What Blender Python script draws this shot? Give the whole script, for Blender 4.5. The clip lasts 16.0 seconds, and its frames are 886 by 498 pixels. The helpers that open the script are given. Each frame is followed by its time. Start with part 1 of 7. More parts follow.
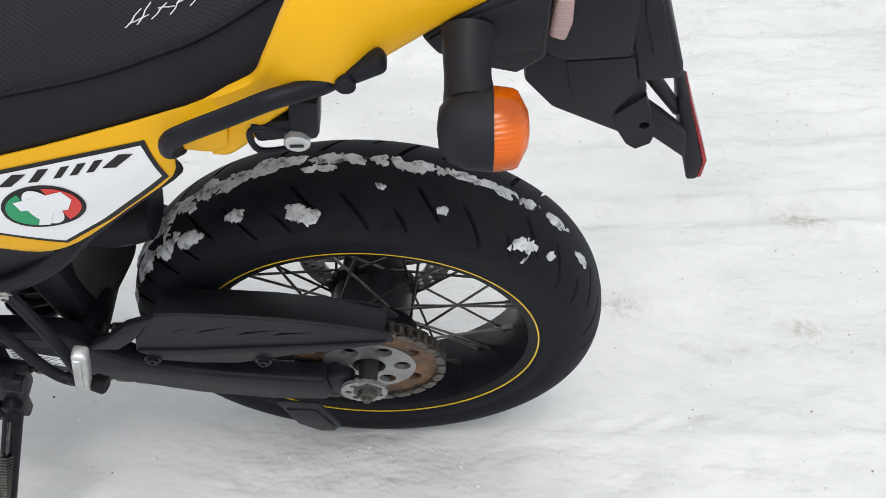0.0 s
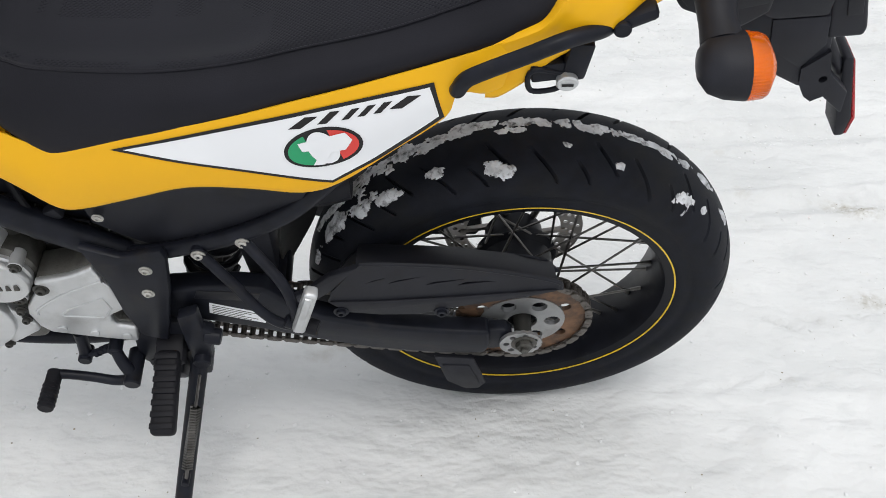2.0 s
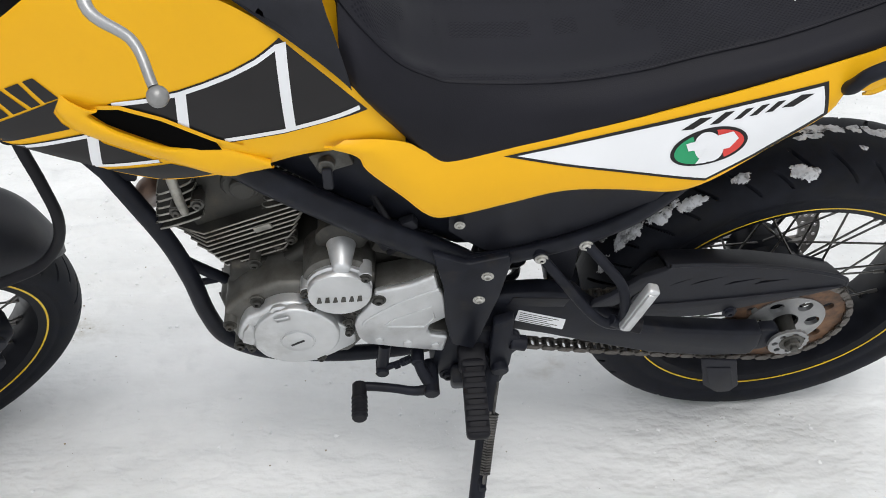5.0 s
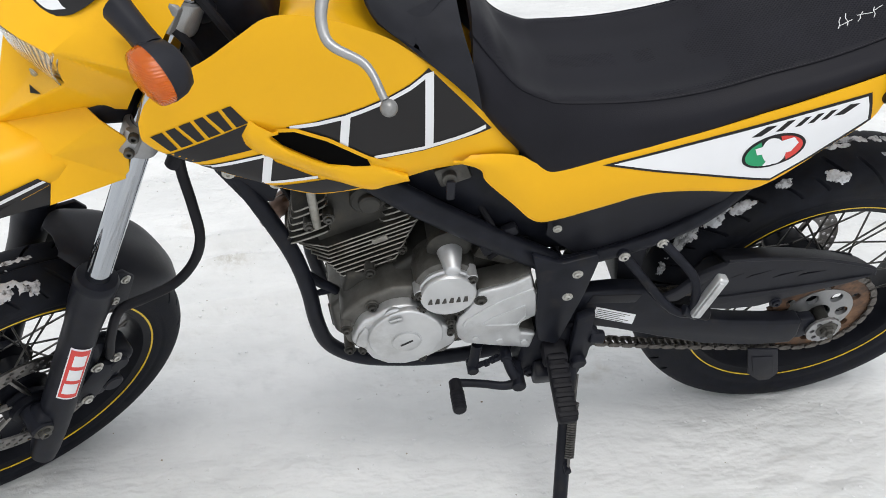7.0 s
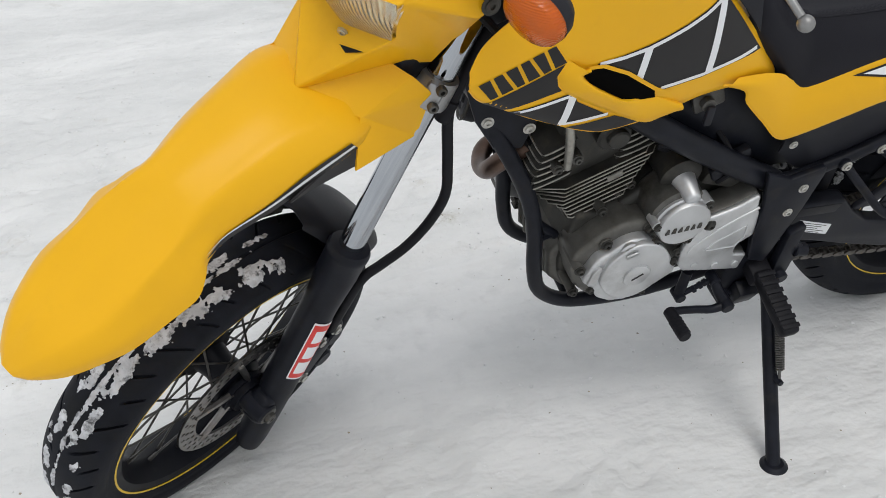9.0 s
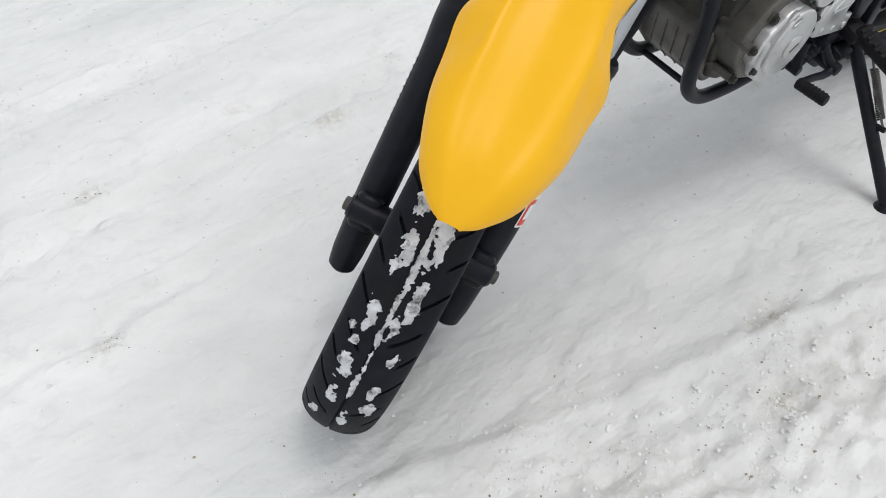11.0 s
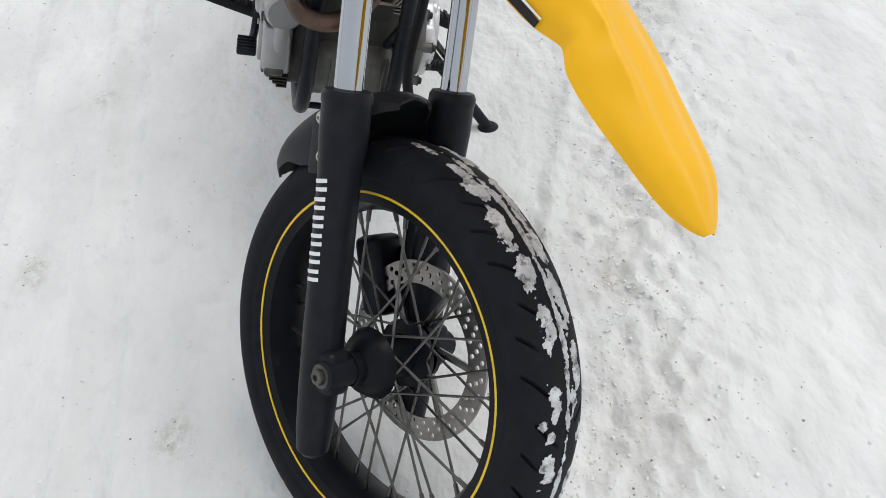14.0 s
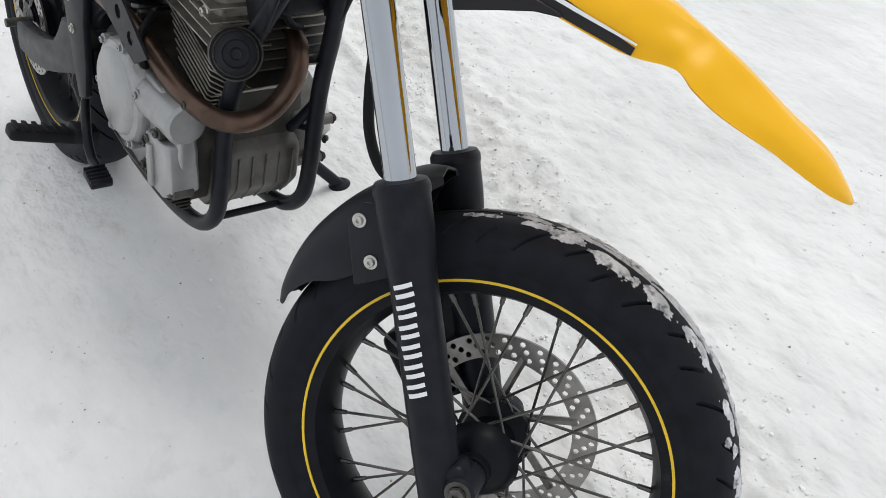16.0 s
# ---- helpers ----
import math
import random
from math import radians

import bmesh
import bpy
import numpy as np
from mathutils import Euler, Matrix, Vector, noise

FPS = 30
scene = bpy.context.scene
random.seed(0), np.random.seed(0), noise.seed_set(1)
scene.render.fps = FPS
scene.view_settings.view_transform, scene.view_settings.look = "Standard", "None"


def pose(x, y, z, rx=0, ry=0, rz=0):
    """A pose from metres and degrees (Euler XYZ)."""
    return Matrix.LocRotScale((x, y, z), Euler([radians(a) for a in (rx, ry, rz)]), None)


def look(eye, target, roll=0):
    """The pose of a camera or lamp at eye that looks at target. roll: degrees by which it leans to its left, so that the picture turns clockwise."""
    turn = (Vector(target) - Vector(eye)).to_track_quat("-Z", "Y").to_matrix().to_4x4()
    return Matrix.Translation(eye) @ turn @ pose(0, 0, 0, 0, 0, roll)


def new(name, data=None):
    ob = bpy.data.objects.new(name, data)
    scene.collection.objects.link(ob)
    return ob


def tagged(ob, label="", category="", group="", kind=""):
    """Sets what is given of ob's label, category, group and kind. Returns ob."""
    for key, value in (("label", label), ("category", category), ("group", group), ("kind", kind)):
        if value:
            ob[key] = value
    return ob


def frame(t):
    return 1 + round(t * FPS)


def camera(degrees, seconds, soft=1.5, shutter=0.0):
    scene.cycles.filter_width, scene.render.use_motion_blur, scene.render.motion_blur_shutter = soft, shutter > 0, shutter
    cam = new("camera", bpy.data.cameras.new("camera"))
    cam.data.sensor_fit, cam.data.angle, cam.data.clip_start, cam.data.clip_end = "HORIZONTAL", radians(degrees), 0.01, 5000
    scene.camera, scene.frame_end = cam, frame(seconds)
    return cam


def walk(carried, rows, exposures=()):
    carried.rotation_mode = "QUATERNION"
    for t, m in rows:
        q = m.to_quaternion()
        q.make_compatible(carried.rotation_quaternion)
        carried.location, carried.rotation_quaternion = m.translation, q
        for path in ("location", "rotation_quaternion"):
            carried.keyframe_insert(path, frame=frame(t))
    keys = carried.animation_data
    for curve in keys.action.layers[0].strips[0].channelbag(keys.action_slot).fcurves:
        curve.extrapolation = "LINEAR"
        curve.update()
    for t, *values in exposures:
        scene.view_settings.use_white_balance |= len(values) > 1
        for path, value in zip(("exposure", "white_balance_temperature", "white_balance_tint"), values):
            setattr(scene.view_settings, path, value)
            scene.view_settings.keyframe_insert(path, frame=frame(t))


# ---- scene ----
# bike's own axes (x ahead, y to its left, z up its middle plane) laid into the world: it leans on its stand
ROOT = Matrix(((0.99997, -0.00201, 0.00746, -0.00001), (0.00000, 0.96543, 0.26067, -0.00026), (-0.00772, -0.26066, 0.96540, -0.00097), (0, 0, 0, 1)))
# the steered front end: origin at the axle, y to its left along the axle, z up the fork
FRONT = Matrix(((0.70948, -0.50435, -0.49220, 1.36478), (0.55340, 0.83116, -0.05398, 0.03661), (0.43632, -0.23408, 0.86881, 0.29299), (0, 0, 0, 1)))

cam = camera(52.16, 16.0, soft=0.9)
PATH = [
    (0.0, -0.1187, 0.9525, 1.1852, 48.293, 0.802, -179.233),
    (0.5, -0.0458, 1.0550, 1.2042, 51.229, -0.473, 178.614),
    (1.0, -0.0078, 1.1094, 1.2097, 52.536, -0.526, 179.006),
    (1.5, 0.0701, 1.1151, 1.1923, 51.628, -0.455, 178.853),
    (2.0, 0.1521, 1.1146, 1.1856, 50.935, -0.347, 178.188),
    (2.5, 0.2257, 1.1223, 1.1772, 51.533, -0.749, 176.905),
    (3.0, 0.3169, 1.1385, 1.1563, 51.572, -0.863, 175.573),
    (3.5, 0.4001, 1.1658, 1.1494, 51.964, -0.578, 175.150),
    (4.0, 0.4585, 1.1876, 1.1495, 52.478, -0.604, 175.410),
    (4.5, 0.5210, 1.1869, 1.1440, 52.927, -0.099, 175.959),
    (5.0, 0.5928, 1.1944, 1.1758, 54.723, 0.485, 175.885),
    (5.2, 0.6214, 1.1959, 1.1807, 55.599, 0.555, 175.912),
    (7.3, 0.8565, 1.3569, 1.2141, 58.195, 0.897, 171.678),
    (7.5, 0.8934, 1.3458, 1.2130, 58.055, 1.451, 171.633),
    (8.0, 1.0184, 1.2711, 1.2039, 57.343, 2.855, 169.767),
    (8.5, 1.1385, 1.2281, 1.2022, 56.187, 3.084, 167.293),
    (9.0, 1.2934, 1.2464, 1.2051, 55.240, 2.911, 163.083),
    (9.5, 1.4559, 1.2657, 1.2009, 54.311, 2.805, 160.028),
    (10.0, 1.5998, 1.1729, 1.1526, 52.921, 3.900, 156.164),
    (10.2, 1.6785, 1.1170, 1.1339, 52.345, 4.208, 153.493),
    (12.3, 2.1004, 0.5954, 1.0728, 42.754, 2.085, 116.680),
    (12.5, 2.1121, 0.5224, 1.0659, 42.227, 2.124, 112.817),
    (13.0, 2.1056, 0.3890, 1.1207, 43.766, 2.688, 104.141),
    (13.5, 2.1163, 0.2516, 1.1531, 46.559, 3.285, 93.153),
    (14.0, 2.1580, 0.1326, 1.1771, 47.219, 3.207, 82.518),
    (14.5, 2.0847, 0.0274, 1.1479, 47.312, 3.459, 76.594),
    (15.0, 1.9574, -0.0648, 1.1521, 46.665, 3.697, 69.530),
    (15.5, 1.9036, -0.1372, 1.1600, 47.095, 3.305, 61.867),
    (16.0, 1.8880, -0.2634, 1.1854, 47.138, 3.692, 53.680),
]
EXPOSURES = [(0.0, 0.02), (3.5, 0.06), (5.0, 0.15), (7.5, 0.10), (8.0, 0.05), (9.0, -0.22), (10.0, -0.08), (12.5, -0.10), (13.5, -0.08), (16.0, 0.00)]
walk(cam, [(t, pose(*row)) for t, *row in PATH], EXPOSURES)

# ---- light: an overcast winter day ----
world = bpy.data.worlds.new("overcast_sky")
scene.world = world
world.use_nodes = True
wn, wl = world.node_tree.nodes, world.node_tree.links
wn.clear()
sky = wn.new("ShaderNodeTexSky")
sky.sky_type, sky.sun_disc = "NISHITA", False
sky.sun_elevation, sky.sun_rotation = radians(67), radians(349)
sky.air_density, sky.dust_density = 1.0, 4.0
cloud = wn.new("ShaderNodeHueSaturation")
cloud.inputs["Saturation"].default_value = 0.18
flat = wn.new("ShaderNodeMix")
flat.data_type = "RGBA"
flat.inputs["Factor"].default_value = 0.6
flat.inputs["B"].default_value = (7.2, 7.42, 7.7, 1)
back = wn.new("ShaderNodeBackground")
back.inputs["Strength"].default_value = 0.136
wout = wn.new("ShaderNodeOutputWorld")
wl.new(sky.outputs["Color"], cloud.inputs["Color"])
wl.new(cloud.outputs["Color"], flat.inputs["A"])
wl.new(flat.outputs["Result"], back.inputs["Color"])
wl.new(back.outputs["Background"], wout.inputs["Surface"])
sun_data = bpy.data.lights.new("sun", "SUN")
sun_data.energy, sun_data.angle, sun_data.color = 0.9, radians(26), (1.0, 0.98, 0.95)
sun = new("sun", sun_data)
sun.matrix_world = look((0.2, 2.3, 5.0), (0.6, 0.2, 0.0))


# ---- materials ----
def mat(name, color, rough=0.5, metal=0.0, vary=0.15, scale=30.0, bump=0.1, grain=400.0, depth=0.001, dirt=None, dirt_scale=9.0,
        dirt_cut=(0.55, 0.7), coat=0.0, rvary=0.12, spec=0.5):
    """A surface whose colour wanders at one scale and whose relief does at another; dirt: a second colour in patches."""
    m = bpy.data.materials.new(name)
    m.use_nodes = True
    n, l = m.node_tree.nodes, m.node_tree.links
    b = n["Principled BSDF"]
    tc = n.new("ShaderNodeTexCoord")
    wide = n.new("ShaderNodeTexNoise")
    wide.inputs["Scale"].default_value, wide.inputs["Detail"].default_value = scale, 5
    l.new(tc.outputs["Object"], wide.inputs["Vector"])
    ramp = n.new("ShaderNodeValToRGB")
    lo, hi = [max(c * (1 - vary), 0) for c in color], [min(c * (1 + vary), 1) for c in color]
    ramp.color_ramp.elements[0].position, ramp.color_ramp.elements[1].position = 0.3, 0.7
    ramp.color_ramp.elements[0].color, ramp.color_ramp.elements[1].color = (*lo, 1), (*hi, 1)
    l.new(wide.outputs["Fac"], ramp.inputs["Fac"])
    out = ramp.outputs["Color"]
    if dirt:
        spots = n.new("ShaderNodeTexNoise")
        spots.inputs["Scale"].default_value, spots.inputs["Detail"].default_value, spots.inputs["Roughness"].default_value = dirt_scale, 8, 0.65
        l.new(tc.outputs["Object"], spots.inputs["Vector"])
        cut = n.new("ShaderNodeMapRange")
        cut.inputs["From Min"].default_value, cut.inputs["From Max"].default_value = dirt_cut
        l.new(spots.outputs["Fac"], cut.inputs["Value"])
        mix = n.new("ShaderNodeMix")
        mix.data_type = "RGBA"
        l.new(cut.outputs["Result"], mix.inputs["Factor"])
        l.new(out, mix.inputs["A"])
        mix.inputs["B"].default_value = (*dirt, 1)
        out = mix.outputs["Result"]
    l.new(out, b.inputs["Base Color"])
    rr = n.new("ShaderNodeMapRange")
    rr.inputs["To Min"].default_value, rr.inputs["To Max"].default_value = max(rough - rvary, 0.02), min(rough + rvary, 1)
    l.new(wide.outputs["Fac"], rr.inputs["Value"])
    l.new(rr.outputs["Result"], b.inputs["Roughness"])
    b.inputs["Metallic"].default_value = metal
    b.inputs["Specular IOR Level"].default_value = spec
    b.inputs["Coat Weight"].default_value = coat
    b.inputs["Coat Roughness"].default_value = 0.08
    if bump:
        fine = n.new("ShaderNodeTexNoise")
        fine.inputs["Scale"].default_value, fine.inputs["Detail"].default_value = grain, 4
        l.new(tc.outputs["Object"], fine.inputs["Vector"])
        bp = n.new("ShaderNodeBump")
        bp.inputs["Strength"].default_value, bp.inputs["Distance"].default_value = bump, depth
        l.new(fine.outputs["Fac"], bp.inputs["Height"])
        l.new(bp.outputs["Normal"], b.inputs["Normal"])
    return m


YELLOW = mat("yellow_plastic", (0.83, 0.438, 0.010), 0.34, vary=0.03, scale=6, bump=0.03, grain=60, depth=0.002, dirt=(0.74, 0.38, 0.012), dirt_cut=(0.58, 0.85), coat=0.0, spec=0.22)
BLACKPL = mat("black_plastic", (0.0155, 0.0162, 0.0212), 0.5, spec=0.2, vary=0.25, scale=25, bump=0.15, grain=900, dirt=(0.022, 0.021, 0.020), dirt_cut=(0.55, 0.8))
PAINT = mat("black_frame_paint", (0.0098, 0.0109, 0.0161), 0.42, spec=0.17, vary=0.3, scale=40, bump=0.08, grain=300, dirt=(0.024, 0.022, 0.020), dirt_scale=22, dirt_cut=(0.58, 0.8))
RUBBER = mat("tyre_rubber", (0.0094, 0.0104, 0.0148), 0.62, spec=0.12, vary=0.3, scale=45, bump=0.25, grain=700, dirt=(0.015, 0.015, 0.015), dirt_scale=16, dirt_cut=(0.5, 0.8))
SOFTRUB = mat("hose_rubber", (0.0105, 0.0105, 0.0133), 0.55, spec=0.16, vary=0.2, scale=30, bump=0.1, grain=500)
VINYL = mat("seat_vinyl", (0.0112, 0.0112, 0.0155), 0.55, spec=0.16, vary=0.15, scale=14, bump=0.35, grain=650, depth=0.0006)
RIMBLK = mat("rim_black", (0.0063, 0.0069, 0.0102), 0.40, spec=0.14, vary=0.3, scale=30, bump=0.05, grain=300, dirt=(0.03, 0.03, 0.03), dirt_scale=25, dirt_cut=(0.6, 0.85))
STRIPE = mat("yellow_stripe", (0.78, 0.52, 0.02), 0.4, vary=0.12, scale=40, bump=0.0)
CHROME = mat("chrome", (0.44, 0.465, 0.50), 0.06, 1.0, vary=0.05, scale=12, bump=0.02, grain=200, rvary=0.03)
STEEL = mat("spoke_steel", (0.13, 0.125, 0.12), 0.38, 1.0, vary=0.3, scale=60, bump=0.1, grain=500)
ALU = mat("cast_aluminium", (0.60, 0.61, 0.62), 0.42, 0.75, vary=0.12, scale=20, bump=0.25, grain=700, depth=0.0006, dirt=(0.33, 0.33, 0.32), dirt_scale=11, dirt_cut=(0.55, 0.85))
ALUD = mat("stained_aluminium", (0.11, 0.108, 0.10), 0.5, 0.6, vary=0.3, scale=25, bump=0.4, grain=300, dirt=(0.040, 0.036, 0.030), dirt_scale=18, dirt_cut=(0.42, 0.65))
CYL = mat("cylinder_grey", (0.040, 0.039, 0.035), 0.55, 0.4, vary=0.3, scale=30, bump=0.25, grain=400, dirt=(0.085, 0.074, 0.056), dirt_scale=20, dirt_cut=(0.55, 0.8))
RUST = mat("rusty_steel", (0.17, 0.095, 0.055), 0.6, 0.5, vary=0.4, scale=50, bump=0.3, grain=500, dirt=(0.06, 0.045, 0.04), dirt_scale=30, dirt_cut=(0.45, 0.65))
DISC = mat("disc_steel", (0.27, 0.26, 0.25), 0.33, 1.0, vary=0.2, scale=60, bump=0.1, grain=300, dirt=(0.2, 0.17, 0.15), dirt_scale=30, dirt_cut=(0.55, 0.75))
PIPE = mat("exhaust_pipe", (0.105, 0.068, 0.052), 0.40, 0.85, vary=0.4, scale=25, bump=0.2, grain=300, dirt=(0.16, 0.11, 0.085), dirt_scale=14, dirt_cut=(0.5, 0.75))
WHITE = mat("white_vinyl", (0.80, 0.81, 0.83), 0.35, vary=0.02, scale=10, bump=0.02, grain=100)
BLKVINYL = mat("black_vinyl", (0.013, 0.012, 0.013), 0.4, spec=0.3, vary=0.15, scale=12, bump=0.02, grain=100)
RED = mat("red_vinyl", (0.66, 0.045, 0.035), 0.35, vary=0.06, scale=30, bump=0.0)
GREEN = mat("green_vinyl", (0.01, 0.30, 0.12), 0.35, vary=0.06, scale=30, bump=0.0)
CHAIN = mat("chain_steel", (0.13, 0.12, 0.11), 0.45, 0.8, vary=0.4, scale=120, bump=0.1, grain=500)
BOLT = mat("zinc_bolt", (0.52, 0.51, 0.48), 0.36, 0.9, vary=0.2, scale=90, bump=0.1, grain=500)

# dull worn alloy, and a shaded copy of ALU for the right-hand covers
DULL_SHADED = mat("dull_and_shaded_aluminium", (0.36, 0.365, 0.37), 0.38, 0.7, vary=0.18, scale=18, bump=0.35, grain=500, depth=0.0008, dirt=(0.17, 0.165, 0.155), dirt_scale=9, dirt_cut=(0.48, 0.75))
# grimy castings, and the sprocket cover wall with its shade in the colour
GREYCAST = mat("grimy_and_shaded_cast_grey", (0.135, 0.132, 0.122), 0.5, 0.6, vary=0.25, scale=20, bump=0.35, grain=400, depth=0.0008, dirt=(0.075, 0.070, 0.060), dirt_scale=14, dirt_cut=(0.45, 0.7))
FIN = mat("fin_edge_grey", (0.34, 0.33, 0.30), 0.45, 0.7, vary=0.3, scale=60, bump=0.2, grain=500, dirt=(0.10, 0.09, 0.07), dirt_scale=30, dirt_cut=(0.5, 0.7))


def clear(name, color, rough=0.1, through_light=0.75, ribs=150, along="X", relief=0.35):
    m = bpy.data.materials.new(name)
    m.use_nodes = True
    b = m.node_tree.nodes["Principled BSDF"]
    b.inputs["Base Color"].default_value = (*color, 1)
    b.inputs["Roughness"].default_value = rough
    b.inputs["Transmission Weight"].default_value = through_light
    b.inputs["IOR"].default_value = 1.45
    wave = m.node_tree.nodes.new("ShaderNodeTexWave")
    wave.inputs["Scale"].default_value = ribs
    wave.bands_direction = along
    tc = m.node_tree.nodes.new("ShaderNodeTexCoord")
    bp = m.node_tree.nodes.new("ShaderNodeBump")
    bp.inputs["Strength"].default_value, bp.inputs["Distance"].default_value = relief, 0.001
    m.node_tree.links.new(tc.outputs["Object"], wave.inputs["Vector"])
    m.node_tree.links.new(wave.outputs["Fac"], bp.inputs["Height"])
    m.node_tree.links.new(bp.outputs["Normal"], b.inputs["Normal"])
    return m


AMBER = clear("amber_lens", (1.0, 0.20, 0.004), 0.08, 0.65, 130, "Z", 0.3)
TAILLENS = clear("pale_red_lens", (0.86, 0.60, 0.57), 0.14, 0.5, 120, "Z", 0.35)
REDLENS = clear("red_reflector", (0.75, 0.02, 0.03), 0.12)
GLASS = clear("lamp_lens", (0.97, 0.96, 0.92), 0.03, 0.9, 85, "Y", 0.6)


def dimpled():
    """Seat vinyl pricked with a close grid of small dots."""
    m = VINYL.copy()
    m.name = "dimpled_vinyl"
    n, l = m.node_tree.nodes, m.node_tree.links
    b = n["Principled BSDF"]
    tc = n.new("ShaderNodeTexCoord")
    dots = n.new("ShaderNodeTexVoronoi")
    dots.voronoi_dimensions = "2D"
    dots.inputs["Scale"].default_value = 265
    dots.inputs["Randomness"].default_value = 0.0
    turn = n.new("ShaderNodeMapping")
    turn.inputs["Rotation"].default_value = (0, 0, radians(45))
    turn.inputs["Scale"].default_value = (1, 1, 0.05)
    l.new(tc.outputs["Object"], turn.inputs["Vector"])
    l.new(turn.outputs["Vector"], dots.inputs["Vector"])
    pit = n.new("ShaderNodeMapRange")
    pit.inputs["From Min"].default_value, pit.inputs["From Max"].default_value = 0.15, 0.4
    l.new(dots.outputs["Distance"], pit.inputs["Value"])
    bp = n.new("ShaderNodeBump")
    bp.inputs["Strength"].default_value, bp.inputs["Distance"].default_value = 0.5, 0.0009
    l.new(pit.outputs["Result"], bp.inputs["Height"])
    l.new(bp.outputs["Normal"], b.inputs["Normal"])
    # lower gloss in each dot puts the shade of its pit into the sheen
    gloss = n.new("ShaderNodeMapRange")
    gloss.inputs["From Min"].default_value, gloss.inputs["From Max"].default_value = 0.2, 0.42
    gloss.inputs["To Min"].default_value, gloss.inputs["To Max"].default_value = 0.07, 0.17
    l.new(dots.outputs["Distance"], gloss.inputs["Value"])
    l.new(gloss.outputs["Result"], b.inputs["Specular IOR Level"])
    return m


DIMPLED = dimpled()


# ---- mesh tools ----
from mathutils.bvhtree import BVHTree


def link(name, bm, material, parent=None, label="", sharp=38.0, smooth=True):
    """One mesh object from a bmesh, with edges sharper than the angle kept crisp."""
    bmesh.ops.recalc_face_normals(bm, faces=bm.faces)
    lim = radians(sharp)
    for fc in bm.faces:
        fc.smooth = smooth
    for e in bm.edges:
        if len(e.link_faces) == 2 and e.calc_face_angle(0) > lim:
            e.smooth = False
    me = bpy.data.meshes.new(name)
    bm.to_mesh(me)
    bm.free()
    for one in material if isinstance(material, (list, tuple)) else [material]:
        me.materials.append(one)
    ob = new(name, me)
    ob.parent = parent
    if label:
        tagged(ob, label)
    return ob


def part(name, bm, material, parent, label="", sharp=38.0):
    return link(name, bm, material, parent, label, sharp)


def spline(pts, n):
    """n + 1 places along a smooth line through the given ones."""
    pts = [Vector(p) for p in pts]
    if len(pts) == 2:
        return [pts[0].lerp(pts[1], i / n) for i in range(n + 1)]
    out = []
    for i in range(n + 1):
        s = i / n * (len(pts) - 1)
        k = min(int(s), len(pts) - 2)
        t = s - k
        p1, p2 = pts[k], pts[k + 1]
        p0 = pts[k - 1] if k else p1 * 2 - p2
        p3 = pts[k + 2] if k + 2 < len(pts) else p2 * 2 - p1
        out.append(0.5 * (2 * p1 + (p2 - p0) * t + (2 * p0 - 5 * p1 + 4 * p2 - p3) * t * t + (3 * p1 - p0 - 3 * p2 + p3) * t**3))
    return out


def grid(bm, rows, close_u=False, close_v=False):
    """Faces over rows of places; returns the faces."""
    vs = [[bm.verts.new(p) for p in row] for row in rows]
    faces = []
    nu, nv = len(vs), len(vs[0])
    for i in range(nu if close_u else nu - 1):
        for j in range(nv if close_v else nv - 1):
            a, b, c, d = vs[i][j], vs[(i + 1) % nu][j], vs[(i + 1) % nu][(j + 1) % nv], vs[i][(j + 1) % nv]
            faces.append(bm.faces.new((a, b, c, d)))
    return faces, vs


def tube(bm, pts, r, seg=10, n=0, caps=True):
    """A round bar along places; r: one radius or one for each place; n: smooth it into that many steps."""
    rs = list(r) if isinstance(r, (list, tuple)) else [r] * len(pts)
    if n:
        line = spline(pts, n)
        rr = [x.x for x in spline([(q, 0, 0) for q in rs], n)]
    else:
        line, rr = [Vector(p) for p in pts], rs
    rings = []
    up = None
    for i, p in enumerate(line):
        d = (line[min(i + 1, len(line) - 1)] - line[max(i - 1, 0)]).normalized()
        if up is None:
            up = d.orthogonal().normalized()
        up = (up - d * up.dot(d)).normalized()
        side = d.cross(up)
        rings.append([p + (up * math.cos(a) + side * math.sin(a)) * rr[i] for a in (2 * math.pi * k / seg for k in range(seg))])
    faces, vs = grid(bm, rings, close_v=True)
    if caps:
        bm.faces.new(vs[0])
        bm.faces.new(vs[-1])
    return bm


def lathe(bm, profile, seg=48, start=(0, 0, 0), axis=(0, 1, 0), arc=(0.0, 360.0), close=False):
    """A profile of (radius, way along the axis) turned round an axis through start."""
    ax = Vector(axis).normalized()
    e1 = ax.orthogonal().normalized() if abs(ax.y) < 0.99 else Vector((1, 0, 0))
    e2 = ax.cross(e1)
    full = arc[1] - arc[0] > 359.9
    n = seg if full else seg + 1
    rows = []
    for k in range(n):
        a = radians(arc[0] + (arc[1] - arc[0]) * k / seg)
        d = e1 * math.cos(a) + e2 * math.sin(a)
        rows.append([Vector(start) + d * r + ax * y for r, y in profile])
    grid(bm, rows, close_u=full, close_v=close)
    bmesh.ops.remove_doubles(bm, verts=[v for v in bm.verts if (v.co - Vector(start)).cross(ax).length < 1e-6], dist=1e-6)
    return bm


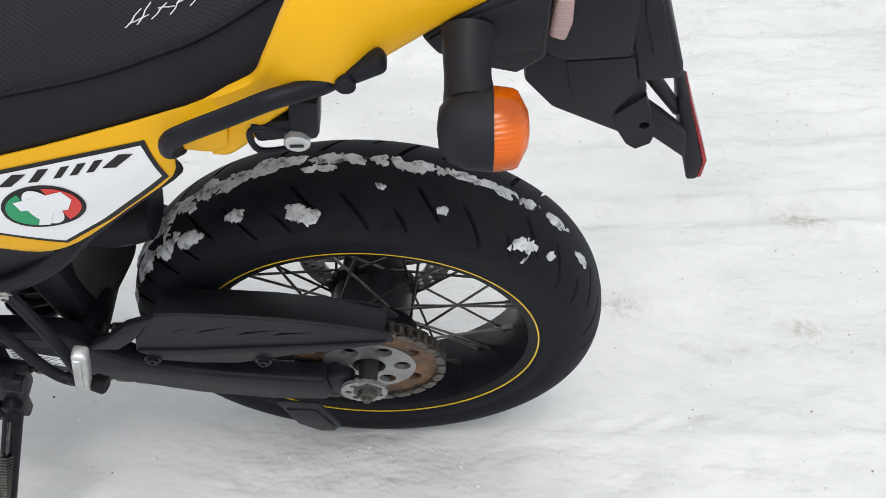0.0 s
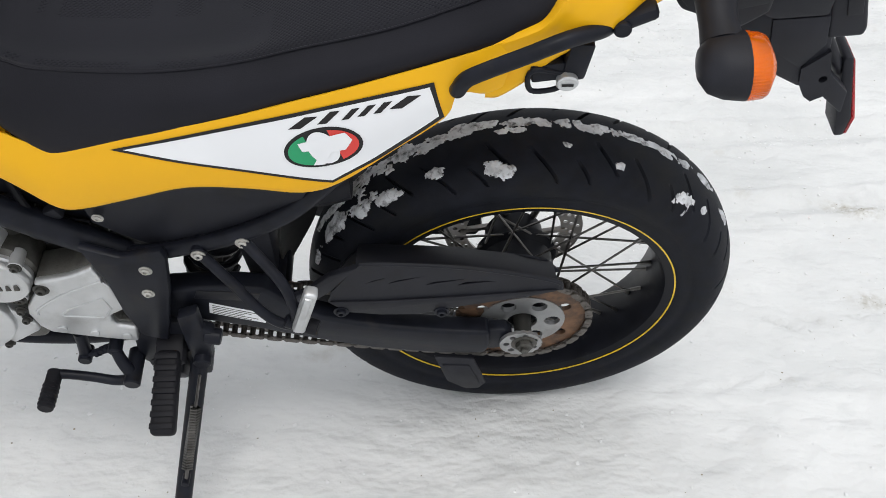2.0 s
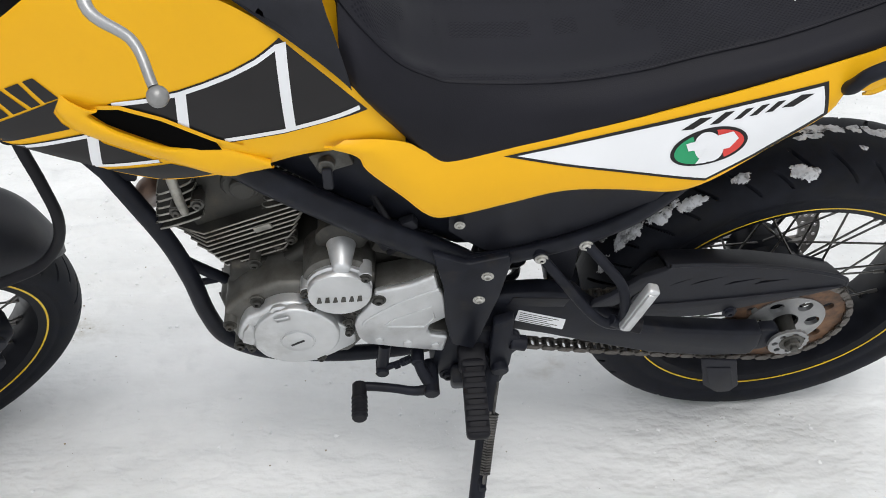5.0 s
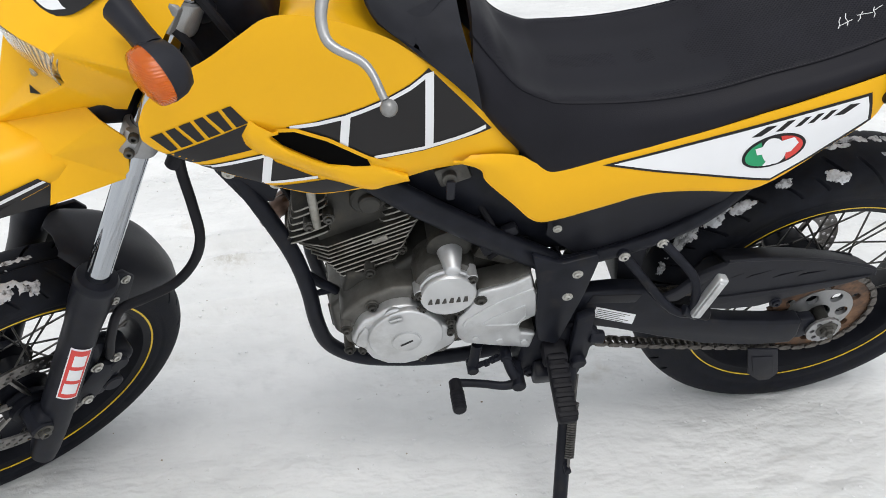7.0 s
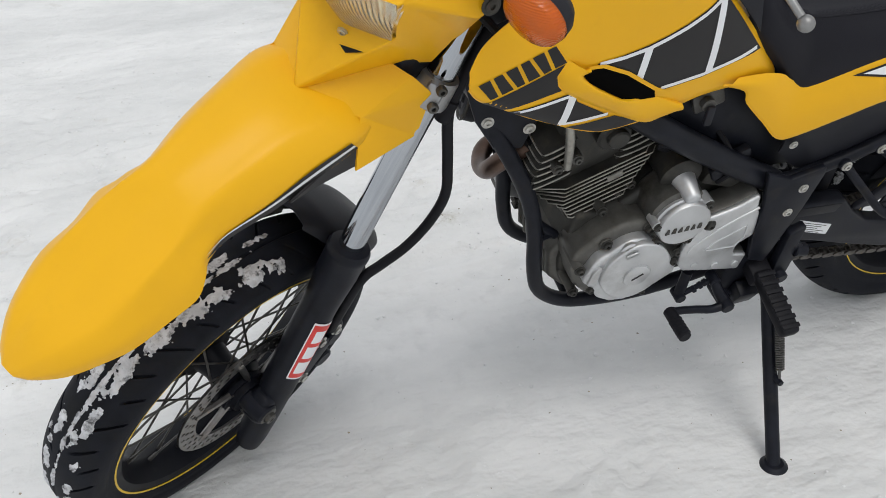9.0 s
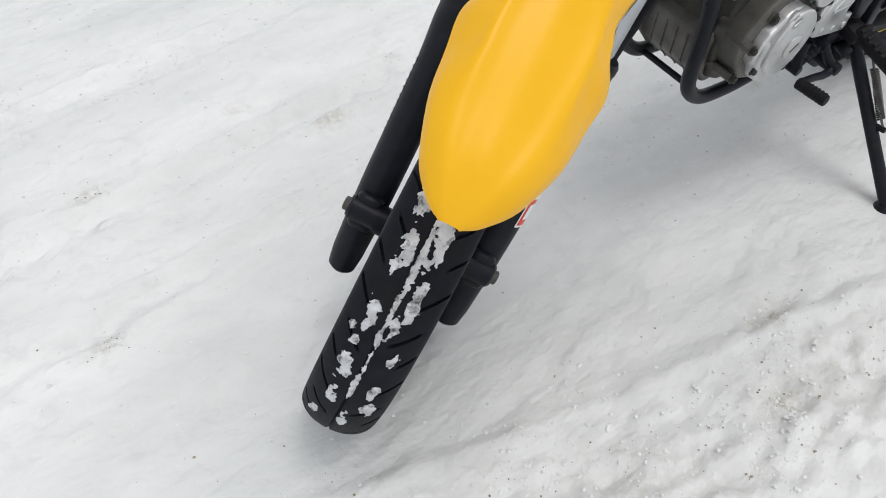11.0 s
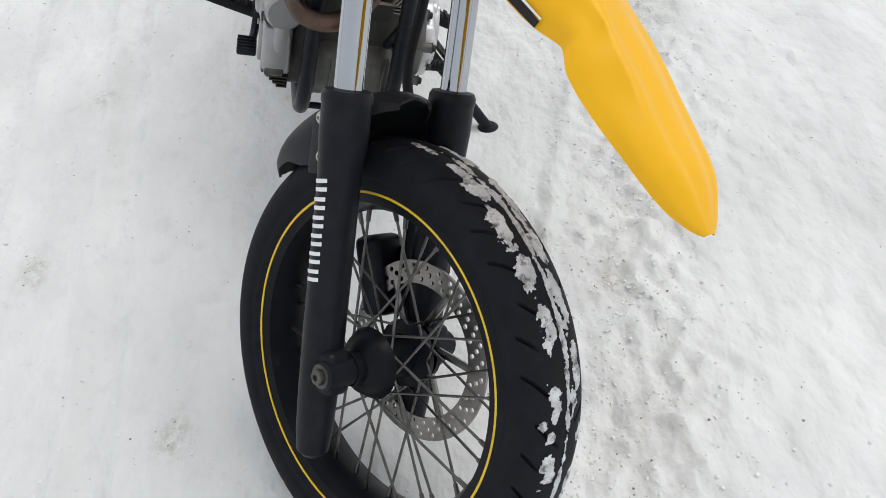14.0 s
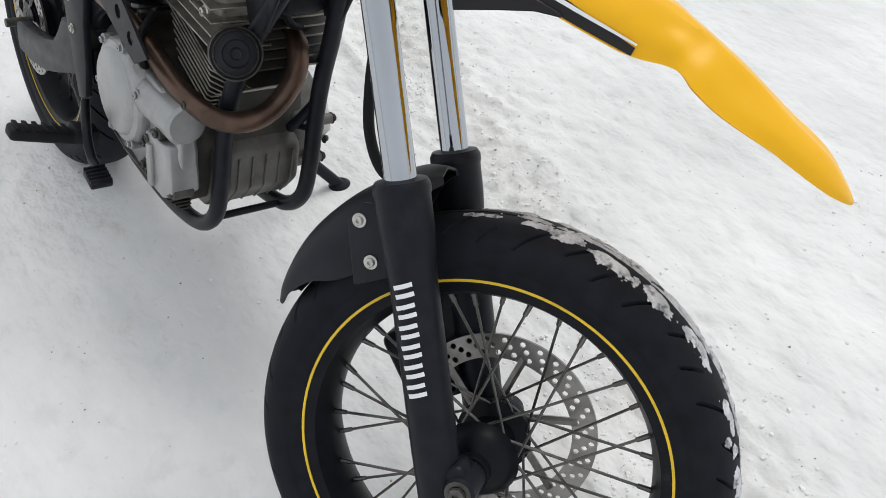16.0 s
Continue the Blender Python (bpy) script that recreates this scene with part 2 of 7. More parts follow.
def rod(bm, a, b, r0, r1=None, seg=20, edge=0.15):
    """A solid turned bar from a to b with softened rims."""
    a, b = Vector(a), Vector(b)
    r1 = r0 if r1 is None else r1
    h = (b - a).length
    c = min(r0, r1) * edge
    return lathe(bm, [(0, 0), (r0 - c, 0), (r0, min(c, h / 3)), (r1, h - min(c, h / 3)), (r1 - c, h), (0, h)], seg, a, b - a)


def prism(bm, outline, y0, y1, bevel=0.0, segs=2):
    """An outline of (x, z) made solid from y0 to y1, with rounded rims."""
    own = bmesh.new()
    f = own.faces.new([own.verts.new((x, y0, z)) for x, z in outline])
    r = bmesh.ops.extrude_face_region(own, geom=[f])
    for v in r["geom"]:
        if isinstance(v, bmesh.types.BMVert):
            v.co.y = y1
    bmesh.ops.recalc_face_normals(own, faces=own.faces)
    if bevel:
        bmesh.ops.bevel(own, geom=list(own.edges), offset=bevel, segments=segs, affect="EDGES", profile=0.5, clamp_overlap=True)
    join(bm, own)
    return bm


def join(bm, own, m=None):
    """Adds one bmesh to another, and frees it."""
    if m is not None:
        own.transform(m)
    at = {v: bm.verts.new(v.co) for v in own.verts}
    for f in own.faces:
        try:
            bm.faces.new([at[v] for v in f.verts]).material_index = f.material_index
        except ValueError:
            pass
    own.free()


def block(bm, centre, size, m=None, bevel=0.004, segs=2):
    own = bmesh.new()
    bmesh.ops.create_cube(own, size=1.0, matrix=Matrix.Diagonal((*size, 1)))
    if bevel:
        bmesh.ops.bevel(own, geom=list(own.edges), offset=bevel, segments=segs, affect="EDGES", profile=0.5, clamp_overlap=True)
    join(bm, own, Matrix.Translation(centre) @ (m.to_4x4() if m is not None else Matrix()))
    return bm


def plate(bm, outer, holes, y0, y1):
    """A flat plate of (x, z) outline with holes through it, from y0 to y1."""
    own = bmesh.new()
    loops = [outer] + list(holes)
    for loop in loops:
        vs = [own.verts.new((x, y0, z)) for x, z in loop]
        for i in range(len(vs)):
            own.edges.new((vs[i], vs[(i + 1) % len(vs)]))
    bmesh.ops.triangle_fill(own, use_beauty=True, use_dissolve=False, edges=list(own.edges))
    r = bmesh.ops.extrude_face_region(own, geom=list(own.faces))
    for v in r["geom"]:
        if isinstance(v, bmesh.types.BMVert):
            v.co.y = y1
    join(bm, own)
    return bm


def ring(r, n, cx=0.0, cz=0.0, turn=0.0):
    return [(cx + r * math.cos(2 * math.pi * k / n + turn), cz + r * math.sin(2 * math.pi * k / n + turn)) for k in range(n)]


def skin(bm, curves, nu=24, nv=24, thick=0.003, inside=(0, 0, 0.6)):
    """A shell through curves of places, smooth both ways, given a thickness towards a point inside."""
    lines = [spline(c, nv) for c in curves]
    rows = [spline([ln[j] for ln in lines], nu) for j in range(nv + 1)]
    own = bmesh.new()
    faces, vs = grid(own, rows)
    bmesh.ops.remove_doubles(own, verts=own.verts, dist=1e-5)
    if thick:
        bmesh.ops.recalc_face_normals(own, faces=own.faces)
        tot = sum(((f.calc_center_median() - Vector(inside)).dot(f.normal) for f in own.faces))
        if tot < 0:
            bmesh.ops.reverse_faces(own, faces=own.faces)
        bmesh.ops.solidify(own, geom=list(own.faces), thickness=thick)
    join(bm, own)
    return bm


def facets(bm, verts, faces, bevel=0.004, thick=0.003, inside=(0, 0, 0.6)):
    """A shell of flat panels whose meeting edges are rounded."""
    own = bmesh.new()
    at = {k: own.verts.new(p) for k, p in verts.items()}
    for f in faces:
        own.faces.new([at[k] for k in f])
    bmesh.ops.recalc_face_normals(own, faces=own.faces)
    if sum((f.calc_center_median() - Vector(inside)).dot(f.normal) for f in own.faces) < 0:
        bmesh.ops.reverse_faces(own, faces=own.faces)
    bmesh.ops.bevel(own, geom=[e for e in own.edges if len(e.link_faces) == 2], offset=bevel, segments=3, affect="EDGES", profile=0.5, clamp_overlap=True)
    bmesh.ops.solidify(own, geom=list(own.faces), thickness=thick)
    join(bm, own)
    return bm


def mirrored(curve):
    """A curve from one side to the middle (y = 0), carried on to the other side."""
    return list(curve) + [(x, -y, z) for x, y, z in reversed(curve[:-1])]


def bolt(bm, p, n, r=0.006, h=0.005, washer=True):
    n = Vector(n).normalized()
    p = Vector(p)
    if washer:
        lathe(bm, [(0, 0), (r * 1.5, 0), (r * 1.5, 0.0012), (r, 0.0016)], 16, p, n)
    lathe(bm, [(r * 0.98, 0.001), (r, h * 0.8), (r * 0.8, h), (r * 0.45, h), (r * 0.42, h * 0.5), (0, h * 0.5)], 6 if r > 0.008 else 12, p, n)
    return bm


def surface_of(bm):
    return BVHTree.FromBMesh(bm)


def settle(bm):
    """Draws the bodywork plan in to the bike's true width and height."""
    for v in bm.verts:
        x, y, z = v.co
        w = abs(y)
        v.co = (1.0022 * x + 0.0599 * w - 0.0069 * z - 0.0097, y * (1.0231 + (0.0011 * z - 0.0386 * x - 0.0034) / 0.15), 0.0033 * x + 0.0649 * w + 1.0197 * z - 0.0149)
        # the rear covers lie closer in than the plan draws them
        k = min(1.0, max(0.0, (0.50 - x) / 0.34)) * min(1.0, max(0.0, (x + 0.05) / 0.16)) * min(1.0, max(0.0, (z - 0.665) / 0.08))
        v.co = (v.co.x - 0.016 * k, v.co.y * (1 - 0.045 * k), v.co.z - 0.012 * k)
    return bm


def bpart(name, bm, material, parent, label="", sharp=38.0):
    return part(name, settle(bm), material, parent, label, sharp)


def decal(bm, outline, tree, proud=0.0012, step=0.012, origin_y=1.0, way=(0, -1, 0), thick=0.0006, index=0):
    """A thin film of an (x, z) outline laid on a surface from its left."""
    own = bmesh.new()
    vs = [own.verts.new((x, origin_y, z)) for x, z in outline]
    for i in range(len(vs)):
        own.edges.new((vs[i], vs[(i + 1) % len(vs)]))
    bmesh.ops.triangle_fill(own, use_beauty=True, use_dissolve=False, edges=list(own.edges))
    for _ in range(4):
        longer = [e for e in own.edges if e.calc_length() > step]
        if not longer:
            break
        bmesh.ops.subdivide_edges(own, edges=longer, cuts=1)
        bmesh.ops.triangulate(own, faces=own.faces)
    d = Vector(way).normalized()
    for v in own.verts:
        hit = tree.ray_cast(v.co - d * 0.0, d)
        if hit[0] is None:
            hit = tree.find_nearest(Vector((v.co.x, 0.16, v.co.z)))
        v.co = hit[0] - d * proud
    for f in own.faces:
        f.material_index = index
    join(bm, own)
    return bm


def strip(a, b, w):
    """The outline of a straight stripe between two (x, z) places."""
    d = Vector((b[0] - a[0], b[1] - a[1])).normalized()
    n = Vector((-d.y, d.x)) * w / 2
    return [(a[0] + n.x, a[1] + n.y), (b[0] + n.x, b[1] + n.y), (b[0] - n.x, b[1] - n.y), (a[0] - n.x, a[1] - n.y)]


def band(pts, w):
    """The outline of a stripe along several (x, z) places."""
    out, back = [], []
    for i, p in enumerate(pts):
        a, b = Vector(pts[max(i - 1, 0)]), Vector(pts[min(i + 1, len(pts) - 1)])
        d = (b - a).normalized()
        n = Vector((-d.y, d.x)) * w / 2
        out.append((p[0] + n.x, p[1] + n.y))
        back.append((p[0] - n.x, p[1] - n.y))
    return out + back[::-1]


def axes(origin, z, y):
    z = Vector(z).normalized()
    y = Vector(y)
    y = (y - z * y.dot(z)).normalized()
    x = y.cross(z)
    return Matrix(((x.x, y.x, z.x, origin[0]), (x.y, y.y, z.y, origin[1]), (x.z, y.z, z.z, origin[2]), (0, 0, 0, 1)))


def pieces(name, meshes, material, parent, label="", put=None):
    """Alike small parts, one object each."""
    return [(put or part)(name, b, material, parent, label) for b in meshes]


def made(f, *args, **kw):
    b = bmesh.new()
    f(b, *args, **kw)
    return b


# ---- ground ----
def snow_material():
    m = bpy.data.materials.new("packed_snow")
    m.use_nodes = True
    n, l = m.node_tree.nodes, m.node_tree.links
    b = n["Principled BSDF"]
    tc = n.new("ShaderNodeTexCoord")

    def noise_at(scale, detail=6, rough=0.6, stretch=None):
        t = n.new("ShaderNodeTexNoise")
        t.inputs["Scale"].default_value, t.inputs["Detail"].default_value, t.inputs["Roughness"].default_value = scale, detail, rough
        if stretch:
            mp = n.new("ShaderNodeMapping")
            mp.inputs["Scale"].default_value = stretch
            mp.inputs["Rotation"].default_value = (0, 0, radians(8))
            l.new(tc.outputs["Object"], mp.inputs["Vector"])
            l.new(mp.outputs["Vector"], t.inputs["Vector"])
        else:
            l.new(tc.outputs["Object"], t.inputs["Vector"])
        return t

    def blend(under, colour, src, lo, hi, most=1.0):
        cut = n.new("ShaderNodeMapRange")
        cut.inputs["From Min"].default_value, cut.inputs["From Max"].default_value = lo, hi
        cut.inputs["To Max"].default_value = most
        l.new(src.outputs["Fac"], cut.inputs["Value"])
        mix = n.new("ShaderNodeMix")
        mix.data_type = "RGBA"
        l.new(cut.outputs["Result"], mix.inputs["Factor"])
        l.new(under, mix.inputs["A"])
        mix.inputs["B"].default_value = (*colour, 1)
        return mix.outputs["Result"]

    tone = n.new("ShaderNodeValToRGB")
    tone.color_ramp.elements[0].position, tone.color_ramp.elements[1].position = 0.3, 0.7
    tone.color_ramp.elements[0].color, tone.color_ramp.elements[1].color = (0.615, 0.624, 0.622, 1), (0.805, 0.808, 0.803, 1)
    l.new(noise_at(2.6, 8, 0.62, (0.55, 1.3, 1)).outputs["Fac"], tone.inputs["Fac"])
    out = blend(tone.outputs["Color"], (0.60, 0.61, 0.61), noise_at(12, 6, 0.6), 0.56, 0.74, 0.55)
    out = blend(out, (0.46, 0.425, 0.36), noise_at(4.6, 10, 0.68), 0.62, 0.76, 0.55)
    out = blend(out, (0.16, 0.13, 0.10), noise_at(42, 6, 0.75), 0.73, 0.76)
    stain = n.new("ShaderNodeAttribute")
    stain.attribute_name = "dirt"
    speck = noise_at(55, 5, 0.7)
    part_of = n.new("ShaderNodeMapRange")
    part_of.inputs["From Min"].default_value, part_of.inputs["From Max"].default_value = 0.38, 0.72
    l.new(speck.outputs["Fac"], part_of.inputs["Value"])
    share = n.new("ShaderNodeMath")
    share.operation = "MULTIPLY"
    l.new(stain.outputs["Fac"], share.inputs[0])
    l.new(part_of.outputs["Result"], share.inputs[1])
    soil = n.new("ShaderNodeMix")
    soil.data_type = "RGBA"
    l.new(share.outputs["Value"], soil.inputs["Factor"])
    l.new(out, soil.inputs["A"])
    soil.inputs["B"].default_value = (0.36, 0.33, 0.265, 1)
    out = soil.outputs["Result"]
    l.new(out, b.inputs["Base Color"])
    b.inputs["Roughness"].default_value = 0.7
    b.inputs["Specular IOR Level"].default_value = 0.25
    lump, mid, fine = noise_at(13, 3, 0.5, (0.7, 1.2, 1)), noise_at(42, 4, 0.55), noise_at(170, 3, 0.5)
    last = None
    for src, strength, dist in ((lump, 0.55, 0.036), (mid, 0.30, 0.010), (fine, 0.12, 0.002)):
        bp = n.new("ShaderNodeBump")
        bp.inputs["Strength"].default_value, bp.inputs["Distance"].default_value = strength, dist
        l.new(src.outputs["Fac"], bp.inputs["Height"])
        if last:
            l.new(last.outputs["Normal"], bp.inputs["Normal"])
        last = bp
    l.new(last.outputs["Normal"], b.inputs["Normal"])
    return m


SNOW = snow_material()
SMUDGES = ((-0.82, -0.45), (-0.73, -0.16), (-0.41, -0.22), (-0.79, -0.48), (0.81, -0.55), (1.09, -0.61), (1.24, -0.25), (0.9, 0.41), (1.03, 0.53), (0.2, -0.5), (1.75, -0.3), (1.6, -0.75))
RIDGE = [Vector(p) for p in ((2.3, 0.06), (1.65, 0.21), (1.45, 0.28), (1.22, 0.35), (0.77, 0.47), (0.34, 0.62), (-0.6, 0.86))]
TRACKS = ((-0.45, 0.05), (-0.74, 0.06), (-1.22, 0.08))


def off_ridge(x, y):
    """Signed way from the old wheel rut beside the bike, to its left positive."""
    best, sign = 9.0, 1
    p = Vector((x, y))
    for a, b in zip(RIDGE, RIDGE[1:]):
        d = b - a
        t = min(max((p - a).dot(d) / d.length_squared, 0), 1)
        q = a + d * t
        if (p - q).length < best:
            best, sign = (p - q).length, (1 if d.x * (p.y - q.y) - d.y * (p.x - q.x) < 0 else -1)
    return best * sign


def bell(v, w):
    return math.exp(-(v / w) ** 2)


def ridged(x, y, z):
    return 1 - 2 * abs(noise.noise((x, y, z)))


def snow_height(x, y):
    """Trodden snow: long swells, a churned rut, faint tracks and small crumbs."""
    z = 0.011 * noise.noise((x * 0.9, y * 0.9, 3.1)) + 0.006 * noise.noise((x * 3.1, y * 3.1, 7.7)) + 0.003 * noise.noise((x * 9, y * 9, 1.3))
    z += 0.0070 * noise.noise((x * 5, y * 8, 11.0)) + 0.0065 * ridged(x * 7, y * 12, 14.0) * max(0.0, noise.noise((x * 1.3, y * 2.0, 16.0)) + 0.25) + 0.003 * noise.noise((x * 13, y * 18, 12.0))
    d = off_ridge(x, y)
    churn = 0.26 + 0.6 * max(0.0, noise.noise((x * 0.8 + 4, y * 2.2, 5.0))) + 1.1 * bell(d - 0.14, 0.14) + 0.5 * bell(x - 2.0, 0.5) * bell(y + 0.7, 0.7)
    z += 0.012 * bell(d, 0.016) - 0.010 * bell(d - 0.10, 0.07) + 0.008 * bell(d - 0.30, 0.08)
    for cy, w in TRACKS:
        v = y - cy - 0.05 * x + 0.02 * noise.noise((x * 1.5, cy, 2.0))
        z += -0.015 * bell(v, w * 0.55) + 0.013 * bell(abs(v) - w, 0.012) * (0.6 + noise.noise((x * 6, cy, 3.0)))
        churn += 0.35 * bell(v, w)
    crumbs = 0.0042 * max(0.0, noise.noise((x * 24, y * 30, 2.2)) + 0.10) + 0.0030 * max(0.0, noise.noise((x * 52, y * 58, 9.2)))
    crumbs += 0.0030 * ridged(x * 17, y * 21, 6.0) - 0.0020
    z += min(churn, 1.25) * crumbs * 2.4 + 0.012 * bell(d - 0.14, 0.13) * max(-0.3, noise.noise((x * 33, y * 38, 4.4)) + 0.5 * noise.noise((x * 60, y * 57, 1.4)))
    if x < -0.1:
        near = min(1.0, (-0.1 - x) / 0.15)
        for cy, half, lean in ((0.046, 0.020, 2.3), (-0.112, 0.022, -1.9)):
            u = (y - cy - 0.012 * noise.noise((x * 3, cy, 31.0))) / half
            if abs(u) < 2.5:
                press = max(0.0, math.cos(2 * math.pi * (x - lean * y) / 0.082)) ** 3
                z += near * math.exp(-u * u) * (0.4 + max(-0.2, noise.noise((x * 5, y * 5, 33.0)))) * (0.004 - 0.015 * press)
        z += near * (0.006 * bell(y - 0.072, 0.010) - 0.005 * bell(y + 0.03, 0.07))
    for cx, cy in ((0.76, 0.32), (0.92, 0.40)):
        z += 0.020 * bell(math.hypot(x - cx, (y - cy) * 1.3), 0.06) * max(-0.4, noise.noise((x * 30, y * 34, 44.0)) + 0.5 * noise.noise((x * 58, y * 62, 45.0)))
    for cx, cy in ((0.9, 0.39), (0.8, 0.31), (-0.3, -0.62), (1.5, -0.55)):
        z -= 0.006 * bell(math.hypot((x - cx) * 0.7, y - cy), 0.05)
    for cx, cy in ((0.0, 0.02), (1.37, 0.17), (0.52, 0.39)):
        z *= 1 - 0.85 * bell(math.hypot(x - cx, y - cy), 0.2)
    return z


def dirt_stain(x, y):
    """Where tan dirt has been trodden in: the churned lane and a few smudges."""
    v = 0.55 * bell(off_ridge(x, y) - 0.14, 0.10) * max(0.0, 0.55 + noise.noise((x * 4, y * 4, 21.0)))
    for cx, cy in SMUDGES:
        v += 0.9 * bell(math.hypot(x - cx, (y - cy) * 1.5), 0.035 + 0.02 * abs(noise.noise((cx * 9, cy * 9, 1.0))))
    return min(v, 1.0)


def ground_sheet():
    bm = bmesh.new()
    fine = [-1.5 + 0.0102 * i for i in range(403)]
    xs = [-3000, -600, -120, -30, -10, -5, -3.4, -2.6, -2.2, -1.9, -1.7, -1.6] + fine + [2.65, 2.75, 2.95, 3.3, 4.2, 6, 11, 30, 120, 600, 3000]
    fine = [-2.2 + 0.0102 * i for i in range(344)]
    ys = [-3000, -600, -120, -30, -12, -7, -5, -3.8, -3.2, -2.8, -2.5, -2.3] + fine + [1.35, 1.45, 1.7, 2.2, 3.2, 5, 10, 30, 120, 600, 3000]
    grid(bm, [[(x, y, snow_height(x, y) if abs(x) < 5 and abs(y) < 5 else 0.0) for x in xs] for y in ys])
    ob = link("ground", bm, SNOW, sharp=180)
    stain = ob.data.attributes.new("dirt", "FLOAT", "POINT")
    stain.data.foreach_set("value", [dirt_stain(v.co.x, v.co.y) if abs(v.co.x) < 4 and abs(v.co.y) < 4 else 0.0 for v in ob.data.vertices])
    return tagged(ob, "trodden white snow with faint wheel ruts and grit", "snow", kind="structure")


ground = ground_sheet()


def scatter(name, label, category, material, n, size, where, seed, flat=0.6):
    """Loose bits lying on the snow, thickest where the rule keeps most of them."""
    rnd = random.Random(seed)
    verts, faces = [], []
    ball = bmesh.new()
    bmesh.ops.create_icosphere(ball, subdivisions=1, radius=1.0)
    ball.verts.ensure_lookup_table()
    base = [v.co.copy() for v in ball.verts]
    tris = [[v.index for v in f.verts] for f in ball.faces]
    ball.free()
    while len(verts) < n * len(base):
        x, y = rnd.uniform(-1.5, 2.6), rnd.uniform(-2.2, 1.25)
        if rnd.random() > where(x, y):
            continue
        r = size[0] * (size[1] / size[0]) ** (rnd.random() ** 2.2)
        turn = Euler((rnd.uniform(0, 6.3), rnd.uniform(0, 6.3), rnd.uniform(0, 6.3))).to_matrix()
        z = snow_height(x, y)
        k = len(verts)
        for c in base:
            q = turn @ (c * rnd.uniform(0.65, 1.2))
            verts.append((x + q.x * r, y + q.y * r, z + r * 0.15 + q.z * r * flat))
        faces += [[k + i for i in t] for t in tris]
    me = bpy.data.meshes.new(name)
    me.from_pydata(verts, [], faces)
    me.materials.append(material)
    return tagged(new(name, me), label, category, kind="stuff")


def rough_place(x, y):
    w = 0.03 + 0.8 * bell(off_ridge(x, y) - 0.14, 0.13) + 0.20 * max(0.0, noise.noise((x * 1.1 + 4, y * 2.6, 5.0)))
    for cy, half in TRACKS:
        w += 0.16 * bell(y - cy - 0.05 * x, half)
    return w * (0.35 + max(0.0, noise.noise((x * 5, y * 5, 8.0)) * 1.6))


def dirty_place(x, y):
    w = 0.03 + 0.45 * bell(off_ridge(x, y) - 0.14, 0.11)
    for cx, cy in SMUDGES:
        w += 0.9 * bell(math.hypot(x - cx, (y - cy) * 1.6), 0.045)
    return w


LOOSE = mat("loose_snow", (0.74, 0.745, 0.745), 0.7, vary=0.08, scale=40, bump=0.3, grain=200, depth=0.002, spec=0.25)
GRIT = mat("brown_grit", (0.27, 0.235, 0.18), 0.8, vary=0.5, scale=30, bump=0.0, spec=0.2)
scatter("snow_crumbs", "loose crumbs of snow along the churned rut", "snow", LOOSE, 16000, (0.0012, 0.0048), rough_place, 5)
scatter("grit", "specks of brown grit and needles on the snow", "grit", GRIT, 2400, (0.0007, 0.0030), dirty_place, 9, 0.4)


# ---- the motorcycle ----
bike = tagged(new("motorcycle"), "yellow and black supermoto motorcycle leaning on its side stand in snow", "motorcycle")
bike.matrix_world = ROOT
REAR = Matrix.Translation((0.0, 0, 0.312))


def tyre_mesh(R, half, bead, bead_half, grooves, middle):
    """A road tyre: rounded carcass with curved grooves slashed across the tread."""
    prof = [(bead, bead_half * 0.93), (bead + 0.008, bead_half * 1.06), (bead + (R - bead) * 0.30, half * 0.95), (bead + (R - bead) * 0.48, half),
            (bead + (R - bead) * 0.68, half * 0.95), (bead + (R - bead) * 0.84, half * 0.76), (bead + (R - bead) * 0.94, half * 0.5), (R - 0.0012, half * 0.25), (R, 0)]
    prof = [(p.x, p.y) for p in spline([(r, y, 0) for r, y in prof], 36)]
    prof = prof + [(r, -y) for r, y in reversed(prof[:-1])]
    bm = bmesh.new()
    rows = []
    per = 20
    seg = grooves * per
    for k in range(seg):
        row = []
        for r, y in prof:
            s = min(abs(y) / half, 1.0)
            tread = r > bead + (R - bead) * 0.60
            w = s if tread else 1.0 + (1.0 - s) * 0.3
            a = 2 * math.pi * (k / seg) + 0.17 * w ** 1.5
            shift = k + (per // 2 if y < 0 else 0)
            cell, turn = shift % per, (shift // per) % 3
            lo, hi = ((0.24, 0.80), (0.40, 0.97), (0.62, 0.95))[turn]
            cut = 0.0
            if tread and cell in (0, 1) and lo < s < hi:
                cut = 0.0062 * min(1.0, (s - lo) / 0.10, (hi - s) / 0.06)
            if middle and tread and s < 0.05:
                cut = 0.0035
            if bead + (R - bead) * 0.22 < r < bead + (R - bead) * 0.30 and not tread:
                cut = -0.0006
            row.append(((r - cut) * math.cos(a), y - (0.0008 if y > 0 else -0.0008) * (cut < 0), (r - cut) * math.sin(a)))
        rows.append(row)
    grid(bm, rows, close_u=True)
    return bm


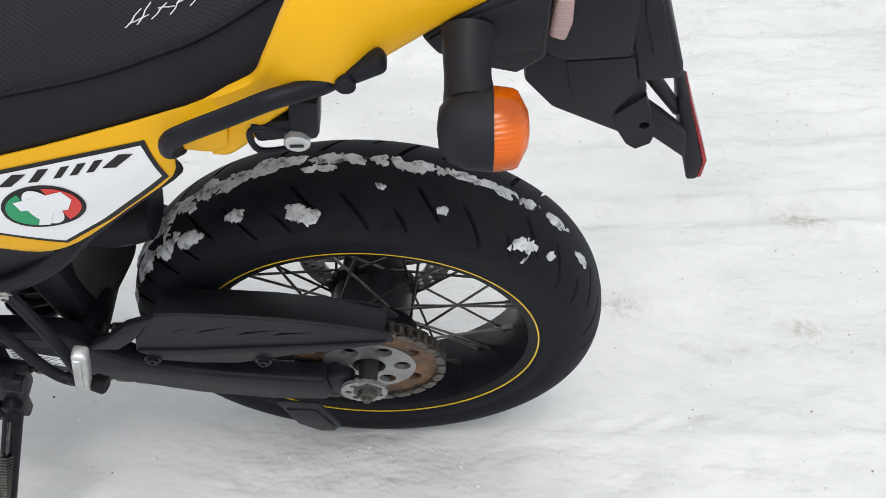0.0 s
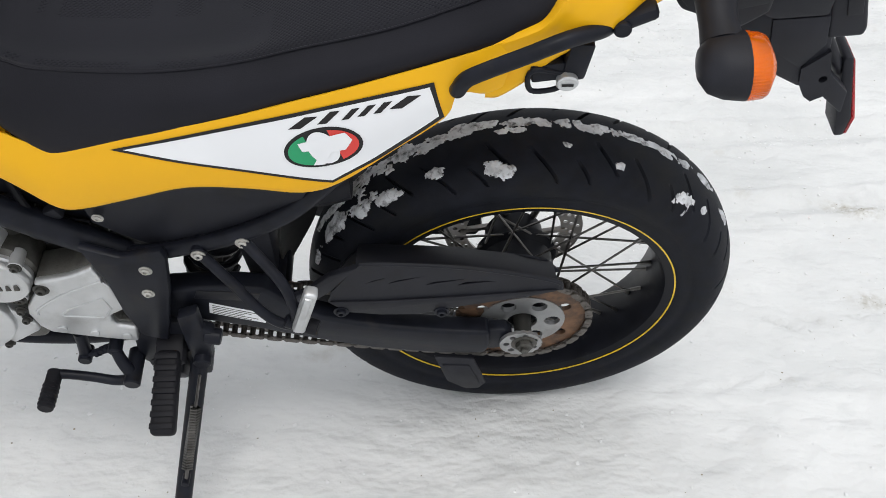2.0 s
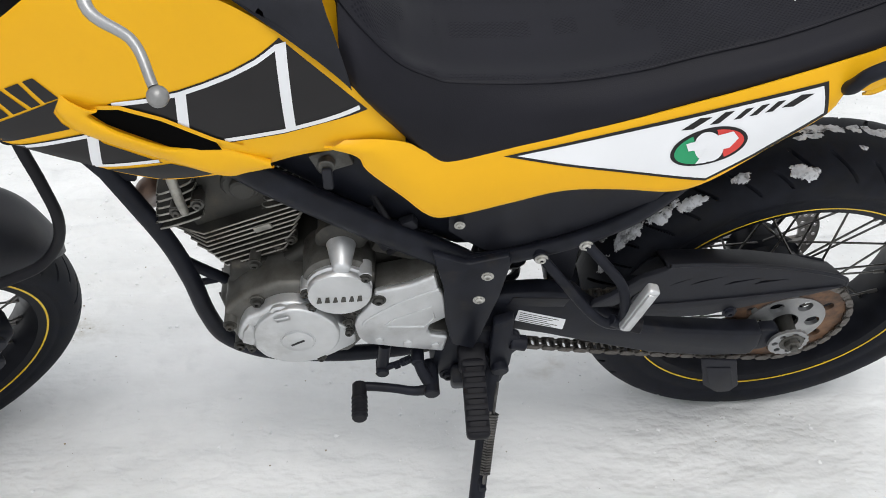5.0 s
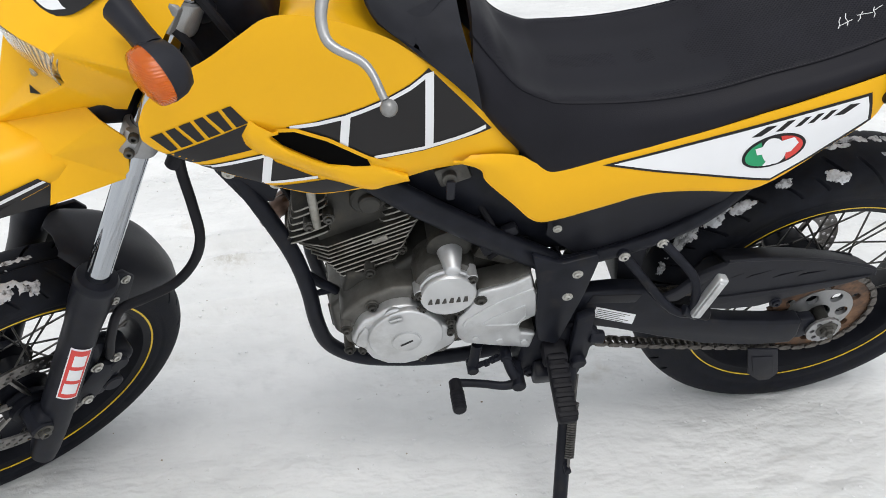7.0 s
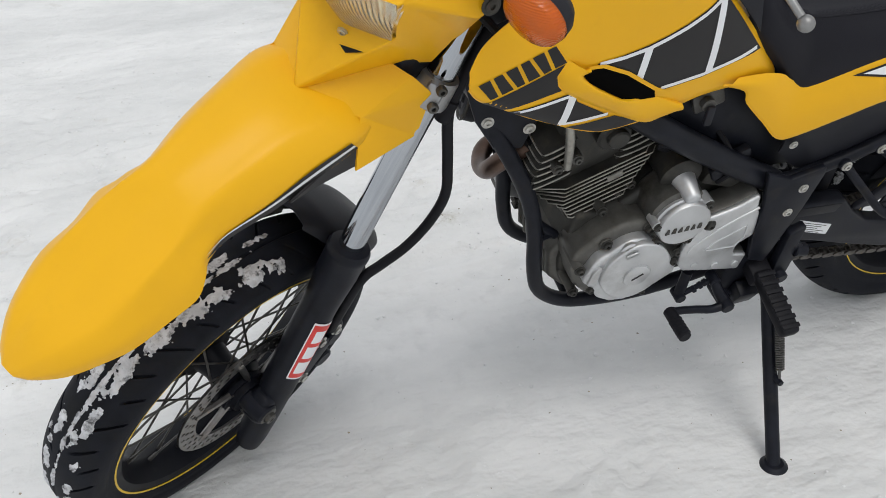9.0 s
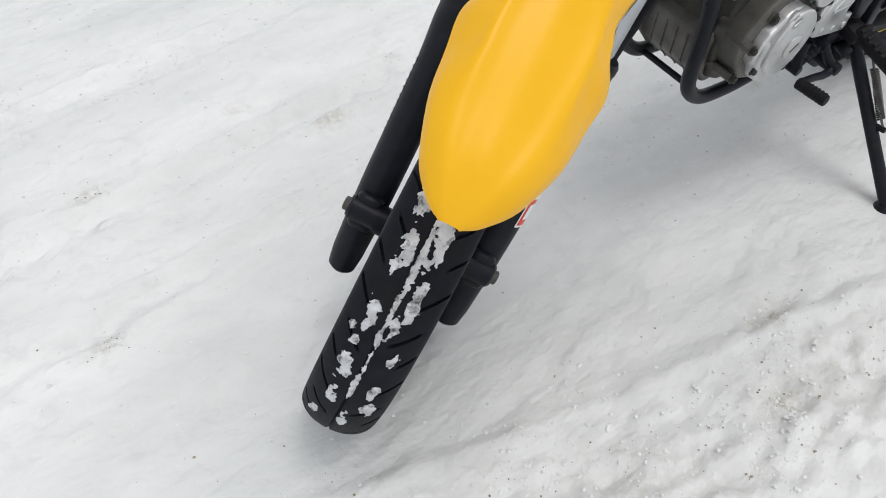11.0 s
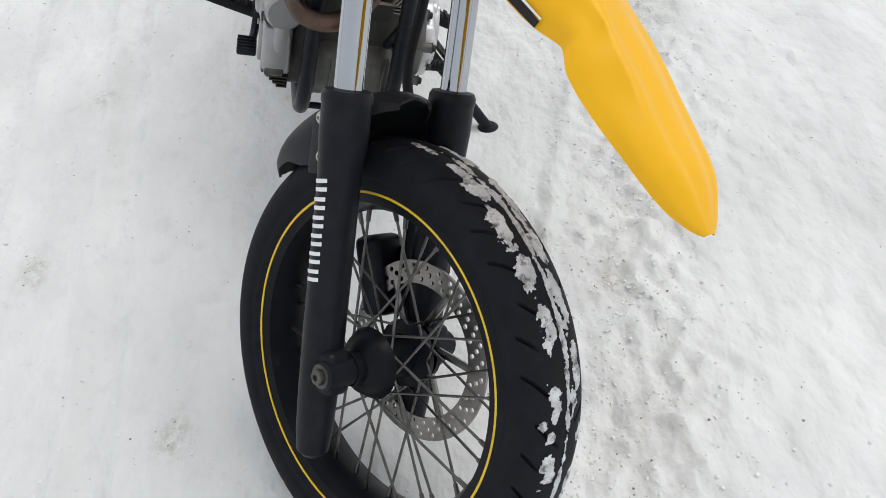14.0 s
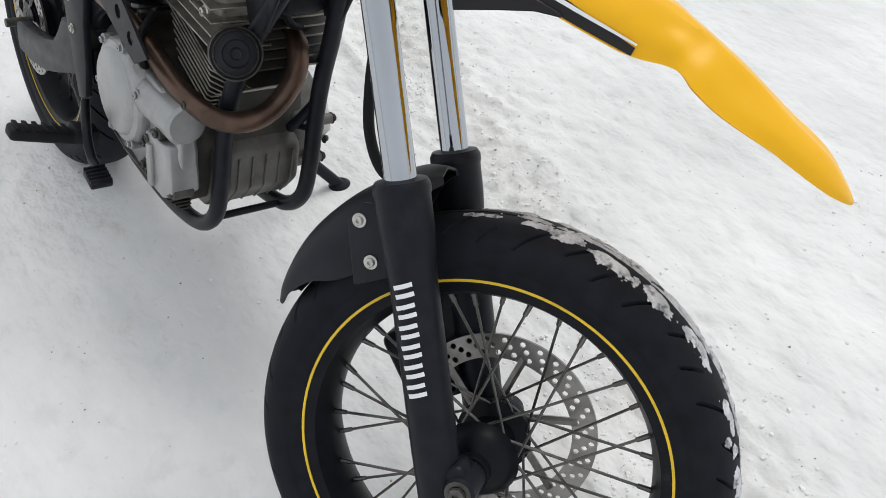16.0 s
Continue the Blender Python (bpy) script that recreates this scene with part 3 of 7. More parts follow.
def rim_mesh(bead, half):
    bm = bmesh.new()
    p = [(bead + 0.010, half), (bead + 0.0115, half - 0.002), (bead + 0.0115, half - 0.004), (bead + 0.001, half - 0.006), (bead - 0.004, half - 0.010), (bead - 0.006, half * 0.62),
         (bead - 0.011, half * 0.40), (bead - 0.013, half * 0.12)]
    q = [(bead + 0.007, half), (bead - 0.006, half - 0.004), (bead - 0.010, half - 0.012), (bead - 0.0125, half * 0.60), (bead - 0.017, half * 0.36), (bead - 0.019, half * 0.10)]
    prof = q[::1] + [(r, -y) for r, y in reversed(q)] + [(r, -y) for r, y in p] + [(r, y) for r, y in reversed(p)]
    lathe(bm, prof, 120, close=True)
    return bm


def stripe_mesh(r, y, w=0.0042):
    bm = bmesh.new()
    s = 1 if y > 0 else -1
    lathe(bm, [(r - w / 2, y), (r - w / 2, y + s * 0.0012), (r + w / 2, y + s * 0.0012), (r + w / 2, y)], 160, close=True)
    return bm


def spoke_mesh(a, side, lead, hub_r, flange_y, rim_r, wheel_m, rim_y):
    """A thin bar with its nipple, from a hub flange to the rim."""
    bm = bmesh.new()
    b = a + lead
    p = Vector((hub_r * math.cos(b), side * flange_y, hub_r * math.sin(b)))
    q = Vector((rim_r * math.cos(a), side * rim_y, rim_r * math.sin(a)))
    tube(bm, [p, q], 0.0019, 6)
    d = (q - p).normalized()
    tube(bm, [q - d * 0.017, q - d * 0.004, q + d * 0.003], [0.0030, 0.0034, 0.0036], 8)
    bm.transform(wheel_m)
    return bm


def wheel(name, m, R, half, bead, rim_half, slashes, middle, hub, spokes, label):
    bm = rim_mesh(bead, rim_half)
    bm.transform(m)
    rim = part(name, bm, RIMBLK, bike, label)
    bm = tyre_mesh(R, half, bead + 0.004, rim_half, slashes, middle)
    bm.transform(m)
    part("tyre", bm, RUBBER, rim, "black road tyre with slanted grooves, snow in the tread", 30)
    for s in (1, -1):
        bm = stripe_mesh(bead + 0.0085, s * rim_half)
        bm.transform(m)
        part("rim_stripe", bm, STRIPE, rim, "thin yellow rim stripe")
    bm = bmesh.new()
    lathe(bm, hub, 40)
    bm.transform(m)
    part("hub", bm, RIMBLK, rim, "black wheel hub")
    flange = max(r for r, y in hub)
    for k in range(spokes):
        side = 1 if k % 2 else -1
        a = 2 * math.pi * (k + 0.25) / spokes
        lead = radians(52) * (1 if (k // 2) % 2 else -1)
        part("spoke", spoke_mesh(a, side, lead, flange - 0.006, 0.030, bead - 0.0175, m, 0.006), STEEL, rim)
    return rim


rear_wheel = wheel("rear_wheel", REAR, 0.3103, 0.065, 0.217, 0.055, 42, False,
                   [(0.012, 0.075), (0.034, 0.075), (0.036, 0.045), (0.060, 0.040), (0.062, 0.030), (0.054, 0.022), (0.052, 0.0), (0.054, -0.022), (0.062, -0.030), (0.060, -0.040), (0.046, -0.045), (0.044, -0.078), (0.012, -0.085)],
                   36, "black wire-spoked rear wheel with a thin yellow stripe")
front_wheel = wheel("front_wheel", FRONT, 0.293, 0.053, 0.217, 0.043, 39, True,
                    [(0.010, 0.07), (0.030, 0.07), (0.032, 0.045), (0.046, 0.040), (0.048, 0.030), (0.030, 0.022), (0.026, 0.0), (0.030, -0.022), (0.048, -0.030), (0.044, -0.038), (0.036, -0.050), (0.022, -0.056), (0.022, -0.07), (0.010, -0.07)],
                    36, "black wire-spoked front wheel steered to its left")


def brake_disc(m, y, r_out, r_in, n, rows, parent, label, arms=6, r_hub=0.04):
    bm = bmesh.new()
    holes = []
    for k in range(n):
        for j, rr in enumerate(rows):
            a = 2 * math.pi * (k + 0.33 * j) / n
            holes.append(ring(0.0038, 8, rr * math.cos(a), rr * math.sin(a)))
    plate(bm, ring(r_out, 96), holes + [ring(r_in, 72)], y - 0.002, y + 0.002)
    bm.transform(m)
    d = part("brake_disc", bm, DISC, parent, label)
    for k in range(arms):
        a = 2 * math.pi * k / arms
        c, s = math.cos(a), math.sin(a)
        c2, s2 = math.cos(a + 0.35), math.sin(a + 0.35)
        bm = made(tube, [(r_hub * 0.8 * c2, y, r_hub * 0.8 * s2), ((r_in + 0.008) * c, y, (r_in + 0.008) * s)], 0.0055, 6)
        bm.transform(m)
        part("disc_arm", bm, DISC, parent, "grey disc arm")
    bm = bmesh.new()
    lathe(bm, [(r_hub * 0.5, y - 0.004), (r_hub, y - 0.004), (r_hub, y + 0.004), (r_hub * 0.5, y + 0.004)], 36, close=True)
    bm.transform(m)
    part("disc_carrier", bm, RIMBLK, parent, "black disc carrier")
    return d


brake_disc(REAR, -0.080, 0.108, 0.074, 26, (0.082, 0.091, 0.100), rear_wheel, "drilled steel rear brake disc")
brake_disc(FRONT, 0.056, 0.1255, 0.094, 32, (0.101, 0.110, 0.118), front_wheel, "drilled steel front brake disc")


# final drive
def sprocket():
    bm = bmesh.new()
    teeth = []
    for k in range(46 * 4):
        a = 2 * math.pi * k / (46 * 4)
        r = (0.090, 0.0955, 0.0985, 0.0955)[k % 4]
        teeth.append((r * math.cos(a), r * math.sin(a)))
    holes = [ring(0.009, 14, 0.068 * math.cos(a), 0.068 * math.sin(a)) for a in (2 * math.pi * (k + 0.5) / 6 for k in range(6))]
    plate(bm, teeth, holes + [ring(0.055, 60)], 0.079, 0.086)
    bm.transform(REAR)
    s = part("rear_sprocket", bm, RUST, rear_wheel, "rusty toothed rear sprocket")
    bm = bmesh.new()
    holes = [ring(0.0115, 18, 0.044 * math.cos(a), 0.044 * math.sin(a)) for a in (2 * math.pi * k / 6 for k in range(6))]
    plate(bm, ring(0.062, 64), holes + [ring(0.022, 32)], 0.080, 0.0875)
    bm.transform(REAR)
    part("sprocket_plate", bm, DULL_SHADED, rear_wheel, "scuffed silver plate with six holes")
    bm = bmesh.new()
    holes = [ring(0.0045, 12, 0.021 * math.cos(a), 0.021 * math.sin(a)) for a in (2 * math.pi * k / 7 for k in range(7))]
    notched = []
    for k in range(72):
        a = 2 * math.pi * k / 72
        r = 0.0305 - (0.0015 if k % 4 < 2 and 10 < k < 64 else 0.0)
        notched.append((r * math.cos(a), r * math.sin(a)))
    plate(bm, notched, holes, 0.119, 0.124)
    bm.transform(REAR @ Matrix.Translation((0.004, 0, -0.002)))
    part("chain_adjuster", bm, DULL_SHADED, bike, "silver notched chain adjuster cam")
    bm = bmesh.new()
    rod(bm, (0, -0.13, 0.314), (0, 0.124, 0.314), 0.009, seg=16)
    bolt(bm, (0.0, 0.124, 0.312), (0, 1, 0), 0.0125, 0.010)
    rod(bm, (0, 0.132, 0.312), (0, 0.139, 0.312), 0.006, seg=12)
    part("rear_axle", bm, ALUD, bike, "rear axle with a hexagon nut")
    bm = bmesh.new()
    rod(bm, (0, 0.079, 0.314), (0, 0.1185, 0.314), 0.0135, 0.012)
    part("axle_spacer", bm, CYL, bike, "black axle spacer")


sprocket()
GEAR = Vector((0.548, 0.082, 0.366))


def chain_mesh():
    """Links along the loop round both sprockets."""
    bm = bmesh.new()
    R, r = 0.0965, 0.032
    c0, c1 = Vector((0, 0, 0.314)), Vector((GEAR.x, 0, GEAR.z))
    d = c1 - c0
    ang = math.atan2(d.z, d.x)
    off = math.acos((R - r) / d.length)
    pts = []
    a0, a1 = ang + off, ang - off + 2 * math.pi
    for k in range(41):
        a = a0 + (a1 - a0) * k / 40
        pts.append(c0 + Vector((math.cos(a), 0, math.sin(a))) * R)
    for k in range(12):
        a = ang - off + 2 * off * k / 11
        q = c1 + Vector((math.cos(a), 0, math.sin(a))) * r
        if k == 0:
            p = pts[-1]
            for j in range(1, 40):
                t = j / 40
                pts.append(p.lerp(q, t) - Vector((0, 0, 0.010 * 4 * t * (1 - t))))
        pts.append(q)
    p, q = pts[-1], pts[0]
    for j in range(1, 40):
        pts.append(p.lerp(q, j / 40))
    total = [0.0]
    for i in range(len(pts)):
        total.append(total[-1] + (pts[(i + 1) % len(pts)] - pts[i]).length)
    n = int(total[-1] / 0.0127) // 2 * 2

    def at(s):
        s %= total[-1]
        k = next(i for i in range(len(total) - 1) if total[i + 1] >= s)
        return pts[k].lerp(pts[(k + 1) % len(pts)], (s - total[k]) / max(total[k + 1] - total[k], 1e-9))
    for k in range(n):
        a, b = at(k * total[-1] / n), at((k + 1) * total[-1] / n)
        t = (b - a).normalized()
        u = Vector((-t.z, 0, t.x))
        wide = 0.0058 if k % 2 else 0.0082
        for s in (1, -1):
            y0 = GEAR.y + s * wide
            own = bmesh.new()
            out = []
            for j in range(12):
                w = math.pi * (j / 11) - math.pi / 2
                if j < 6:
                    w = -math.pi / 2 + math.pi * j / 5
                    o = b
                else:
                    w = math.pi / 2 + math.pi * (j - 6) / 5
                    o = a
                c = o + t * (math.cos(w) * 0.0052) + u * (math.sin(w) * 0.0052)
                out.append((c.x, c.z))
            prism(bm, out, y0 - 0.0008, y0 + 0.0008)
            own.free()
        tube(bm, [a + Vector((0, GEAR.y - 0.0095, 0)), a + Vector((0, GEAR.y + 0.0095, 0))], 0.0042, 8)
    return bm


part("chain", chain_mesh(), CHAIN, bike, "oily steel drive chain")

# swing arm, its guards
bm = bmesh.new()
arm = [(0.498, 0.462), (0.433, 0.468), (0.395, 0.468), (0.346, 0.460), (0.318, 0.425), (0.280, 0.390), (0.227, 0.3705), (0.181, 0.358), (0.101, 0.343), (0.050, 0.3375), (0.047, 0.301), (0.055, 0.280), (0.122, 0.283), (0.217, 0.303), (0.307, 0.338), (0.382, 0.370), (0.446, 0.392), (0.498, 0.400)]
prism(bm, arm, 0.092, 0.122, 0.006, 3)
prism(bm, arm, -0.122, -0.092, 0.006, 3)
block(bm, (0.345, 0, 0.400), (0.04, 0.18, 0.05), None, 0.01)
swing_arm = part("swing_arm", bm, PAINT, bike, "black box-section swing arm")
# raised panel in lighter black, standing for the look of a recessed pocket
bm = bmesh.new()
prism(bm, [(0.440, 0.446), (0.432, 0.464), (0.352, 0.455), (0.360, 0.437)], 0.120, 0.1235, 0.0012)
part("arm_panel", bm, BLACKPL, swing_arm, "lighter raised panel standing for the pocket in the swing arm")
bm = bmesh.new()
prism(bm, [(0.058, 0.284), (0.052, 0.335), (0.026, 0.336), (0.016, 0.322), (0.020, 0.296), (0.036, 0.284)], 0.096, 0.116, 0.004, 2)
part("arm_end", bm, PAINT, swing_arm, "black end block of the swing arm")
bm = bmesh.new()
slots = []
for xa, za, xb, zb in ((0.217, 0.4665, 0.168, 0.4860), (0.188, 0.4655, 0.126, 0.4835), (0.140, 0.4605, 0.079, 0.4730), (0.098, 0.4590, 0.045, 0.4655)):
    slots.append([(xa, za), (xb + 0.006, zb + 0.0005), (xb, zb + 0.0012), (xa - 0.012, za + 0.0075)])
plate(bm, [(0.222, 0.508), (0.180, 0.507), (0.095, 0.497), (0.022, 0.479), (-0.032, 0.459), (-0.040, 0.443), (0.005, 0.432), (0.085, 0.414), (0.150, 0.395), (0.200, 0.396), (0.245, 0.404), (0.268, 0.425), (0.262, 0.448)], slots, 0.116, 0.1195)
tube(bm, [(0.222, 0.1175, 0.508), (0.18, 0.1175, 0.507), (0.095, 0.1175, 0.497), (0.022, 0.1175, 0.479), (-0.032, 0.1175, 0.459), (-0.040, 0.1175, 0.443)], 0.0032, 8, 24)
guard = part("chain_guard", bm, BLACKPL, bike, "black plastic chain guard with slanted slots")
bm = bmesh.new()
prism(bm, [(0.266, 0.428), (0.200, 0.428), (0.100, 0.434), (0.000, 0.443), (-0.036, 0.446), (0.005, 0.4325), (0.085, 0.4145), (0.150, 0.3955), (0.200, 0.3965), (0.245, 0.4045)], 0.1190, 0.1235, 0.0018)
part("guard_step", bm, BLACKPL, guard, "folded lower edge of the guard")
bm = bmesh.new()
prism(bm, [(0.255, 0.430), (0.235, 0.462), (0.205, 0.4785), (0.16, 0.477), (0.050, 0.460), (0.000, 0.449), (-0.026, 0.440), (-0.046, 0.412), (-0.030, 0.402), (0.05, 0.415), (0.20, 0.425)], 0.066, 0.070, 0.0015)
fold = [(0.226, 0.506), (0.204, 0.506), (0.150, 0.502), (0.095, 0.4955), (0.022, 0.4775), (-0.033, 0.4575)]
grid(bm, [[(x, y, z - 0.0235 * (0.1185 - y) / 0.0505 + lift) for x, z in fold] for y, lift in ((0.1185, 0.0), (0.108, 0.003), (0.085, 0.002), (0.068, 0.0), (0.068, -0.003), (0.1185, -0.003))])
part("guard_inner", bm, BLACKPL, guard, "inner wall of the chain guard")
pieces("guard_bolt", [made(bolt, (x, 0.1235, z), (0, 1, 0), 0.007, 0.006) for x, z in ((0.252, 0.408), (0.118, 0.402))], PAINT, guard)
bm = bmesh.new()
prism(bm, [(0.264, 0.45), (0.222, 0.506), (0.236, 0.500), (0.262, 0.488), (0.296, 0.452), (0.318, 0.438), (0.322, 0.428), (0.288, 0.428)], 0.112, 0.122, 0.003, 2)
part("guard_nose", bm, BLACKPL, guard, "tapered nose of the chain guard")
bm = bmesh.new()
prism(bm, [(0.128, 0.272), (0.070, 0.262), (0.049, 0.188), (0.060, 0.170), (0.080, 0.170), (0.108, 0.196)], 0.116, 0.121, 0.0015)
prism(bm, [(0.116, 0.250), (0.076, 0.246), (0.058, 0.190), (0.066, 0.178), (0.080, 0.178), (0.100, 0.200)], 0.121, 0.1235, 0.001)
part("lower_chain_guard", bm, BLACKPL, bike, "small black fin under the swing arm")


# ---- front end: fork, guards, cowl, bar ----
LEG = Vector((0.095, 0, 1)).normalized()


def leg_x(z):
    return -0.030 + 0.095 * z


def fbm():
    return bmesh.new()


def fpart(name, bm, material, parent=None, label="", sharp=38.0, at=None):
    bm.transform(at or FRONT)
    return part(name, bm, material, parent or bike, label, sharp)


for s, side in ((1, "left"), (-1, "right")):
    y = s * 0.0895
    bm = fbm()
    lathe(bm, [(0.0, -0.125), (0.014, -0.125), (0.021, -0.118), (0.024, -0.09), (0.026, -0.03), (0.027, 0.05), (0.0265, 0.24), (0.0285, 0.275), (0.0300, 0.30), (0.0300, 0.335), (0.0312, 0.338), (0.0312, 0.346), (0.028, 0.352), (0.0175, 0.354)], 36, (-0.030, y, 0), LEG)
    rod(bm, (0.0, y - 0.032 * s, 0), (0.0, y + 0.024 * s, 0), 0.020, 0.019)
    block(bm, (-0.014, y, 0.0), (0.05, 0.040, 0.06), None, 0.012, 3)
    if s > 0:
        block(bm, (-0.040, y - 0.004, 0.12), (0.05, 0.022, 0.13), None, 0.008)
    lower = fpart("fork_lower", bm, PAINT, label="black fork lower leg")
    bm = fbm()
    lathe(bm, [(0.0174, 0.34), (0.0174, 0.92)], 40, (-0.030, y, 0), LEG)
    fpart("fork_tube", bm, CHROME, label="bright chromed fork tube")
    bm = fbm()
    bolt(bm, (0.0, y + 0.024 * s, 0.0), (0, s, 0), 0.0105, 0.009)
    fpart("axle_nut", bm, ALUD, lower, "zinc axle nut")
bm = fbm()
rod(bm, (0, -0.085, 0), (0, 0.085, 0), 0.0105)
fpart("front_axle", bm, STEEL)
bm = fbm()
for z in (0.618, 0.80):
    block(bm, (leg_x(z) - 0.022, 0, z), (0.045, 0.20, 0.030), None, 0.010, 3)
rod(bm, (-0.015, 0, 0.60), (0.0, 0, 0.83), 0.028)
clamp = fpart("fork_clamp", bm, PAINT, label="black fork clamps")
for s in (1, -1):
    for z in (0.618, 0.80):
        bm = fbm()
        lathe(bm, [(0.018, -0.021), (0.0235, -0.020), (0.0245, -0.016), (0.0245, 0.016), (0.0235, 0.020), (0.018, 0.021)], 32, (leg_x(z), s * 0.0895, z), LEG)
        block(bm, (leg_x(z) + 0.020, s * 0.101, z), (0.020, 0.022, 0.036), Euler((0, 0, s * 0.5)).to_matrix(), 0.005, 2)
        fpart("clamp_ring", bm, DULL_SHADED, clamp, "worn grey fork clamp ring")
for s in (1, -1):
    for z in (0.604, 0.628):
        fpart("clamp_bolt", made(bolt, (leg_x(z) + 0.026, s * 0.109, z + 0.006), (0.7, s, 0), 0.0065, 0.009, False), ALUD, clamp)

# white marks down the right leg, a red mark on the left one
for k in range(6):
    z = 0.238 - 0.0225 * k
    own = bmesh.new()

    def patch(a0, a1, w0, w1):
        grid(own, [[(leg_x(z) + 0.0278 * math.cos(a), -0.0895 + 0.0278 * math.sin(a), z + w + 0.003 * (i / 5 - 0.5)) for w in (w0, (w0 + w1) / 2, w1)] for i, a in ((i, radians(a0 + (a1 - a0) * i / 5)) for i in range(6))])
    patch(-118, -70, 0.0026, 0.0076)
    patch(-118, -70, -0.0076, -0.0026)
    fpart("fork_mark", own, WHITE, label="white letter-like mark on the fork leg")


def wrapped(y0, z0, z1, a0, a1, r, index=0, x0=None):
    own = bmesh.new()
    x0 = leg_x((z0 + z1) / 2) if x0 is None else x0
    grid(own, [[(x0 + (0.095 * (z1 - z0) * (i / 4 - 0.5)) + r * math.cos(radians(a0 + (a1 - a0) * j / 12)), y0 + r * math.sin(radians(a0 + (a1 - a0) * j / 12)), z0 + (z1 - z0) * i / 4) for i in range(5)] for j in range(13)])
    for fc in own.faces:
        fc.material_index = index
    return own


bm = fbm()
join(bm, wrapped(0.0895, 0.084, 0.214, 38, 106, 0.0277, 0))
join(bm, wrapped(0.0895, 0.088, 0.210, 42, 102, 0.0281, 1))
for k in range(3):
    z = 0.099 + 0.036 * k
    join(bm, wrapped(0.0895, z, z + 0.027, 50 + 3 * k, 94, 0.0285, 0, leg_x(0.14) + 0.095 * (z + 0.0135 - 0.14)))
fpart("fork_sticker", bm, [WHITE, RED], label="red sticker with white bars")

# brake caliper and its hose
bm = fbm()
block(bm, (-0.095, 0.070, 0.085), (0.05, 0.055, 0.115), Euler((0, radians(-14), 0)).to_matrix(), 0.012, 3)
block(bm, (-0.070, 0.095, 0.080), (0.05, 0.018, 0.10), Euler((0, radians(-14), 0)).to_matrix(), 0.006)
rod(bm, (-0.10, 0.09, 0.12), (-0.10, 0.105, 0.12), 0.017)
rod(bm, (-0.108, 0.09, 0.065), (-0.108, 0.105, 0.065), 0.017)
cal = fpart("brake_caliper", bm, PAINT, label="black two-piston front brake caliper")
for x, z in ((-0.055, 0.135), (-0.066, 0.045), (-0.083, 0.15)):
    fpart("caliper_bolt", made(bolt, (x, 0.105, z), (0, 1, 0), 0.007, 0.006), BOLT, cal)
bm = fbm()
tube(bm, [(-0.03, 0.085, 0.72), (-0.032, 0.092, 0.62), (-0.040, 0.097, 0.57), (-0.078, 0.115, 0.50), (-0.106, 0.128, 0.444), (-0.120, 0.126, 0.385), (-0.110, 0.120, 0.334), (-0.070, 0.116, 0.308), (-0.038, 0.114, 0.290), (-0.050, 0.108, 0.22), (-0.075, 0.10, 0.15)], 0.0075, 12, 60)
rod(bm, (-0.0345, 0.094, 0.560), (-0.0340, 0.093, 0.592), 0.0105)
fpart("brake_hose", bm, SOFTRUB, label="black rubber brake hose")

# black inner mudguard over the tyre
bm = fbm()


def arch(a, r, half, drop):
    a = radians(a)
    c, s = math.cos(a), math.sin(a)
    return [((r - drop) * c, half, (r - drop) * s), ((r - drop * 0.35) * c, half * 0.97, (r - drop * 0.35) * s), (r * c, half * 0.6, r * s), ((r + 0.004) * c, 0, (r + 0.004) * s)]


rows = [arch(135, 0.307, 0.022, 0.005), arch(129, 0.314, 0.042, 0.016), arch(121, 0.323, 0.058, 0.036), arch(113, 0.330, 0.066, 0.062), arch(103, 0.337, 0.067, 0.068), arch(93, 0.342, 0.058, 0.034), arch(89, 0.341, 0.044, 0.018), arch(86, 0.338, 0.024, 0.008)]
skin(bm, [mirrored(r) for r in rows], 42, 28, 0.003)
low_guard = fpart("inner_mudguard", bm, BLACKPL, label="short black inner mudguard between the fork legs")
for s in (1, -1):
    bm = fbm()
    prism(bm, [(-0.086, 0.240), (-0.022, 0.245), (-0.018, 0.322), (-0.052, 0.330), (-0.076, 0.312)], s * 0.070, s * 0.077, 0.002)
    fpart("guard_bracket", bm, BLACKPL, low_guard)
for s in (1, -1):
    for x, z in ((-0.060, 0.312), (-0.058, 0.264)):
        fpart("guard_bolt", made(bolt, (x, s * 0.0775, z), (0, s, 0), 0.0055, 0.005), BOLT, low_guard, "zinc button bolt")

# yellow high mudguard
bm = fbm()
secs = [((0.430, 0.010, 0.2455), (0.433, 0.0, 0.2485)),
        ((0.420, 0.028, 0.2535), (0.428, 0.0, 0.268)),
        ((0.397, 0.0525, 0.276), (0.414, 0.0, 0.305)),
        ((0.358, 0.0715, 0.314), (0.384, 0.0, 0.347)),
        ((0.320, 0.0775, 0.352), (0.354, 0.0, 0.392)),
        ((0.299, 0.0815, 0.380), (0.334, 0.0, 0.419)),
        ((0.290, 0.0755, 0.400), (0.320, 0.0, 0.437)),
        ((0.278, 0.0665, 0.411), (0.307, 0.0, 0.453)),
        ((0.250, 0.0630, 0.428), (0.290, 0.0, 0.474)),
        ((0.208, 0.073, 0.464), (0.248, 0.0, 0.512)),
        ((0.165, 0.079, 0.502), (0.206, 0.0, 0.546)),
        ((0.120, 0.085, 0.543), (0.165, 0.0, 0.567)),
        ((0.095, 0.080, 0.558), (0.130, 0.0, 0.584))]
curves = []
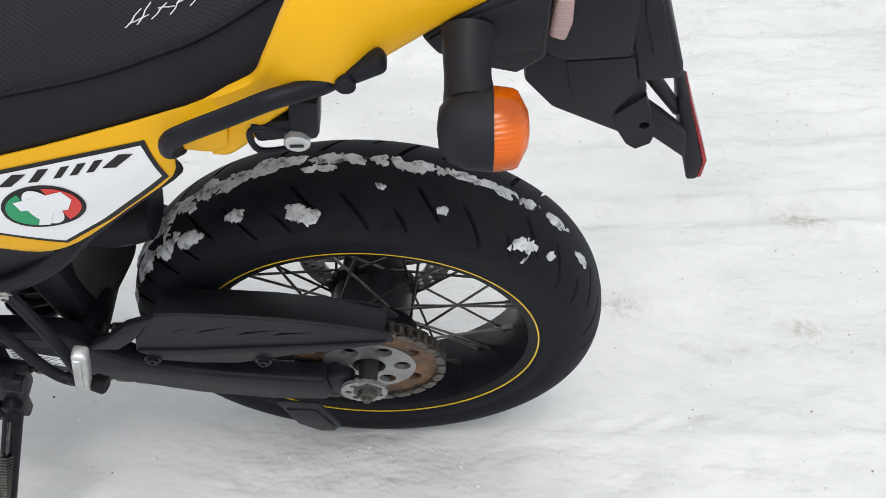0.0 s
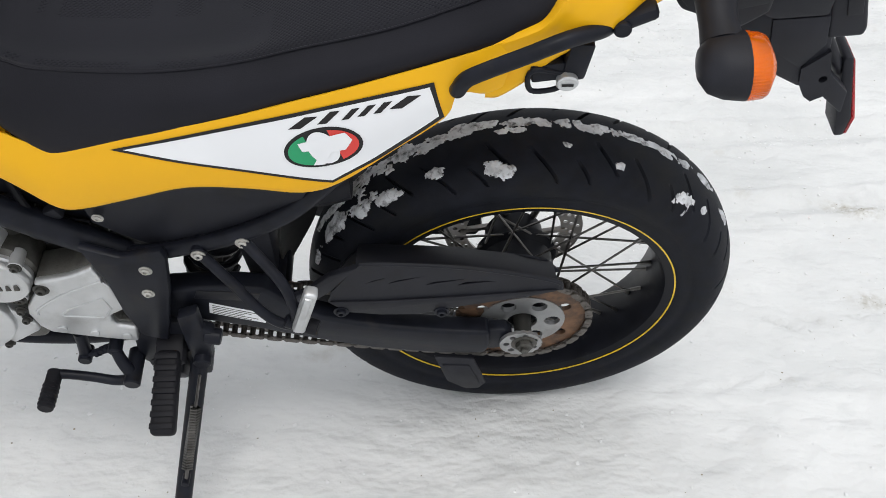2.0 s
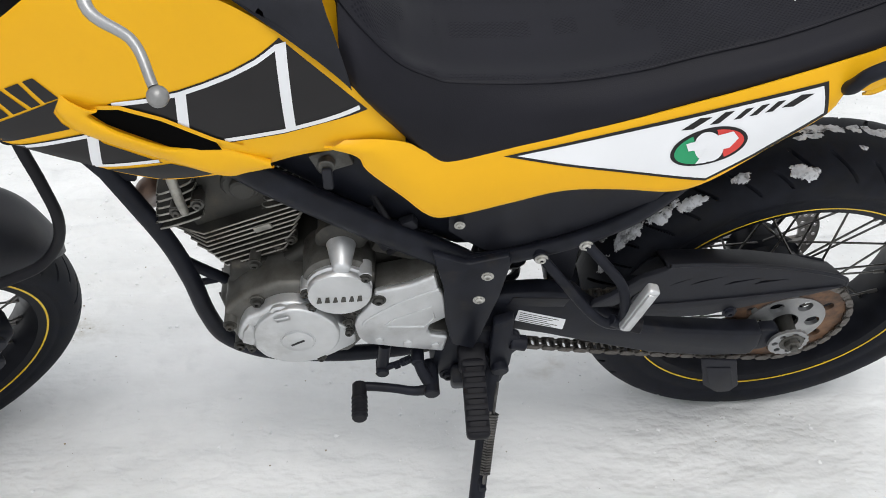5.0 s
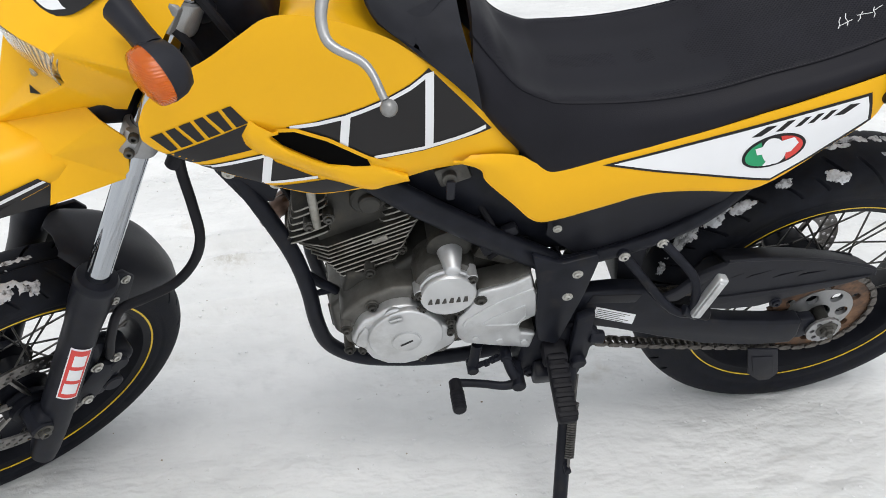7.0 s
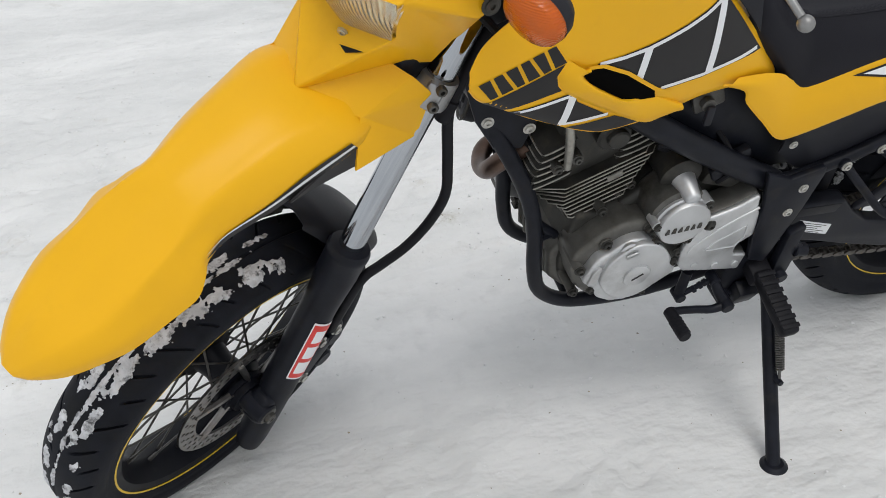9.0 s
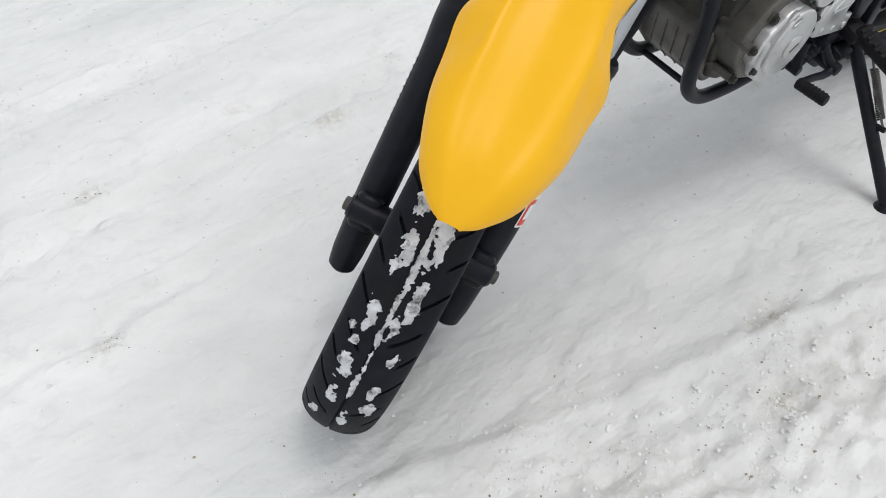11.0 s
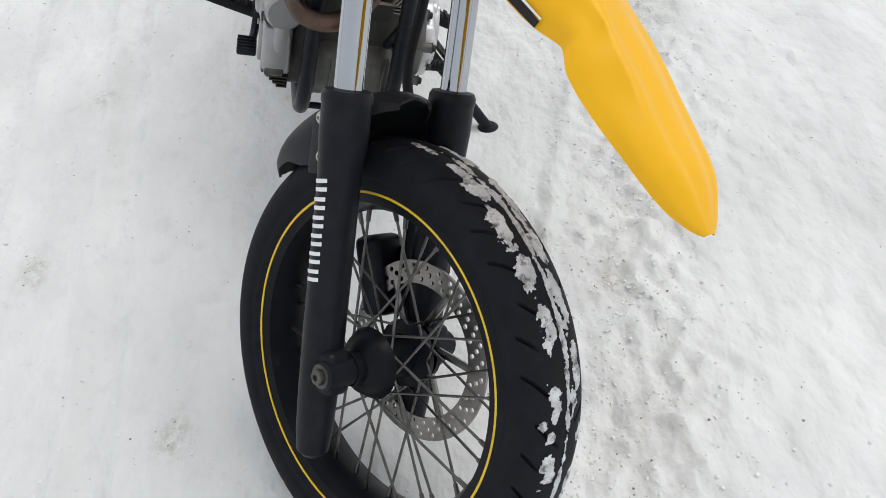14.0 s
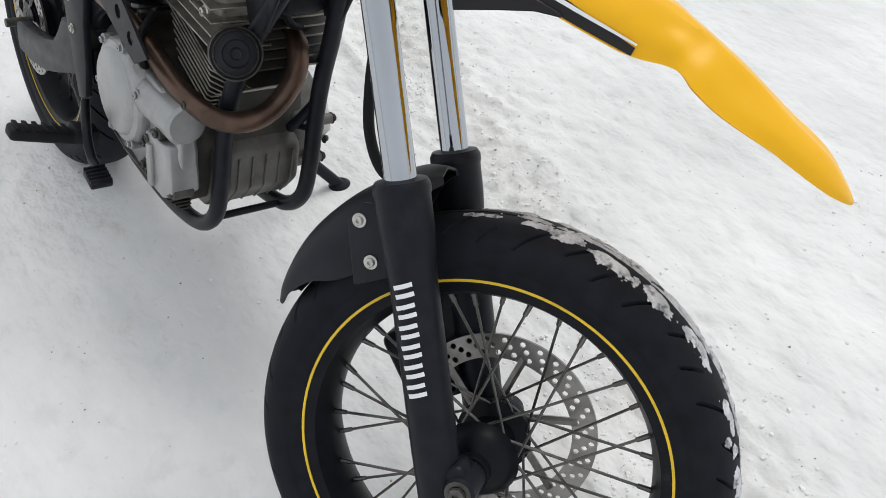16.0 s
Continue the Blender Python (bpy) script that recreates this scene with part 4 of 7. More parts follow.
for (ex, ey, ez), (cx, cy, cz) in secs:
    waist = 0.86 if 0.28 < ex < 0.33 else 0.93 if 0.33 <= ex < 0.40 else 0.965
    dip = 0.90 if 0.28 < ex < 0.41 else 0.955
    half = [(ex, ey, ez), (ex + (cx - ex) * 0.45, ey * waist, ez + (cz - ez) * 0.45), (ex + (cx - ex) * 0.88, ey * 0.66, ez + (cz - ez) * 0.88), (ex + (cx - ex) * dip, ey * 0.36, ez + (cz - ez) * dip), (cx, cy, cz)]
    curves.append(mirrored(half))
skin(bm, curves, 54, 32, 0.003, (0.2, 0, 0.3))
for v in bm.verts:
    side = 1 if v.co.y > 0 else -1
    v.co.y -= side * 0.007 * math.exp(-((v.co.x - 0.315) / 0.05) ** 2 - ((abs(v.co.y) - 0.058) / 0.010) ** 2)
    # the nose is twisted a little about its length
    k = min(1.0, max(0.0, (v.co.x - 0.24) / 0.06))
    roll = -0.12 * v.co.y * k * (1 - 0.75 * min(1.0, max(0.0, (v.co.x - 0.36) / 0.05)))
    v.co += Vector((0.74 * roll, 0.004 * k * (1 - 0.6 * min(1.0, max(0.0, (v.co.x - 0.36) / 0.06))), 0.67 * roll))
high_guard = fpart("front_mudguard", bm, YELLOW, label="long yellow plastic high front mudguard")

# black and white flashes along its flanks
bm = fbm()
for s in (1, -1):
    def edge(k, up):
        (ex, ey, ez), (cx, cy, cz) = secs[k]
        return Vector((ex + (cx - ex) * up, s * (ey * (0.985 - 0.03 * up) + 0.0022), ez + (cz - ez) * up))
    for lo, hi, ind in ((0.03, 0.42, 0), (0.20, 0.30, 1)):
        own = bmesh.new()
        a = spline([edge(k, lo) for k in (7, 8, 9, 10, 11)[s < 0:]], 20)
        b = spline([edge(k, lo + (hi - lo) * f * (1.0 if s > 0 else 0.78)) for k, f in ((7, 0.1), (8, 0.45), (9, 0.75), (10, 1.0), (11, 1.1))[s < 0:]], 20)
        if ind:
            a = [p + Vector((0, s * 0.0006, 0)) for p in a]
            b = [p + Vector((0, s * 0.0006, 0)) for p in b]
        grid(own, [a, b])
        for fc in own.faces:
            fc.material_index = ind
        join(bm, own)
fpart("mudguard_flash", bm, [BLKVINYL, WHITE], high_guard, "black flash with a white line")
for s in (1, -1):
    bm = fbm()
    prism(bm, [(0.196, 0.477), (0.172, 0.488), (0.135, 0.497), (0.092, 0.506), (0.098, 0.552), (0.122, 0.548), (0.168, 0.506), (0.196, 0.481)], s * 0.0775, s * 0.0815, 0.001, 1)
    fpart("mudguard_flank", bm, BLKVINYL, high_guard, "black lower flank of the mudguard")

# yellow headlamp cowl: flat panels that meet in rounded edges, a V-shaped lens over a pointed chin
CHIN, LOW, UP = (0.160, 0.0, 0.565), (0.125, 0.0, 0.652), (0.186, 0.0, 0.709)
LENS_LO, LENS_HI, LENS_MID = (0.139, 0.068, 0.678), (0.163, 0.0735, 0.727), (0.179, 0.040, 0.717)
side_of = {"p1": (0.089, 0.055, 0.631), "p2": (0.079, 0.080, 0.663), "p3": (0.068, 0.101, 0.700), "p4": (0.072, 0.117, 0.742), "lb": LENS_LO, "lr": LENS_HI, "um": LENS_MID, "b1": (0.102, 0.126, 0.740),
           "r0": (0.092, 0.127, 0.768), "r1": (0.140, 0.080, 0.764), "r2": (0.153, 0.040, 0.758), "s0": (0.074, 0.116, 0.797), "s1": (0.122, 0.078, 0.800), "s2": (0.138, 0.040, 0.800), "t0": (0.050, 0.100, 0.850), "t1": (0.094, 0.070, 0.858), "t2": (0.112, 0.036, 0.862)}
verts = {"c": CHIN, "lc": LOW, "uc": UP, "r3": (0.158, 0.0, 0.754), "s3": (0.142, 0.0, 0.800), "t3": (0.116, 0.0, 0.862)}
panels = []
for sign, tag in ((1, "L"), (-1, "R")):
    verts.update({k + tag: (x, sign * y, z) for k, (x, y, z) in side_of.items()})
    for f in ("c lb lc", "c p1 lb", "p1 p2 lb", "p2 lr lb", "p2 p3 lr", "p3 p4 b1 lr", "p4 r0 b1", "lr b1 r0 r1", "um lr r1 r2", "uc um r2 r3", "r1 r0 s0 s1", "r2 r1 s1 s2", "r3 r2 s2 s3", "s1 s0 t0 t1", "s2 s1 t1 t2", "s3 s2 t2 t3"):
        panels.append([k if k in verts else k + tag for k in f.split()])
bm = fbm()
facets(bm, verts, panels, 0.0055, 0.003, (0.0, 0, 0.7))
cowl_ob = fpart("headlamp_cowl", bm, YELLOW, label="yellow headlamp cowl with a pointed chin", sharp=50)
for s in (1, -1):
    bm = fbm()
    cheek = {"c": (0.155, 0.003, 0.567), "f": (0.1185, 0.073, 0.578), "j": (0.092, 0.054, 0.636), "k": (0.086, 0.087, 0.638), "r": (0.0585, 0.104, 0.6245), "q": (0.031, 0.102, 0.557), "b": (0.121, 0.097, 0.519)}
    facets(bm, {k: (x, s * y, z) for k, (x, y, z) in cheek.items()}, ["cfkj", "fbq", "fqr", "frk"], 0.004, 0.0028, (0.06, 0, 0.58))
    fpart("cowl_cheek", bm, YELLOW, cowl_ob, "yellow cheek piece beside the fork", sharp=50)


# black block added to darken the gap between cowl and cheeks
bm = fbm()
block(bm, (0.052, 0, 0.665), (0.07, 0.15, 0.10), None, 0.015, 3)
fpart("cowl_gap_filler", bm, PAINT, cowl_ob, "black block added to darken the gap behind the cowl")


def lens_sheet(lift, thick, nu, nv):
    own = bmesh.new()
    low = mirrored([LENS_LO, (0.1325, 0.034, 0.664), LOW])
    top = mirrored([LENS_HI, LENS_MID, UP])
    mid = [((a[0] + b[0]) / 2 + 0.006, (a[1] + b[1]) / 2 * 1.01, (a[2] + b[2]) / 2 - 0.003) for a, b in zip(low, top)]
    skin(own, [[(x + lift, y, z - lift * 0.5) for x, y, z in c] for c in (low, mid, top)], nu, nv, thick, (0, 0, 0.75))
    return own


lamp = fpart("headlamp", lens_sheet(0.0, 0.0015, 16, 28), GLASS, label="clear ribbed headlamp lens")
fpart("reflector", lens_sheet(-0.006, 0.001, 10, 24), mat("lamp_reflector", (0.88, 0.76, 0.58), 0.10, 1.0, vary=0.4, scale=70, bump=0.5, grain=90, depth=0.004), lamp, "crinkled bright lamp reflector")


def on_chin(a, b, c):
    """A place on the panel under the lens, by its shares of the chin, the lens corner and the lens's middle."""
    return Vector(CHIN) * a + Vector(LENS_LO) * b + Vector(LOW) * c + Vector((0.0022, 0.0004, -0.0018))


# flat black triangle laid on the panel for the shade of a recess
bm = fbm()
bm.faces.new([bm.verts.new(p) for p in (on_chin(0.23, 0.22, 0.55), on_chin(0.21, 0.72, 0.07), on_chin(0.30, 0.42, 0.28))])
bmesh.ops.solidify(bm, geom=list(bm.faces), thickness=0.0008)
fpart("cowl_slot_shade", bm, BLKVINYL, cowl_ob, "black film standing for the shade in the slot under the lens")
for sign in (1, -1):
    bm = fbm()
    bolt(bm, (0.098, sign * 0.1275, 0.760), (0.45, sign * 0.9, 0.1), 0.0075, 0.004)
    fpart("cowl_screw", bm, CYL, cowl_ob, "dark screw in the cowl's flank")
bm = fbm()
p = on_chin(0.08, 0.12, 0.80)
bolt(bm, p, (0.8, 0.3, -0.55), 0.0046, 0.003)
fpart("cowl_screw", bm, BOLT, cowl_ob, "small screw under the lens")
# white shield above the lens with a black edge
for name, wide, lift, m_, lab in (("shield_edge", 1.0, 0.0085, BLKVINYL, "black edge of the shield"), ("shield", 0.88, 0.0098, WHITE, "white shield over the lamp")):
    bm = fbm()
    skin(bm, [mirrored([(0.146 + lift, 0.046 * wide, 0.753 + (1 - wide) * 0.03), (0.150 + lift, 0.034 * wide, 0.749 + (1 - wide) * 0.03), (0.154 + lift, 0.0, 0.748 + (1 - wide) * 0.03)]),
              mirrored([(0.137 + lift, 0.062 * wide, 0.770 + (1 - wide) * 0.02), (0.148 + lift, 0.025 * wide, 0.770), (0.150 + lift, 0.0, 0.770)]),
              mirrored([(0.120 + lift, 0.072 * wide, 0.806), (0.136 + lift, 0.036 * wide, 0.808), (0.140 + lift, 0.0, 0.808)]),
              mirrored([(0.098 + lift, 0.066 * wide, 0.852), (0.112 + lift, 0.034 * wide, 0.856), (0.116 + lift, 0.0, 0.856)])], 16, 20, 0.001, (0, 0, 0.7))
    fpart(name, bm, m_, cowl_ob, lab)


# turn signals
def signal(m, name, label):
    """Local: x out along the stalk, z towards the lens."""
    bm = bmesh.new()
    lathe(bm, [(0.0, -0.045), (0.020, -0.043), (0.033, -0.035), (0.0395, -0.020), (0.0415, 0.0)], 32, (0, 0, 0), (0, 0, 1))
    for v in bm.verts:
        v.co.x *= 0.72
    tube(bm, [(0.0, 0.028, -0.018), (0.0, 0.055, -0.020), (0.0, 0.100, -0.020)], [0.022, 0.0195, 0.0225], 18, 10)
    bm.transform(m)
    body = part(name, bm, BLACKPL, bike, label)
    bm = bmesh.new()
    lathe(bm, [(0.0412, 0.0), (0.0412, 0.002), (0.0390, 0.016), (0.0365, 0.0200), (0.018, 0.0280), (0.0, 0.0300)], 36, (0, 0, 0), (0, 0, 1))
    for v in bm.verts:
        v.co.x *= 0.72
    bm.transform(m)
    part("amber_lens", bm, AMBER, body, "ribbed amber lens")
    bm = bmesh.new()
    lathe(bm, [(0.038, 0.001), (0.02, -0.006), (0.0, -0.010)], 24, (0, 0, 0), (0, 0, 1))
    for v in bm.verts:
        v.co.x *= 0.70
    bm.transform(m)
    part("lamp_mirror", bm, ALU, body)
    return body


for s in (1, -1):
    signal(FRONT @ axes((0.129, s * 0.185, 0.792), (0.84, s * 0.10, -0.5), (-0.05, -s * 1.0, 0.22)) @ Matrix.Diagonal((0.86, 0.84, 0.70, 1)), "front_turn_signal", "black front turn signal with an amber lens")
    signal(axes((-0.149, s * 0.167, 0.877), (-1, 0, -0.02), (0.0, -s * 0.93, 0.36)) @ Matrix.Diagonal((0.80, 0.80, 0.93, 1)), "rear_turn_signal", "black rear turn signal with an amber lens")

# bar, grip, lever
bm = fbm()
tube(bm, [(-0.06, 0.40, 1.075), (-0.05, 0.30, 1.07), (-0.03, 0.20, 1.03), (0.0, 0.10, 0.90), (0.0, -0.10, 0.90), (-0.03, -0.20, 1.03), (-0.05, -0.30, 1.07), (-0.06, -0.40, 1.075)], 0.011, 14, 40)
bar = fpart("handlebar", bm, PAINT, label="black tubular handlebar")
for s in (1, -1):
    bm = fbm()
    tube(bm, [(-0.06, s * 0.40, 1.075), (-0.052, s * 0.30, 1.071)], 0.017, 16, 6)
    fpart("grip", bm, SOFTRUB, bar, "black rubber grip")
    bm = fbm()
    block(bm, (-0.035, s * 0.235, 1.045), (0.05, 0.05, 0.04), None, 0.01)
    fpart("switch_box", bm, BLACKPL, bar, "black switch box")
bm = fbm()
tube(bm, [(-0.02, 0.235, 1.03), (0.045, 0.255, 0.960), (0.058, 0.292, 0.922), (0.042, 0.335, 0.925), (0.040, 0.372, 0.914)], [0.0062, 0.0066, 0.0052, 0.0043, 0.004], 12, 30)
bmesh.ops.create_icosphere(bm, subdivisions=3, radius=0.0084, matrix=Matrix.Translation((0.039, 0.379, 0.911)))
fpart("clutch_lever", bm, DULL_SHADED, bar, "silver clutch lever with a ball end")


# ---- tank, covers, seat, tail ----
def shroud_y(x):
    return 0.13 + 0.22 * (x - 0.6)


TANK = [(0.575, 0.729, 0.748), (0.605, 0.733, 0.790), (0.632, 0.736, 0.824), (0.665, 0.738, 0.862), (0.694, 0.737, 0.892), (0.735, 0.729, 0.930), (0.772, 0.7245, 0.952), (0.805, 0.7245, 0.967), (0.836, 0.7275, 0.977),
        (0.870, 0.742, 0.978), (0.900, 0.7595, 0.961), (0.935, 0.780, 0.938), (0.965, 0.800, 0.924), (0.992, 0.818, 0.908), (1.008, 0.830, 0.893), (1.0185, 0.846, 0.872)]
bm = bmesh.new()
rows = []
for x, lo, hi in TANK:
    y = shroud_y(x)
    k = hi - lo
    lean = 0.016 * min(1.0, k / 0.15)
    rows.append([(x, y - 0.006, lo), (x, y + 0.001, lo + 0.12 * k), (x, y + 0.003, lo + 0.5 * k), (x, y - lean * 0.4, lo + 0.85 * k), (x, y - lean, hi)])
skin(bm, rows, 60, 16, 0.003, (0.8, 0, 0.8))
SH = surface_of(bm)
shroud = bpart("tank_shroud", bm, YELLOW, bike, "yellow tank side panel flaring out to the front")
bm = bmesh.new()
rows = []
for x, lo, hi in TANK:
    y = shroud_y(x)
    rows.append([(x, -(y - 0.006), lo), (x, -(y + 0.003), lo + 0.5 * (hi - lo)), (x, -(y - 0.016), hi)])
skin(bm, rows, 40, 8, 0.003, (0.8, 0, 0.8))
bpart("tank_shroud", bm, YELLOW, bike, "yellow tank side panel flaring out to the front")
# tank between the panels
bm = bmesh.new()
rows = []
for x, hi, top in ((0.60, 0.775, 0.80), (0.65, 0.842, 0.865), (0.70, 0.890, 0.905), (0.77, 0.940, 0.948), (0.82, 0.960, 0.964), (0.85, 0.960, 0.962), (0.865, 0.942, 0.944)):
    y = shroud_y(x) - 0.020
    rows.append(mirrored([(x, y * 0.9, hi - 0.10), (x, y, hi - 0.012), (x, y * 0.85, hi + 0.006), (x, y * 0.5, top), (x, 0, top + 0.004)]))
skin(bm, rows, 30, 30, 0.003, (0.75, 0, 0.8))
bpart("fuel_tank", bm, YELLOW, bike, "yellow fuel tank")
# black trim between tank and seat
bm = bmesh.new()
skin(bm, [mirrored([(0.628, 0.140, 0.823), (0.640, 0.132, 0.880), (0.655, 0.10, 0.925), (0.66, 0, 0.945)]),
          mirrored([(0.640, 0.139, 0.838), (0.690, 0.138, 0.900), (0.715, 0.105, 0.945), (0.72, 0, 0.965)]),
          mirrored([(0.690, 0.136, 0.897), (0.750, 0.138, 0.950), (0.770, 0.105, 0.988), (0.78, 0, 1.005)])], 16, 24, 0.004, (0.68, 0, 0.8))
bpart("tank_trim", bm, BLACKPL, bike, "black plastic trim behind the tank")

# film graphics on the panel
bm = bmesh.new()
decal(bm, [(0.862, 0.843), (0.830, 0.845), (0.794, 0.850), (0.770, 0.856), (0.744, 0.864), (0.718, 0.875), (0.695, 0.889), (0.655, 0.842), (0.614, 0.792), (0.655, 0.786), (0.702, 0.777), (0.765, 0.774), (0.81, 0.806)], SH, 0.0010)
decal(bm, [(1.000, 0.8235), (0.952, 0.8385), (0.9035, 0.8545), (0.9120, 0.8400), (0.9090, 0.8258), (0.9030, 0.8172), (0.974, 0.8065)], SH, 0.0010)
decal(bm, [(0.966, 0.8010), (0.930, 0.8045), (0.8885, 0.8095), (0.878, 0.7930), (0.834, 0.7605), (0.829, 0.7570), (0.899, 0.7595), (0.935, 0.7815)], SH, 0.0010)
decal(bm, [(0.887, 0.7525), (0.8216, 0.7540), (0.790, 0.7360), (0.7765, 0.7280), (0.806, 0.7262), (0.838, 0.7295), (0.868, 0.7430)], SH, 0.0010)
bpart("black_graphic", bm, BLKVINYL, shroud, "black film graphic")
bm = bmesh.new()
decal(bm, band([(0.858, 0.842), (0.826, 0.842), (0.794, 0.8455), (0.770, 0.8515), (0.744, 0.8595), (0.718, 0.870), (0.697, 0.882)], 0.0052), SH, 0.0018)
decal(bm, strip((0.793, 0.846), (0.799, 0.794), 0.0105), SH, 0.0018)
decal(bm, strip((0.694, 0.884), (0.694, 0.781), 0.0105), SH, 0.0018)
decal(bm, band([(0.762, 0.7785), (0.735, 0.7795), (0.702, 0.7815), (0.660, 0.789), (0.622, 0.797)], 0.0052), SH, 0.0018)
decal(bm, band([(0.961, 0.7985), (0.925, 0.8015), (0.8903, 0.8055)], 0.0045), SH, 0.0018)
decal(bm, strip((0.886, 0.8045), (0.8942, 0.761), 0.0105), SH, 0.0018)
decal(bm, band([(0.897, 0.7612), (0.864, 0.7606), (0.832, 0.7606)], 0.0045), SH, 0.0018)
bpart("white_graphic", bm, WHITE, shroud, "white film stripes")
for k in range(6):
    foot, head = (0.0068, 0.0050) if k % 2 else (0.0045, 0.0066)
    x, z = 0.9875 - 0.0157 * k, 0.8310 + 0.0047 * k
    bm = bmesh.new()
    decal(bm, [(x + foot, z - foot * 0.3), (x - foot, z + foot * 0.3), (x + 0.0145 - head, z + 0.0255 + head * 0.3), (x + 0.0145 + head, z + 0.0255 - head * 0.3)], SH, 0.0014, 0.02)
    bpart("panel_mark", bm, BLKVINYL, shroud, "slanted black letter-like mark")
# air scoop: raised yellow lip, its mouth a black sheet standing for shade
bm = bmesh.new()
lip = [((0.9026, 0.8607), (0.871, 0.8400)), ((0.9113, 0.8442), (0.8808, 0.8352)), ((0.9091, 0.8266), (0.8660, 0.8185)), ((0.8964, 0.8086), (0.8495, 0.8055)), ((0.8465, 0.7732), (0.8173, 0.7812)), ((0.7766, 0.7280), (0.7899, 0.7712)), ((0.7465, 0.7265), (0.7677, 0.7672)), ((0.7183, 0.7293), (0.7204, 0.7408))]
rows = []
for (xo, zo), (xi, zi) in lip:
    yo = shroud_y(xo)
    rows.append([(xo, yo + 0.001, zo), (xo * 0.7 + xi * 0.3, yo + 0.008, zo * 0.7 + zi * 0.3), (xo * 0.25 + xi * 0.75, yo + 0.010, zo * 0.25 + zi * 0.75), (xi, yo + 0.007, zi), (xi, yo + 0.001, zi)])
skin(bm, rows, 40, 12, 0.002, (0.8, 0, 0.78))
bpart("scoop_lip", bm, YELLOW, shroud, "raised yellow lip of the air scoop")
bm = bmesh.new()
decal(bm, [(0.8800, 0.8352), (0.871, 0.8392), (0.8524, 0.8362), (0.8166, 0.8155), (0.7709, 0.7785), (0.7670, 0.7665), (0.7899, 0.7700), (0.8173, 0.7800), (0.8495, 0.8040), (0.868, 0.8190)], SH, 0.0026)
bpart("scoop_shade_sheet", bm, mat("scoop_shade_black", (0.003, 0.003, 0.003), 0.9, bump=0.0, spec=0.02), shroud, "black sheet standing for the shade in the scoop mouth")
bm = bmesh.new()
decal(bm, band([(0.8815, 0.8375), (0.871, 0.8412), (0.852, 0.8385), (0.8160, 0.8180), (0.7700, 0.7810), (0.745, 0.7665)], 0.0050), SH, 0.0034)
bpart("scoop_rim", bm, YELLOW, shroud, "thin yellow upper rim of the air scoop")

# yellow side cover
side_lo = [(0.663, 0.150, 0.752), (0.628, 0.150, 0.737), (0.618, 0.150, 0.715), (0.580, 0.150, 0.673), (0.549, 0.151, 0.640), (0.520, 0.153, 0.640), (0.455, 0.157, 0.664), (0.395, 0.160, 0.686), (0.331, 0.164, 0.690), (0.274, 0.168, 0.689), (0.236, 0.167, 0.706), (0.190, 0.163, 0.752), (0.138, 0.158, 0.798), (0.128, 0.154, 0.826), (0.100, 0.150, 0.822), (0.083, 0.148, 0.828)]
side_hi = [(0.640, 0.144, 0.758), (0.600, 0.143, 0.757), (0.572, 0.142, 0.750), (0.556, 0.141, 0.738), (0.537, 0.140, 0.730), (0.505, 0.142, 0.735), (0.455, 0.145, 0.748), (0.395, 0.148, 0.766), (0.331, 0.150, 0.788), (0.274, 0.151, 0.810), (0.236, 0.151, 0.824), (0.190, 0.150, 0.842), (0.138, 0.148, 0.862), (0.110, 0.146, 0.872), (0.090, 0.144, 0.878), (0.070, 0.142, 0.884)]
for s in (1, -1):
    bm = bmesh.new()
    a = [(x, s * y, z) for x, y, z in side_lo]
    b = [(x, s * y, z) for x, y, z in side_hi]
    m1 = [((p[0] + q[0]) / 2, (p[1] + q[1]) / 2 + s * 0.006, (p[2] + q[2]) / 2) for p, q in zip(a, b)]
    m0 = [((p[0] * 9 + q[0]) / 10, (p[1] * 9 + q[1]) / 10 + s * 0.003, (p[2] * 9 + q[2]) / 10) for p, q in zip(a, b)]
    skin(bm, [a, m0, m1, b], 14, 60, 0.003, (0.3, 0, 0.75))
    if s > 0:
        SC = surface_of(bm)
    side = bpart("side_cover", bm, YELLOW, bike, "yellow plastic side cover under the seat")
    if s > 0:
        side_cover = side
bm = bmesh.new()
PANEL = [(0.467, 0.7325), (0.300, 0.789), (0.150, 0.8405), (0.146, 0.825), (0.1395, 0.8005), (0.190, 0.755), (0.244, 0.708), (0.35, 0.7205)]
decal(bm, PANEL, SC, 0.0010, 0.015)
bpart("panel_border", bm, BLKVINYL, side_cover, "thin black border of the sticker")
bm = bmesh.new()
decal(bm, [(0.453, 0.7345), (0.300, 0.785), (0.154, 0.8355), (0.150, 0.824), (0.1445, 0.8025), (0.192, 0.760), (0.245, 0.7125), (0.35, 0.7245)], SC, 0.0016, 0.015)
panel = bpart("white_panel", bm, WHITE, side_cover, "white wedge-shaped sticker")
for k, (x, w) in enumerate(((0.268, 0.026), (0.243, 0.020), (0.222, 0.016), (0.207, 0.016), (0.192, 0.016), (0.172, 0.026))):
    x += 0.006
    z = 0.7795 + (0.274 - x) * 0.335
    h = 0.0155 if k in (0, 1, 5) else 0.0135
    bm = bmesh.new()
    decal(bm, [(x + w * 0.5, z - 0.002), (x + w * 0.05, z + 0.000), (x - w * 0.62, z + h), (x - w * 0.15, z + h - 0.002)], SC, 0.0021, 0.02)
    bpart("panel_mark", bm, BLKVINYL, panel, "slanted black letter-like mark")


